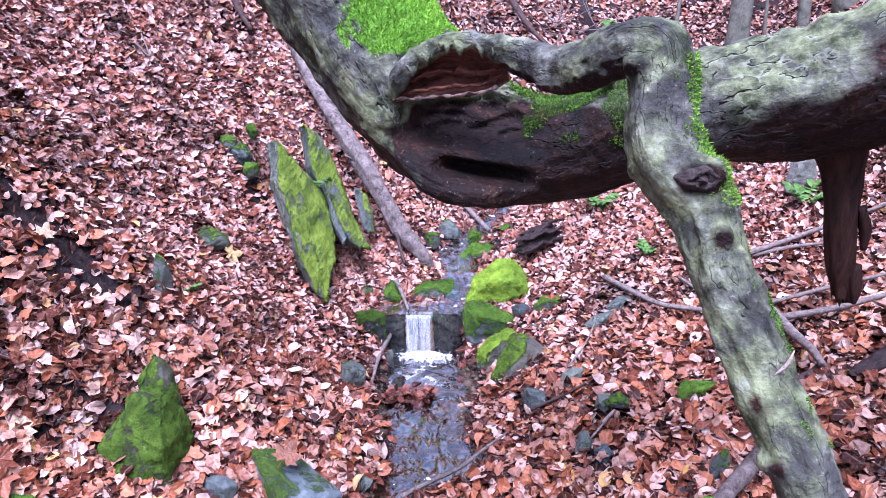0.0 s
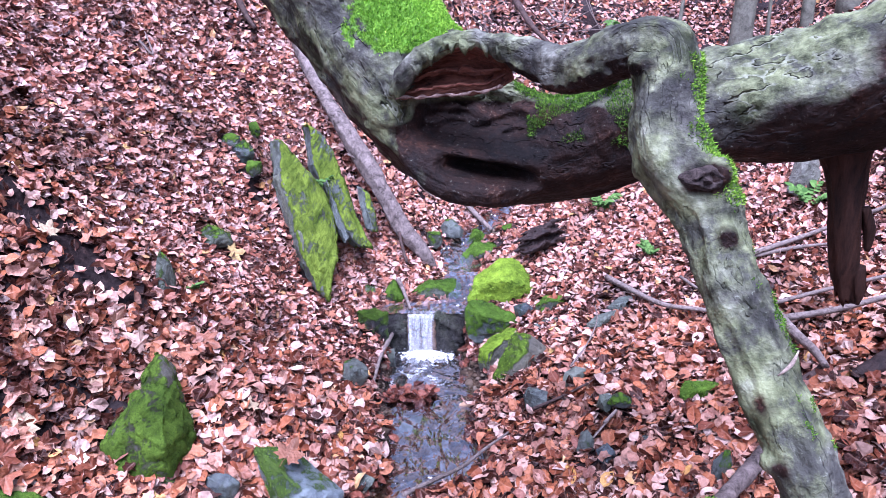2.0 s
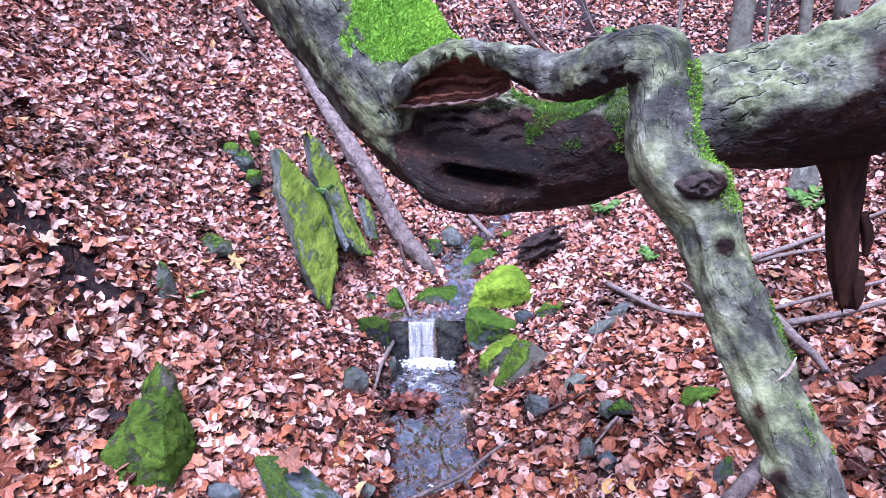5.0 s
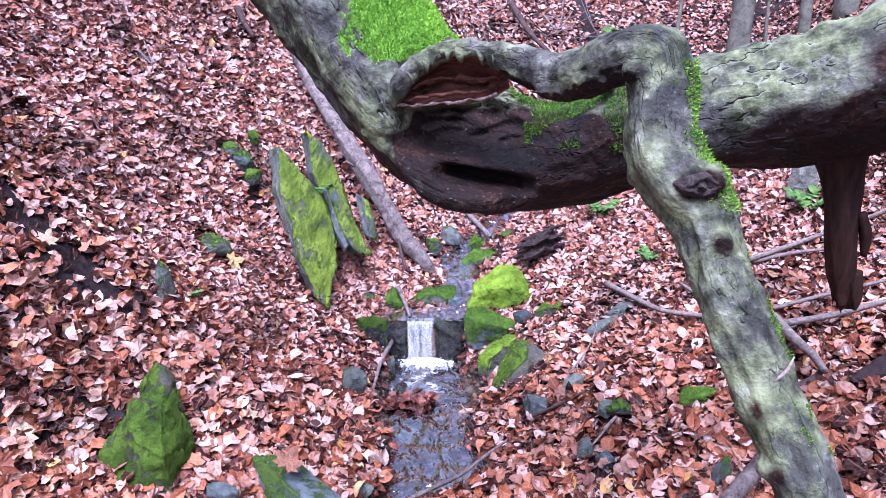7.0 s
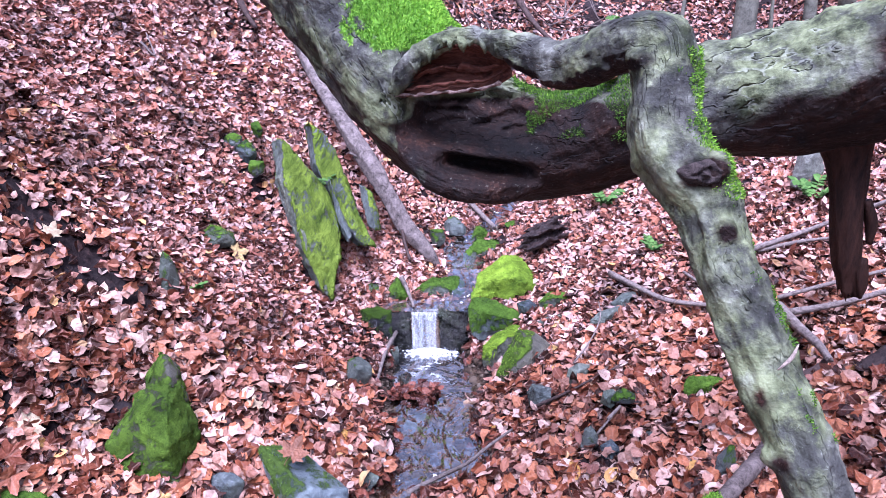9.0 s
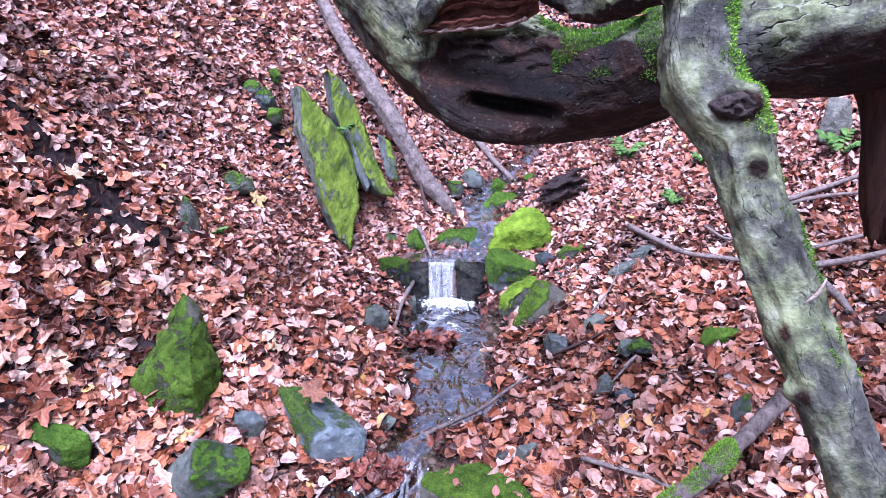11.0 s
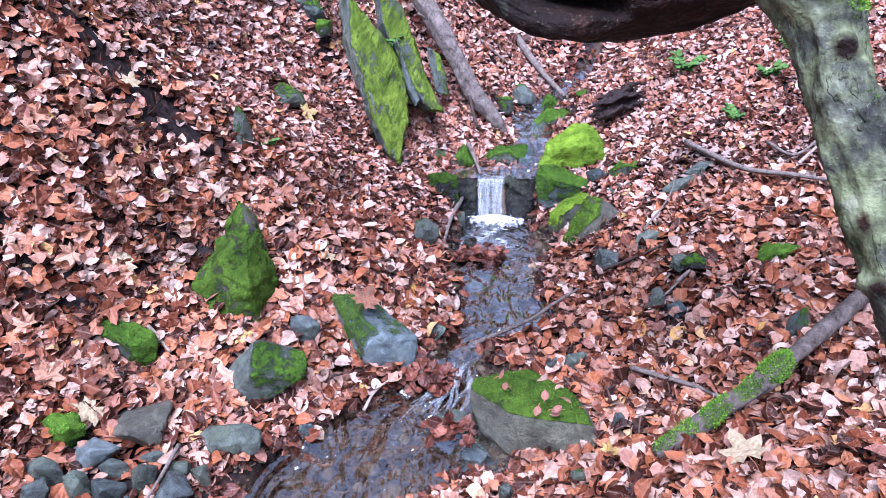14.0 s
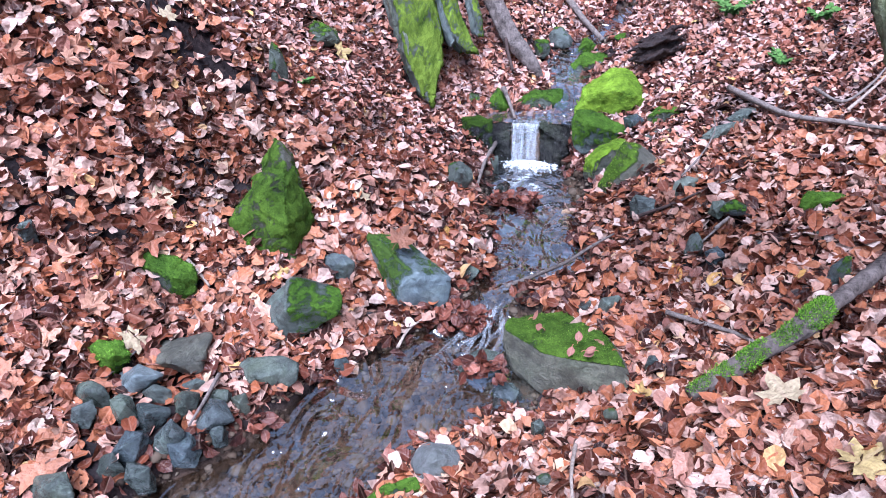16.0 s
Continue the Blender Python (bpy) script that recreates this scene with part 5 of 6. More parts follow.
boulder("rock", "flat-topped blue-grey slab at the water's edge", (-0.89, 1.5, -0.09), [[(-8, 1, 14), (-6, 4, 14), (6, 4, 16), (12, 2, 15), (12, -0, 14), (0, -5, 14), (-12, -3, 6), (-11, -4, 5), (2, -5, 7), (9, -3, 8), (12, -1, 10), (-8, 8, 8), (8, 7, 9), (-13, 2, 0)]], WETROCK, (-0.4, (0, 0, 1), 0.2, -9), None, 12, 0.02, 0.35)
boulder("rock", "pale blue-grey angular stone on the heap", (-1.23, 1.36, 0.02), [[(-8, -0, 4), (-6, 1, 7), (-0, 3, 10), (5, 1, 9), (10, -0, 9), (7, -3, 8), (2, -5, 6), (-3, -5, 3), (-6, -3, 3), (3, -5, 12), (-9, 9, -0), (2, 7, 0)]], PALESLATE, (-0.4, (0, 0, 1), 0.2, -9), None, 8, 0.03, 0.5)
boulder("rock", "dark slate-blue stone on the heap", (-1.31, 1.26, 0.06), [[(-9, 0, 2), (-4, 1, 7), (0, 2, 8), (4, 1, 7), (6, -0, 4), (5, -1, 1), (-4, -2, -0), (1, -3, 8), (-5, 4, 2), (2, 3, 1)]], WETROCK, (-0.5, (0, 0, 1), 0.1, -9), None, 9, 0.03, 0.4)
boulder("rock", "grey-green stone wedged in the heap", (-1.15, 1.33, 0.02), [[(-6, -0, 4), (-1, 1, 7), (5, 0, 6), (4, -1, 0), (-1, -2, 2), (1, -3, 8), (-2, 3, 3), (2, 2, 1)]], ROCK, (0, (0, 0, 1), 0.2, -9), None, 10, 0.05, 0.5)
boulder("rock", "small grey-green stone in the heap", (-1.07, 1.39, 0.02), [[(-5, 0, 2), (1, 1, 5), (4, 1, 4), (3, -0, 1), (-2, -1, 0), (2, -3, 6), (-1, 3, 2)]], ROCK, (0.05, (0, 0, 1), 0.2, -9), None, 12, 0.05, 0.5)
boulder("rock", "blue slate stone standing on edge in the heap", (-1.05, 1.31, -0.03), [[(-4, 0, 10), (-2, 2, 11), (4, 2, 11), (5, -2, 10), (1, -5, 5), (-2, -4, 7), (3, -4, 16), (-5, 8, 3), (-2, 6, 0)]], WETROCK, (-0.5, (0, 0, 1), 0.1, -9), None, 11, 0.05, 0.35)
boulder("rock", "mossy dark stone in the heap", (-1.13, 1.25, 0.01), [[(-4, -0, 8), (-2, 1, 8), (7, 0, 8), (7, -1, 6), (-1, -4, 0), (-3, -3, 2), (2, -5, 10), (-6, 6, 1), (1, 5, 0)]], WETROCK, (-0.1, (0, 0, 1), 0.35, -9), None, 14, 0.04, 0.5)
boulder("rock", "wet grey-green stone near the water", (-1.05, 1.19, -0.03), [[(-4, -1, 7), (1, 2, 12), (6, -0, 9), (5, -3, 7), (-2, -4, 2), (-4, -3, 4), (4, -4, 12), (-3, 6, 3), (-1, 4, -0)]], WETROCK, (-0.1, (0, 0, 1), 0.3, -9), None, 15, 0.03, 0.5)
boulder("rock", "dark slab leaning in the heap", (-0.97, 1.29, -0.06), [[(-2, 2, 12), (-1, 3, 13), (4, 3, 13), (9, -2, 10), (4, -6, 12), (-2, -7, 6), (-4, -8, 6), (-3, -4, 10), (3, -3, 16), (-4, 10, 3), (-0, 8, -0)]], WETROCK, (-0.5, (0, 0, 1), 0.1, -9), None, 16, 0.03, 0.35)
boulder("rock", "small grey-green stone at the water's edge", (-0.9, 1.35, -0.02), [[(-4, 1, 6), (1, 2, 8), (3, 0, 4), (2, -1, -0), (-1, -1, 2), (1, -3, 8), (-1, 3, 3)]], ROCK, (-0.05, (0, 0, 1), 0.2, -9), None, 17, 0.03, 0.5)
boulder("rock", "dark wet stone beside the stream", (-1.16, 1.08, -0.04), [[(-3, -0, 9), (-1, 0, 11), (2, 0, 12), (5, -1, 6), (1, -2, 3), (-6, -2, 1), (2, -3, 10), (-3, 3, 6), (-1, 2, 0)]], WETROCK, (-0.4, (0, 0, 1), 0.1, -9), None, 18, 0.03, 0.4)
boulder("rock", "large dark wet stone beside the stream", (-1.26, 0.97, -0.04), [[(-9, -3, 3), (-4, 1, 12), (-1, 2, 12), (5, 2, 14), (9, -2, 10), (8, -4, 5), (-3, -5, 3), (3, -4, 14), (-9, 7, 2), (-0, 4, 0)]], WETROCK, (-0.4, (0, 0, 1), 0.1, -9), None, 19, 0.03, 0.4)
boulder("rock", "rough light grey stone in the stream", (-0.28, 1.21, -0.08), [[(-8, -1, 10), (-6, 2, 13), (-3, 4, 14), (4, 3, 14), (6, 1, 13), (7, -3, 12), (5, -6, 10), (0, -7, 9), (-5, -6, 9), (-5, -5, 12), (0, -5, 19), (-3, 11, 4), (4, 9, 0)]], PALEROCK, (-0.25, (0.5, 0, 0.5), 0.4, -9), None, 21, 0.05, 0.7)
boulder("rock", "mossy green rock in the stream", (-0.38, 1.11, -0.06), [[(-10, -1, 2), (-3, 1, 8), (6, 2, 12), (7, 0, 8), (4, -1, 3), (-7, -2, 0), (-1, -1, 8), (-2, 4, 2), (6, 4, 3)]], ROCK, (0.6, (0, 0, 1), 0.4, -9), DULL_MOSS, 23, 0.02, 0.8)
boulder("rock", "wet dark grey rock among fallen leaves", (-0.75, 1.96, 0.05), [[(-6, 0, 14), (-3, 1, 15), (2, 1, 15), (6, 0, 12), (5, -1, 6), (2, -3, 0), (-3, -2, 7), (-6, -1, 10), (2, -4, 13), (-4, 4, 10), (4, 3, 6)]], WETROCK, (-0.4, (0, 0, 1), 0.1, -9), None, 24, 0.05, 0.4)
boulder("rock", "smooth grey-green cobble by the stream", (0.21, 1.86, 0.09), [[(-4, -0, 2), (-3, 0, 7), (3, 1, 8), (5, 1, 6), (4, -0, 2), (-1, -2, -0), (-1, -4, 7), (1, 4, 4)]], ROCK, (-0.3, (0, 0, 1), 0.2, -9), None, 25, 0.04, 0.3)
boulder("rock", "dark mossy cobble by the stream", (0.13, 1.86, 0.08), [[(-4, 1, 3), (2, 2, 6), (5, 1, 3), (2, -1, 0), (-3, -1, 2), (-0, -3, 6), (0, 4, 3)]], WETROCK, (0, (0, 0, 1), 0.3, -9), None, 26, 0.04, 0.4)
boulder("rock", "wet grey stone at the edge of shallow water", (-0.29, 2.14, 0.03), [[(-4, -1, 2), (-2, 2, 5), (4, 0, 3), (3, -3, 2), (-3, -3, 1), (-1, 5, 0)]], WETROCK, (-0.4, (0, 0, 1), 0.1, -9), None, 27, 0.06, 0.4)
boulder("boulder", "large square grey block with a mossy top", (0.07, 1.7, -0.14), [[(-21, 3, 24), (-20, 9, 24), (-0, 16, 24), (5, 11, 24), (13, 4, 24), (18, -12, 24), (-1, -10, 24), (-8, -8, 24), (-21, 2, 19), (-17, -2, 10), (-8, -10, 9), (3, -14, 7), (14, -16, 10), (20, -14, 17), (19, 2, 15), (-19, 15, -0), (15, 15, 4)]], BROWNROCK, (-1, (0, 0, 1), 1.85, 20), DULL_MOSS, 3, 0.04, 0.7)
boulder("boulder", "big boulder under bright yellow-green moss", (0.34, 3.58, 0.25), [[(-21, -3, 3), (-17, 1, 8), (-6, 5, 15), (-2, 9, 19), (6, 9, 19), (11, 5, 15), (17, 1, 10), (24, -4, 3), (15, -9, 0), (1, -12, -0), (-11, -11, 0), (-20, -7, -0), (-5, -12, 13), (5, -14, 12), (-13, 21, 2), (19, 21, 0)]], BRIGHT, (0.85, (-0.2, 0, 1), 0.25, 1), GOLD_MOSS, 35, 0.05, 1.2)
boulder("boulder", "dark mossy boulder beside the waterfall", (0.24, 3.25, 0.19), [[(-14, -0, 10), (-10, 4, 14), (-4, 4, 14), (6, 2, 11), (13, -0, 7), (15, -6, 4), (9, -8, 2), (-8, -10, 1), (-12, -6, 3), (-6, -11, 11), (-4, 20, 5), (14, 14, -0)]], ROCK, (0.55, (-0.2, -0.1, 0.9), 0.35, 1), PEAK_MOSS, 36, 0.06, 0.9)
boulder("boulder", "mossy boulder leaning behind another", (0.27, 3.03, 0.11), [[(-10, -1, 6), (-6, 3, 10), (5, 9, 14), (11, 9, 14), (7, 1, 12), (4, -5, 6), (1, -9, 3), (-7, -12, -0), (-10, -7, 3), (-4, -12, 12), (1, 15, 5), (6, 8, 1)]], BRIGHT, (0.2, (-0.3, 0, 0.9), 0.75, 3), GOLD_MOSS, 34, 0.05, 1)
boulder("boulder", "pointed olive boulder with a mossy crest", (0.37, 2.87, 0.09), [[(-16, -8, -0), (-15, -6, 5), (-9, -0, 13), (-4, 7, 21), (0, 8, 21), (5, 7, 20), (10, 4, 16), (19, 2, 10), (8, -6, 10), (2, -10, 6), (-3, -12, 3), (-14, -12, 0), (1, -8, 18), (3, 20, 9), (17, 15, 3)]], BROWNROCK, (-0.32, (-0.5, 0.1, 0.85), 1.15, 4), GOLD_MOSS, 33, 0.05, 0.8)
boulder("rock", "dark mossy stone at the side of the waterfall", (-0.38, 3.27, 0.15), [[(-8, -0, 6), (-8, 4, 10), (2, 6, 11), (9, 2, 10), (9, -4, 0), (2, -6, 1), (-5, -4, 3), (2, -8, 10), (-0, 14, 5)]], LEDGE, (0.3, (0, 0, 1), 0.5, -9), PEAK_MOSS, 57, 0.08, 1)
boulder("rock", "mossy stone above the waterfall", (-0.29, 3.6, 0.2), [[(-7, -2, 0), (-4, 2, 8), (0, 4, 12), (4, 2, 7), (8, -3, 2), (0, -5, 0), (0, -7, 7), (-1, 9, 6)]], ROCK, (0.6, (0.3, 0, 0.8), 0.4, -9), DULL_MOSS, 58, 0.05, 1)
boulder("rock", "small mossy stone above the waterfall", (-0.43, 3.58, 0.22), [[(-6, -1, 4), (-1, 2, 8), (4, 1, 7), (5, -2, 1), (-2, -3, 0), (-1, 6, 3)]], ROCK, (0.25, (0, 0, 1), 0.4, -9), PEAK_MOSS, 60, 0.06, 1)
boulder("rock", "long dark mossy stone above the waterfall", (-0.04, 3.67, 0.2), [[(-16, -4, 4), (-11, -1, 7), (-5, 4, 9), (10, 4, 10), (14, 2, 7), (15, -6, -0), (0, -8, 1), (-14, -7, 2), (-0, -9, 9), (-3, 16, -0), (13, 14, -0)]], ROCK, (0.45, (0.2, 0, 0.9), 0.4, -9), PEAK_MOSS, 59, 0.05, 1)
boulder("rock", "low mossy stone among leaves", (0.56, 3.26, 0.31), [[(-9, -3, 2), (-3, 3, 5), (5, 3, 5), (10, -1, 3), (-2, -7, 0), (-1, -8, 6), (3, 13, -0)]], ROCK, (0.5, (0, 0, 1), 0.4, -9), DULL_MOSS, 38, 0.05, 0.8)
boulder("rock", "wet dark stone beside the waterfall", (0.42, 3.31, 0.22), [[(-6, 0, 7), (2, 4, 8), (6, 1, 5), (2, -4, -0), (-3, -4, 2), (-2, -8, 8), (2, 10, 3)]], WETROCK, (-0.4, (0, 0, 1), 0.1, -9), None, 40, 0.05, 0.6)
boulder("rock", "flat grey stone on the leaves", (0.54, 3.09, 0.27), [[(-10, -1, 1), (-3, 1, 4), (5, 2, 5), (11, 0, 2), (4, -2, 0), (-7, -2, -0), (2, -1, 4), (2, 4, 1)]], WETROCK, (-0.4, (0, 0, 1), 0.1, -9), None, 39, 0.05, 0.5)
boulder("rock", "flat grey-green slab on the leaves", (0.75, 2.98, 0.31), [[(-8, -1, 2), (-2, 2, 6), (9, 3, 9), (8, 1, 6), (-0, -2, 0), (-6, -3, 0), (-0, -5, 6), (2, 4, 2)]], ROCK, (-0.3, (0, 0, 1), 0.2, -9), None, 41, 0.05, 0.5)
boulder("rock", "grey-green slab under a stick", (0.88, 3.08, 0.37), [[(-9, -3, 2), (-2, 3, 5), (9, 6, 6), (5, 0, 3), (-3, -6, 0), (-4, -6, 5), (5, 7, 0)]], ROCK, (-0.2, (0, 0, 1), 0.2, -9), None, 42, 0.05, 0.5)
boulder("rock", "pale grey upright stone", (0.56, 2.61, 0.18), [[(-6, -3, 2), (-4, 1, 8), (1, 3, 10), (6, 2, 9), (4, -1, 5), (-3, -4, -0), (-1, -5, 9), (5, 6, 2)]], PALESLATE, (-0.4, (0, 0, 1), 0.1, -9), None, 43, 0.05, 0.5)
boulder("rock", "flat mossy stone in the upper stream", (0.24, 4.07, 0.29), [[(-17, -4, 2), (-12, 1, 7), (-6, 7, 12), (-1, 7, 12), (-0, 2, 7), (15, 5, 10), (23, -2, 5), (4, -7, 2), (-12, -7, 0), (-3, -9, 9), (5, 10, 4)]], ROCK, (0.35, (0, 0.1, 0.9), 0.5, -9), DULL_MOSS, 62, 0.05, 1.2)
boulder("rock", "grey stone with moss on the bank", (-0.41, 2.78, 0.11), [[(-7, -2, 3), (-5, 3, 10), (0, 5, 11), (6, 2, 8), (7, -2, 4), (1, -6, 2), (-5, -6, 2), (1, -8, 11), (-1, 15, 0)]], ROCK, (0, (-0.4, 0, 0.8), 0.4, -9), None, 31, 0.05, 0.7)
boulder("rock", "flat grey stone in the stream", (-0.15, 2.66, -0.03), [[(-7, -1, 0), (-4, 5, 1), (5, 6, 2), (8, -0, 1), (4, -5, 0), (-4, -5, -0), (-0, -1, 3)]], PALESLATE, (-0.4, (0, 0, 1), 0.1, -9), None, 27, 0.03, 0.4)
boulder("rock", "low cushion of moss over a stone", (0.99, 2.29, 0.32), [[(-10, 0, 3), (-8, 2, 6), (1, 3, 6), (11, 1, 5), (8, -1, 2), (1, -3, 0), (-9, -3, 0), (-3, -4, 6), (4, 6, 1)]], ROCK, (0.7, (0, 0, 1), 0.3, -9), DULL_MOSS, 45, 0.04, 0.9)
boulder("rock", "grey stone with moss beside a rotting log", (0.89, 1.85, 0.28), [[(-4, -1, 1), (-3, 1, 6), (1, 2, 10), (3, 2, 9), (3, -1, 4), (-1, -2, -0), (-3, -4, 7), (4, 4, 1)]], ROCK, (0.1, (0.4, 0, 0.8), 0.5, -9), DULL_MOSS, 53, 0.05, 0.7)
boulder("rock", "black wet block of the ledge", (-0.27, 3.4, 0.01), [[(-8, -2, 17), (-6, 2, 18), (7, 0, 19), (8, -6, 11), (9, -8, -0), (-5, -7, -0), (-0, -7, 14), (-6, -5, 10), (-5, 15, 13), (5, 15, 13)]], LEDGE, (-0.5, (0, 0, 1), 0.1, -9), None, 301, 0.03, 2.6)
boulder("rock", "black wet block of the ledge", (0.04, 3.38, -0.01), [[(-11, 0, 22), (8, 2, 24), (10, -4, 15), (10, -8, 3), (-9, -6, 0), (-3, -6, 18), (5, -10, 13), (-10, -2, 13), (-8, 18, 17), (8, 18, 18)]], LEDGE, (-0.5, (0, 0, 1), 0.1, -9), None, 302, 0.03, 2.6)
boulder("rock", "black wet stone behind the fall", (-0.13, 3.44, -0.04), [[(-10, -2, 22), (9, -2, 23), (11, -5, 1), (-9, -5, 0), (-9, 12, 18), (8, 12, 18), (1, -7, 15)]], LEDGE, (-0.5, (0, 0, 1), 0.1, -9), None, 303, 0.03, 2.6)
boulder("rock", "wet dark stone at the foot of the fall", (-0.26, 3.2, -0.01), [[(-5, -2, 2), (-4, 2, 6), (3, 2, 5), (5, -4, 2), (-1, -7, -0), (0, -3, 5), (-0, 10, -0)]], LEDGE, (-0.5, (0, 0, 1), 0.1, -9), None, 304, 0.03, 2.6)
for q, (x, y, z, w) in enumerate(((-1.21, 1.24, 0.03, 0.09), (-1.0, 1.17, -0.03, 0.1), (-1.13, 1.14, -0.01, 0.11), (-0.93, 1.24, -0.03, 0.08), (-1.08, 1.07, -0.04, 0.09), (-0.97, 1.36, 0.0, 0.07), (-1.3, 1.2, 0.04, 0.08))):
    rock("rock", "dark wet broken stone at the foot of the heap", x, y, z, w, w * 0.8, w * 0.6, 37 * q, 340 + q, 0.0)
rock("rock", "blue pebble at the water's edge", -0.674, 1.635, -0.068, 0.054, 0.040, 0.041, 20, 21, 0)
rock("rock", "flat grey stone under leaves", -0.480, 2.468, 0.099, 0.113, 0.085, 0.036, 9, 28, 0)
rock("rock", "small mossy stone under leaves", -0.618, 2.382, 0.143, 0.070, 0.053, 0.029, 13, 29, 0.6)
rock("rock", "small grey-green stone on the bank", -0.762, 2.400, 0.195, 0.066, 0.049, 0.055, 16, 30, 0.1)
rock("rock", "small brown-green stone on the bank", -0.852, 2.511, 0.263, 0.072, 0.054, 0.085, 17, 32, 0.25)
rock("rock", "wet black stone beside the pool", -0.275, 3.116, 0.035, 0.081, 0.061, 0.062, 4, 33, 0)
rock("rock", "grey stone sunk in leaves", 0.396, 2.553, 0.130, 0.118, 0.089, 0.054, -10, 44, 0)
rock("rock", "small mossy stone on bare soil", 0.674, 2.278, 0.285, 0.108, 0.081, 0.036, -18, 46, 0.5)
rock("rock", "small round grey stone on bare soil", 0.623, 2.296, 0.266, 0.074, 0.055, 0.040, -17, 47, 0.1)
rock("rock", "grey-green stone on the bank", 0.563, 2.004, 0.215, 0.081, 0.061, 0.050, -17, 48, 0)
rock("rock", "small brown stone on bare soil", 0.503, 2.072, 0.221, 0.063, 0.048, 0.064, -15, 49, 0.3)
rock("rock", "blue-grey pebble on the leaves", 0.865, 1.993, 0.323, 0.063, 0.047, 0.038, -25, 50, 0)
rock("rock", "small grey stone on the leaves", 0.709, 2.031, 0.280, 0.069, 0.051, 0.024, -21, 51, 0)
rock("rock", "grey stone half under leaves", 0.787, 1.902, 0.255, 0.073, 0.054, 0.028, -24, 52, 0)
rock("rock", "small green-grey stone under leaves", 0.184, 1.384, 0.063, 0.051, 0.038, 0.031, -10, 54, 0.2)
rock("rock", "small grey stone under leaves", -0.014, 1.322, 0.042, 0.049, 0.037, 0.036, -3, 55, 0)
rock("rock", "small grey-green stone under leaves", -0.002, 1.061, 0.144, 0.040, 0.030, 0.024, -4, 56, 0.2)
rock("rock", "mossy stone in the upper stream", 0.215, 4.234, 0.331, 0.133, 0.100, 0.093, -4, 61, 0.8)
rock("rock", "grey-green stone by the upper stream", 0.050, 4.243, 0.396, 0.160, 0.120, 0.089, -2, 63, 0.25)
rock("rock", "small mossy stone by the upper stream", -0.063, 4.073, 0.389, 0.108, 0.081, 0.073, -0, 64, 0.6)
rock("rock", "small mossy stone by the upper stream", 0.412, 4.237, 0.429, 0.086, 0.065, 0.044, -6, 65, 0.8)
rock("rock", "grey mossy stone in a cluster on the steep bank", -1.12, 3.73, 0.98, 0.15, 0.12, 0.08, 17, 66, 0.35, peak=0.2)
rock("rock", "small mossy stone in a cluster on the steep bank", -1.06, 3.66, 0.91, 0.11, 0.1, 0.07, 40, 73, 0.75)
rock("rock", "dark mossy stone in a cluster on the steep bank", -1.2, 3.76, 1.04, 0.12, 0.1, 0.06, 5, 74, 0.55)
rock("rock", "round green mossy stone on the steep bank", -1.08, 3.84, 1.1, 0.07, 0.07, 0.06, 60, 75, 0.8)
rock("rock", "grey-green stone in the steep bank", -1.124, 3.12, 0.665, 0.213, 0.159, 0.074, 20, 67, 0.35, peak=0.3)
rock("rock", "dark mossy stone jutting from the bank", -1.15, 2.6, 0.6, 0.12, 0.1, 0.15, 23, 68, 0.45, peak=0.5)
rock("rock", "wet dark rock in the rapids under leaves", -0.203, 1.727, -0.113, 0.201, 0.151, 0.064, 4, 69, 0)
rock("rock", "grey stone under leaves", -1.672, 1.627, 0.373, 0.064, 0.048, 0.061, 44, 70, 0.1)
rock("rock", "small green-grey stone under leaves", 0.323, 1.612, 0.060, 0.044, 0.033, 0.040, -13, 71, 0.1)
rock("rock", "dark wet stone in the rapids", -0.111, 1.592, -0.112, 0.128, 0.096, 0.048, 1, 72, 0)
rock("rock", "pale lichen-spotted stone on the slope behind the fallen tree", 1.95, 3.6, 0.87, 0.2, 0.16, 0.17, 20, 77, 0.1, PALEROCK, peak=0.3)

# ---- sticks ----
stick("root", "dark root along the bare bank", [(-1.72, 2.25, 0.99), (-1.6, 2.36, 0.885), (-1.48, 2.43, 0.79), (-1.36, 2.5, 0.685), (-1.27, 2.54, 0.625)], 0.014)
stick("bare_stick", "thin bare stick lying across the stream", [(-0.148, 2.117, 0.007), (-0.053, 2.178, 0.019), (0.067, 2.093, 0.146), (0.148, 2.152, 0.178), (0.244, 2.231, 0.201)], 0.0086)
stick("twig", "thin dark twig on the leaves", [(0.372, 2.488, 0.154), (0.481, 2.506, 0.197), (0.605, 2.517, 0.263), (0.750, 2.541, 0.329)], 0.0069)
stick("branch", "grey weathered branch on the leaves", [(0.839, 3.283, 0.466), (0.925, 3.103, 0.458), (1.006, 2.881, 0.472), (1.136, 2.752, 0.498), (1.268, 2.624, 0.520)], 0.0146)
stick("bare_stick", "bare grey stick across a mossy log", [(0.385, 1.807, 0.158), (0.485, 1.755, 0.161), (0.571, 1.692, 0.177), (0.628, 1.628, 0.185), (0.672, 1.533, 0.199)], 0.0086)
stick("branch", "bare fallen branch on the slope", [(1.460, 3.083, 0.653), (1.616, 3.086, 0.709), (1.826, 3.141, 0.765), (2.039, 3.042, 0.901), (2.187, 2.985, 1.006)], 0.0133)
stick("bare_stick", "bare stick on the slope", [(1.490, 3.089, 0.645), (1.663, 3.067, 0.695), (1.812, 3.051, 0.720)], 0.0108)
stick("branch", "thin bare branch on the slope", [(1.371, 2.613, 0.588), (1.567, 2.584, 0.662), (1.770, 2.534, 0.741), (1.890, 2.489, 0.792)], 0.0091)
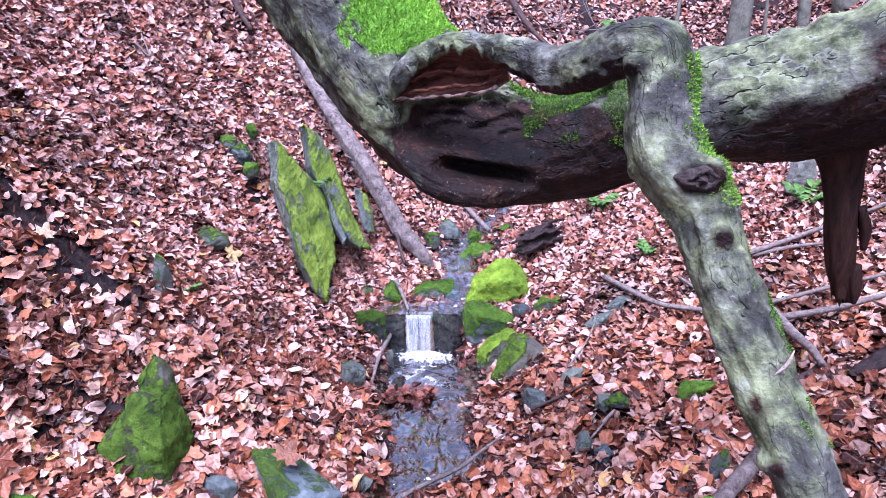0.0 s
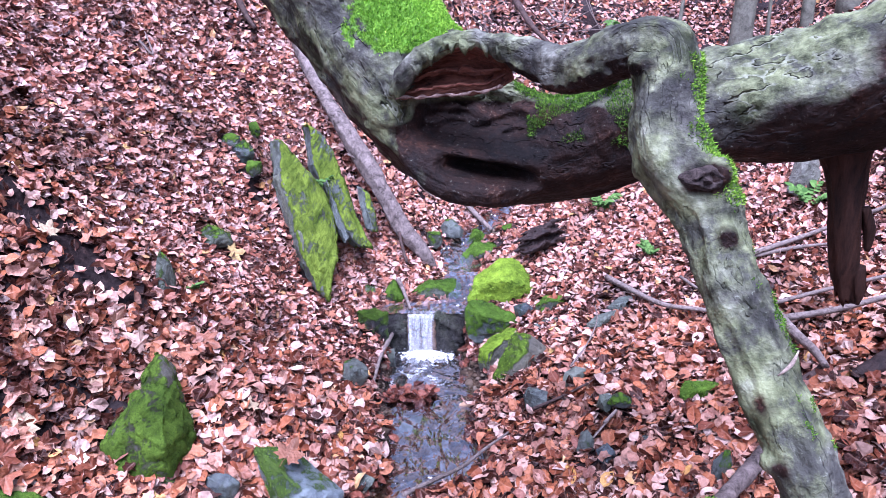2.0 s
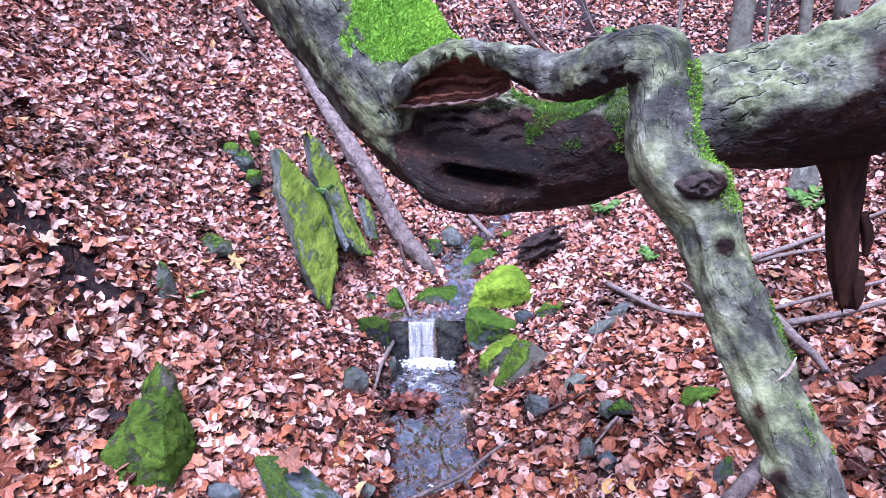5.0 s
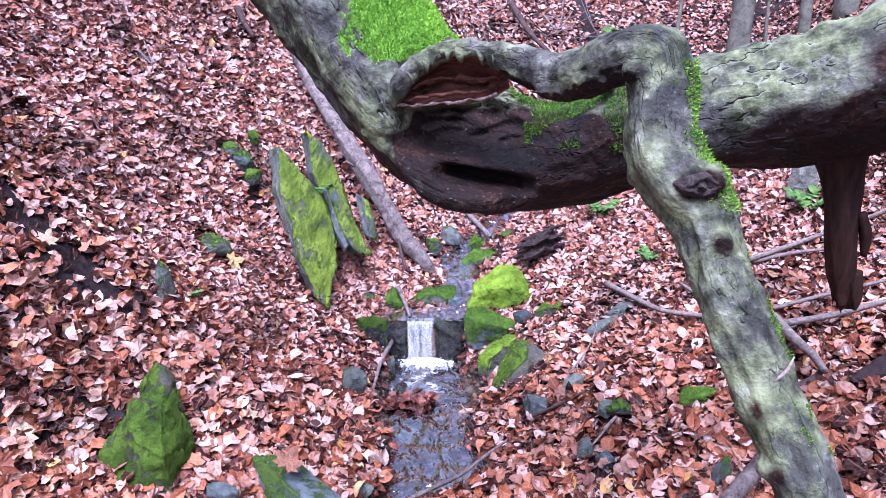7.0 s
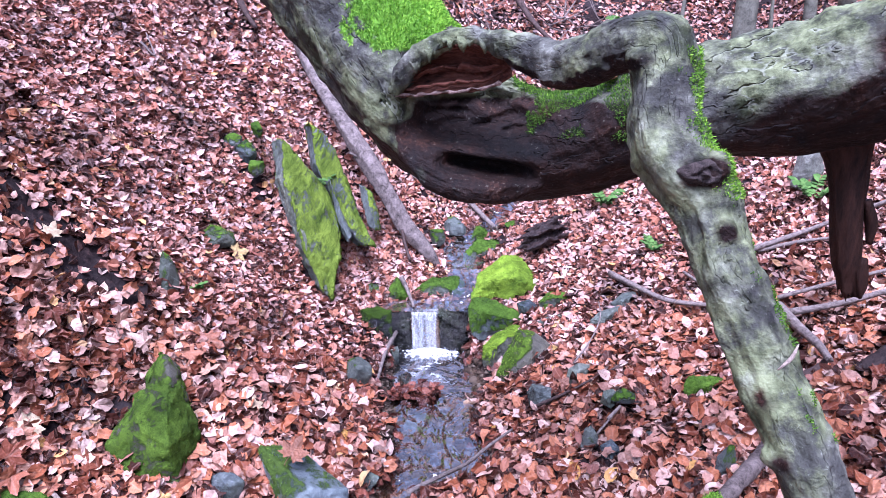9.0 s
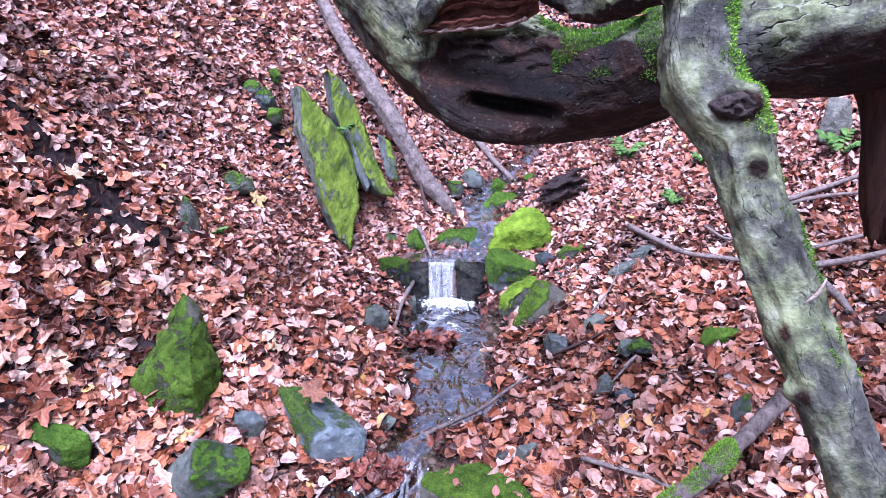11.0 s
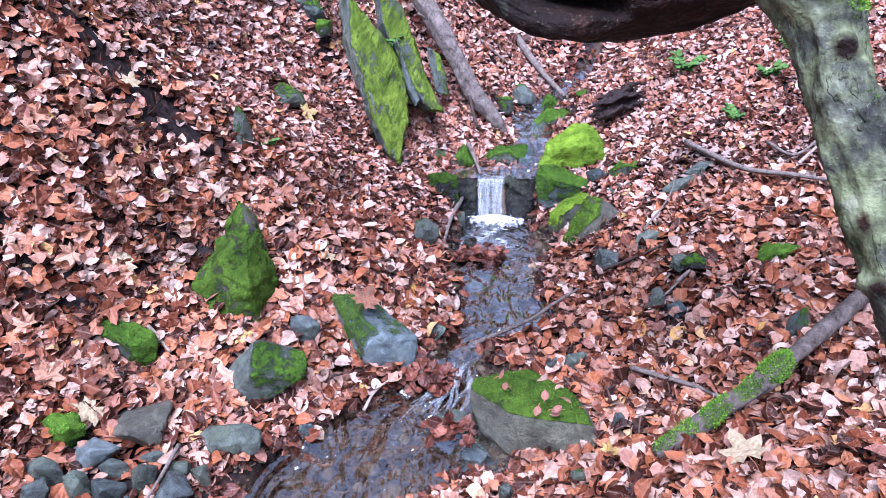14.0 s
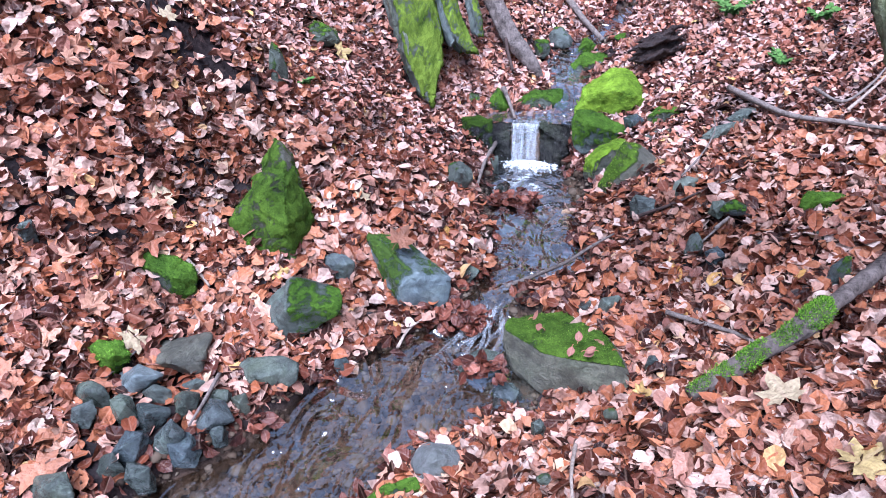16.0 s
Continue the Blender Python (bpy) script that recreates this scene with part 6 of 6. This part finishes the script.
stick("branch", "bare grey branch on the slope", [(1.380, 2.524, 0.557), (1.536, 2.439, 0.633), (1.686, 2.392, 0.706), (1.856, 2.394, 0.744)], 0.0132)
stick("branch", "thick weathered branch end on the leaves", [(1.358, 2.578, 0.565), (1.357, 2.407, 0.551), (1.337, 2.224, 0.558), (1.308, 2.096, 0.561)], 0.0213)
stick("branch", "short dark branch on the leaves", [(1.168, 2.081, 0.471), (1.279, 2.117, 0.507), (1.346, 2.167, 0.525)], 0.0178)
stick("twig", "curved grey twig beside the pool", [(-0.272, 3.383, 0.107), (-0.309, 3.045, 0.128), (-0.327, 2.880, 0.089), (-0.334, 2.763, 0.087)], 0.0112)
stick("twig", "short grey twig at the waterfall", [(-0.263, 3.588, 0.339), (-0.224, 3.548, 0.269), (-0.186, 3.429, 0.221)], 0.0126)
stick("twig", "pale peeled twig on the leaves", [(-1.303, 1.798, 0.303), (-1.222, 1.779, 0.234), (-1.154, 1.742, 0.177)], 0.0078)
stick("twig", "thin twig over the stone heap", [(-1.274, 1.446, 0.114), (-1.288, 1.386, 0.109), (-1.305, 1.329, 0.105)], 0.0035)
stick("twig", "wet twig over the stone heap", [(-0.993, 1.420, 0.075), (-0.986, 1.303, 0.077), (-0.993, 1.215, 0.064)], 0.0067)
stick("twig", "pale broken twig at the water's edge", [(-0.504, 1.748, -0.036), (-0.477, 1.815, -0.006), (-0.426, 1.880, 0.006)], 0.006)
stick("twig", "pale twig on the leaves", [(0.087, 1.263, 0.099), (0.062, 1.073, 0.193), (0.061, 0.975, 0.204)], 0.0055)
stick("root", "thin hanging root by the leaning log", [(-0.247, 4.014, 0.569), (-0.269, 3.921, 0.537), (-0.258, 3.840, 0.482), (-0.218, 3.708, 0.398)], 0.0135)
stick("branch", "weathered branch leaning by the upper stream", [(-0.006, 4.745, 0.727), (0.153, 4.550, 0.554), (0.309, 4.316, 0.433)], 0.0267)
stick("branch", "dark rotten branch on bare soil", [(-1.469, 2.450, 0.795), (-1.377, 2.480, 0.712), (-1.275, 2.523, 0.632)], 0.0155)
stick("branch", "dark bare branch on the far slope", [(0.686, 7.526, 2.134), (0.837, 6.943, 1.808), (1.001, 6.758, 1.622)], 0.0339)
stick("twig", "thin bare twig on the slope", [(1.151, 3.103, 0.531), (1.210, 2.925, 0.527), (1.349, 3.031, 0.572), (1.425, 3.106, 0.627)], 0.0074)
stick("twig", "pale twig on the slope", [(1.192, 2.811, 0.528), (1.309, 2.946, 0.560), (1.407, 3.045, 0.607)], 0.0071)
stick("twig", "thin dry stem among the stones", [(0.539, 2.604, 0.291), (0.632, 2.722, 0.342), (0.702, 2.861, 0.392), (0.724, 3.000, 0.420)], 0.0038)
stick("twig", "short twig on bare soil", [(0.591, 2.182, 0.276), (0.652, 2.250, 0.290), (0.532, 2.108, 0.255)], 0.0061)
stick("twig", "thin twig on the far bank", [(-0.240, 4.467, 0.755), (-0.145, 4.472, 0.677), (-0.080, 4.450, 0.624)], 0.0076)
stick("twig", "thin bare twig on the far slope", [(1.010, 7.244, 1.981), (1.127, 7.034, 1.838), (1.321, 7.387, 2.017)], 0.0115)
stick("twig", "thin twig on the leaves", [(-0.878, 1.990, 0.198), (-0.840, 2.086, 0.220), (-0.813, 2.190, 0.227)], 0.0043)
stick("twig", "thin twig on the leaves", [(-0.881, 2.225, 0.266), (-0.823, 2.167, 0.231), (-0.774, 2.094, 0.184)], 0.0041)
stick("twig", "thin side twig of the leaning log", [(-0.589, 4.033, 0.974), (-0.463, 4.102, 0.894), (-0.396, 4.212, 0.900)], 0.0070)
stick("twig", "thin twig on the steep bank", [(-1.583, 3.617, 1.617), (-1.519, 3.618, 1.547), (-1.601, 3.739, 1.661)], 0.0059)
stick("root", "dark root on the steep bank", [(-1.321, 4.523, 1.880), (-1.262, 4.474, 1.777), (-1.204, 4.438, 1.702)], 0.0214)


# ---- trees on the far slope ----
def forest_tree(label, x, y, r, height, seed, leanx=0.0):
    tr = np.random.default_rng(seed)
    z = float(land(np.array([x]), np.array([y]))[0])
    tree = tagged(new("tree"), label, "tree", "trees on the slope")
    tree.location = (x, y, z)
    bpy.context.view_layer.update()
    s = np.linspace(0, 1, 8)
    pts = np.column_stack([x + leanx * s * height + 0.05 * np.sin(5 * s + seed), y + 0.04 * np.sin(4 * s), z - 0.1 + s * height, r * (1.25 - 0.25 * np.minimum(s * 8, 1)) * (1 - 0.7 * s)])
    v, f = tube(pts, 6, 16, 0.05, 4, seed)
    raw("trunk", v, f, FAR_BARK, tree)
    for q in range(9):
        h = tr.uniform(0.45, 0.95)
        c = np.array([np.interp(h, s, pts[:, k]) for k in range(3)])
        a = tr.uniform(0, 2 * np.pi)
        reach = tr.uniform(0.12, 0.25) * height * (1.2 - h)
        end = c + np.array([np.cos(a) * reach, np.sin(a) * reach, reach * 0.9])
        mid = (c + end) / 2 + np.array([0, 0, -0.08 * reach])
        v, f = tube([(*c, r * 0.35 * (1.1 - h)), (*mid, r * 0.2), (*end, r * 0.06)], 4, 7, 0.1, 3, seed + q)
        raw("limb", v, f, FAR_BARK, tree)


forest_tree("straight grey beech trunk on the far slope", 3.0, 7.28, 0.1, 9, 1, 0.01)
forest_tree("slim grey trunk on the far slope", 3.72, 7.4, 0.055, 7, 2)
forest_tree("grey beech trunk on the far slope", 4.05, 7.2, 0.1, 8, 3, 0.02)
forest_tree("thin dark sapling on the far slope", 3.456, 7.48, 0.02, 3, 4)
forest_tree("thin forked sapling on the far slope", 2.54, 7.6, 0.022, 3, 5, 0.03)

# ---- brush on the far slope ----
for q in range(16):
    x, y, a, l = rng.uniform(-1.6, 4.5), rng.uniform(5.2, 8.5), rng.uniform(0, 6.28), rng.uniform(0.25, 0.8)
    px, py = np.array([x, x + math.cos(a) * l * 0.5, x + math.cos(a) * l]), np.array([y, y + math.sin(a) * l * 0.4, y + math.sin(a) * l])
    pz = land(px, py) + np.array([0.02, 0.06, rng.uniform(0.04, 0.3)])
    stick("twig", "dark bare twig on the far slope", list(zip(px, py, pz)), rng.uniform(0.004, 0.013))

for q in range(46):
    x, y, a, l = rng.uniform(0.1, 1.9), rng.uniform(5.8, 7.8), rng.uniform(0, 6.28), rng.uniform(0.2, 0.6)
    px, py = np.array([x, x + math.cos(a) * l * 0.5, x + math.cos(a) * l]), np.array([y, y + math.sin(a) * l * 0.4, y + math.sin(a) * l])
    pz = land(px, py) + np.array([0.02, rng.uniform(0.05, 0.16), rng.uniform(0.08, 0.38)])
    stick("twig", "thin bare twig of the brush on the far slope", list(zip(px, py, pz)), rng.uniform(0.003, 0.008))

# ---- leaf litter ----
BT, MT = beech_shape(), maple_shape()
PT = plain_shape()
litter("leaf_litter", "damp leaves beneath, darkened to stand for shaded gaps", 28000, -2.5, 2.4, 0.5, 3.6, PT, UNDER, 0.058, 0.25, 0.25, thin=1.1, lift=(0.0, 0.006))
litter("leaf_litter", "russet and pinkish dead beech leaves covering the ground", 36000, -2.5, 2.4, 0.5, 2.9, BT, BEECH, 0.048, 0.3, 0.4, lift=(0.004, 0.032))
for q in range(4):
    litter("leaf_litter", "broken and crumpled brown leaves among the others", 4000, -2.5, 2.4, 0.5, 2.8, torn_shape(q), BEECH, 0.05, 0.32, 0.42, lift=(0.004, 0.034))
litter("leaf_litter", "russet and pinkish dead beech leaves on the banks", 64000, -2.6, 2.6, 2.7, 4.8, PT, GLARE_BEECH, 0.039, 0.28, 0.45, lift=(0.0, 0.022))
litter("leaf_litter", "russet dead leaves thick on the steep bank", 80000, -4.2, -0.7, 2.5, 6.2, PT, GLARE_BEECH, 0.043, 0.28, 0.4, thin=1.0, lift=(0.004, 0.03))
litter("leaf_litter", "brown dead beech leaves on the far slopes", 95000, -6.0, 6.5, 4.6, 10.5, PT, GLARE_BEECH, 0.056, 0.25, 0.45, thin=0.5)
litter("leaf_litter", "brown dead leaves on the upper banks", 30000, -6.0, -2.4, 0.5, 4.8, PT, GLARE_BEECH, 0.055, 0.25, 0.35)
litter("leaf_litter", "brown dead leaves on the upper bank", 22000, 2.4, 6.0, 0.5, 4.8, PT, GLARE_BEECH, 0.055, 0.25, 0.35)
litter("leaf_litter", "brown dead leaves lying about the way in", 40000, -5.0, 5.0, -3.5, 0.55, PT, BEECH, 0.055, 0.25, 0.35)
litter("leaf_litter", "dead leaves lodged above the little fall", 6000, -0.8, 0.06, 3.4, 4.05, PT, GLARE_BEECH, 0.042, 0.28, 0.5, lift=(0.0, 0.03))
litter("maple_litter", "brown maple leaves among the beech leaves", 1500, -2.6, 2.6, 0.5, 4.8, MT, MAPLE, 0.058, 0.25, 0.4)
litter("maple_litter", "large tan and brown maple leaves on the near bank", 420, -2.3, -0.85, 0.8, 2.5, MT, MAPLE, 0.075, 0.22, 0.35, lift=(0.012, 0.04))
litter("wet_litter", "dark wet leaves about the stone heap", 320, -1.6, -0.8, 0.85, 1.55, BT, WET, 0.06, 0.3, 0.4)
litter("wet_litter", "dark wet leaves along the water's edge", 9000, -1.6, 0.6, 0.4, 5.0, BT, WET, 0.047, 0.25, 0.4, True)


def leaf_heap(label, x, y, z, rx, ry, h, count, mat):
    """A clot of leaves that the brook has washed together."""
    a, d = rng.uniform(0, 2 * np.pi, count), np.sqrt(rng.random(count))
    px, py = x + rx * d * np.cos(a), y + ry * d * np.sin(a)
    pz = z + h * (1 - d ** 2) * rng.uniform(0.3, 1, count)
    v, f, uv = lay(np.column_stack([px, py, pz]), np.tile([0.0, -0.2, 1.0], (count, 1)), rng.uniform(0, 6.28, count), 0.043 * np.exp(rng.normal(0, 0.25, count)), *BT,
                   np.abs(rng.normal(0.5, 0.2, count)), rng.normal(0.15, 0.25, count), rng.normal(0.2, 0.5, count), rng.uniform(0, 0.01, count))
    return tagged(raw("leaf_heap", v, f, mat, uv=uv), label, "leaf heap", "", "stuff")


leaf_heap("wet red-brown leaves dammed up in the rapids", -0.33, 1.93, -0.03, 0.13, 0.06, 0.06, 260, WET)
leaf_heap("wet leaves caught on a stone in the brook", -0.16, 2.83, 0.02, 0.13, 0.045, 0.03, 170, WET)
leaf_heap("leaves on a stone in the rapids", -0.19, 1.63, 0.0, 0.075, 0.04, 0.02, 45, WET)
leaf_heap("wet leaves at the water's edge", -0.9, 1.33, -0.03, 0.09, 0.05, 0.03, 60, WET)
leaf_heap("wet leaves in the shallow water", -0.48, 1.05, -0.05, 0.1, 0.06, 0.03, 70, WET)
leaf_heap("wet leaves beside the brook", 0.0, 2.13, -0.01, 0.12, 0.04, 0.02, 60, WET)


def pebbles(count):
    """Brown and grey gravel on the bed of the brook."""
    ball, bf = sphere_dirs(1)
    y = rng.uniform(0.5, 4.6, count)
    x = rng.uniform(np.interp(y, STREAM_Y, STREAM_L) - 0.05, np.interp(y, STREAM_Y, STREAM_R) + 0.05)
    s = np.exp(rng.normal(np.log(0.0075), 0.5, count))
    v = ball[None] * (1 + rng.normal(0, 0.12, (count, len(ball), 1))) * s[:, None, None] * np.stack([rng.uniform(0.8, 1.4, count), rng.uniform(0.8, 1.4, count), rng.uniform(0.4, 0.8, count)], 1)[:, None]
    v += np.column_stack([x, y, land(x, y) + 0.003])[:, None]
    f = (np.arange(count) * len(ball))[:, None, None] + bf[None]
    return tagged(raw("gravel", v.reshape(-1, 3), f.reshape(-1, 3), GRAVEL), "brown and grey gravel on the brook bed", "gravel", "", "stuff")


GRAVEL = moss_material("gravel_stone", (0.2, (0.014, 0.01, 0.008)), (0.4, (0.06, 0.038, 0.024)), (0.6, (0.1, 0.072, 0.05)), (0.85, (0.2, 0.16, 0.12)))
pebbles(9000)


def single_leaf(label, x, y, z, size, heading, mat, shape):
    """One large leaf with its stalk, lying loose."""
    nn = slope_normal(np.array([x]), np.array([y]))
    v, f, uv = lay(np.array([[x, y, z]]), nn, np.array([radians(heading)]), np.array([size]), *shape, np.array([0.08]), np.array([0.08]), np.array([0.25]), np.array([0.03]))
    leaf = tagged(raw("maple_leaf", v, f, mat, uv=uv), label, "leaf", "large loose leaves")
    d = Vector((math.cos(radians(heading)), math.sin(radians(heading)), 0))
    a = Vector(v[1])
    sv, sf = tube([(*a, 0.0014), (*(a - d * size * 0.3 + Vector((0, 0, 0.006))), 0.0012), (*(a - d * size * 0.55), 0.001)], 4, 5, 0.05, 3, 2)
    raw("stalk", sv, sf, MAPLE, leaf)


for x, y, size, heading, mat, words in ((-1.326, 1.922, 0.13, 200, PALE, "pale cream maple leaf on the leaf litter"),
                                        (-1.299, 1.514, 0.12, 250, PALE, "pale cream maple leaf beside a mossy rock"),
                                        (-1.066, 3.095, 0.12, 40, YELLOW, "yellow maple leaf on the steep bank"),
                                        (-1.091, 1.757, 0.11, 60, MAPLE, "tan maple leaf beside a mossy rock"),
                                        (0.565, 1.207, 0.13, 100, PALE, "large pale maple leaf on the leaf litter"),
                                        (0.616, 1.010, 0.13, 20, YELLOW, "large yellowish maple leaf on the leaf litter"),
                                        (-1.490, 2.380, 0.09, 120, PALE, "pale yellow leaf on the bare bank"),
                                        (-1.352, 1.034, 0.16, 330, MAPLE, "large tan maple leaf by the wet stones"),
                                        (-1.496, 1.247, 0.15, 250, MAPLE, "large pinkish maple leaf on the leaf litter"),
                                        (-0.742, 2.257, 0.08, 120, PALE, "small pale leaf on the bank"),
                                        (-1.038, 2.357, 0.1, 20, MAPLE, "tan maple leaf behind a mossy boulder")):
    single_leaf(words, x, y, float(land(np.array([x]), np.array([y]))[0]) + 0.012, size * 0.82, heading, mat, MT)
for x, y, z, heading in ((-0.02, 1.72, 0.13, 30), (0.01, 1.69, 0.125, 140), (0.09, 1.62, 0.115, 250), (0.13, 1.6, 0.112, 20), (0.11, 1.64, 0.12, 80), (0.16, 1.61, 0.11, 200)):
    single_leaf("small dead beech leaf on the square block", x, y, z, 0.037, heading, BEECH, BT)
single_leaf("pinkish leaf caught on the mossy ledge of the trunk", 0.364, 1.56, 1.49, 0.05, 30, MAPLE, BT)
single_leaf("small yellow leaf caught on the bark of the trunk", -0.147, 1.6, 1.3, 0.03, 100, YELLOW, BT)
single_leaf("tan maple leaf lying on a boulder", -0.55, 1.98, 0.215, 0.1, 80, MAPLE, MT)


def plant(name, label, x, y, n, size, seed, lift=0.0):
    """A small green plant: arching stems with leaves in pairs."""
    pr = np.random.default_rng(seed)
    z = float(land(np.array([x]), np.array([y]))[0]) + lift
    top = tagged(new(name), label, "plant", "green plants")
    top.location = (x, y, z)
    bpy.context.view_layer.update()
    for _ in range(n):
        a = pr.uniform(0, 6.28)
        reach = size * pr.uniform(0.6, 1.1)
        tip = np.array([np.cos(a) * reach * 0.7, np.sin(a) * reach * 0.7, reach * 0.7])
        base = np.array([x, y, z])
        path = [(*base, 0.0015), (*(base + tip * 0.5 + np.array([0, 0, reach * 0.15])), 0.0012), (*(base + tip), 0.0006)]
        v, f = tube(path, 4, 5, 0.05, 3, seed)
        raw("stem", v, f, GREEN_LEAF, top)
        s = spline(path, 4)[2:, :3]
        k = len(s)
        pts, heads = np.repeat(s, 2, 0), np.tile([a + 1.1, a - 1.1], k)
        v, f, uv = lay(pts, np.tile([0, -0.3, 1.0], (2 * k, 1)), heads, np.full(2 * k, size * 0.3), *BT, np.full(2 * k, 0.2), np.full(2 * k, 0.1), np.full(2 * k, -0.3), np.zeros(2 * k))
        raw("leaves", v, f, GREEN_LEAF, top, uv=uv)


plant("bramble", "green bramble shoots on the slope", 1.9, 3.42, 4, 0.15, 1)
plant("bramble", "small green bramble on the leaves", 1.1, 3.46, 5, 0.1, 2)
plant("bramble", "small green bramble by the far bank", 1.34, 3.74, 5, 0.12, 3)
plant("fern", "small green fern by a stone", -1.1, 2.74, 5, 0.08, 4)
plant("fern", "green fern hanging on the rock plates", -0.72, 3.72, 5, 0.1, 5, 0.3)
plant("bramble", "pale green shoots on the far slope", 1.84, 7.3, 5, 0.3, 6)
plant("bramble", "green shoots beside the dead log", 0.95, 4.0, 5, 0.14, 7)
plant("bramble", "green shoots on the slope", 1.5, 3.9, 5, 0.12, 8)
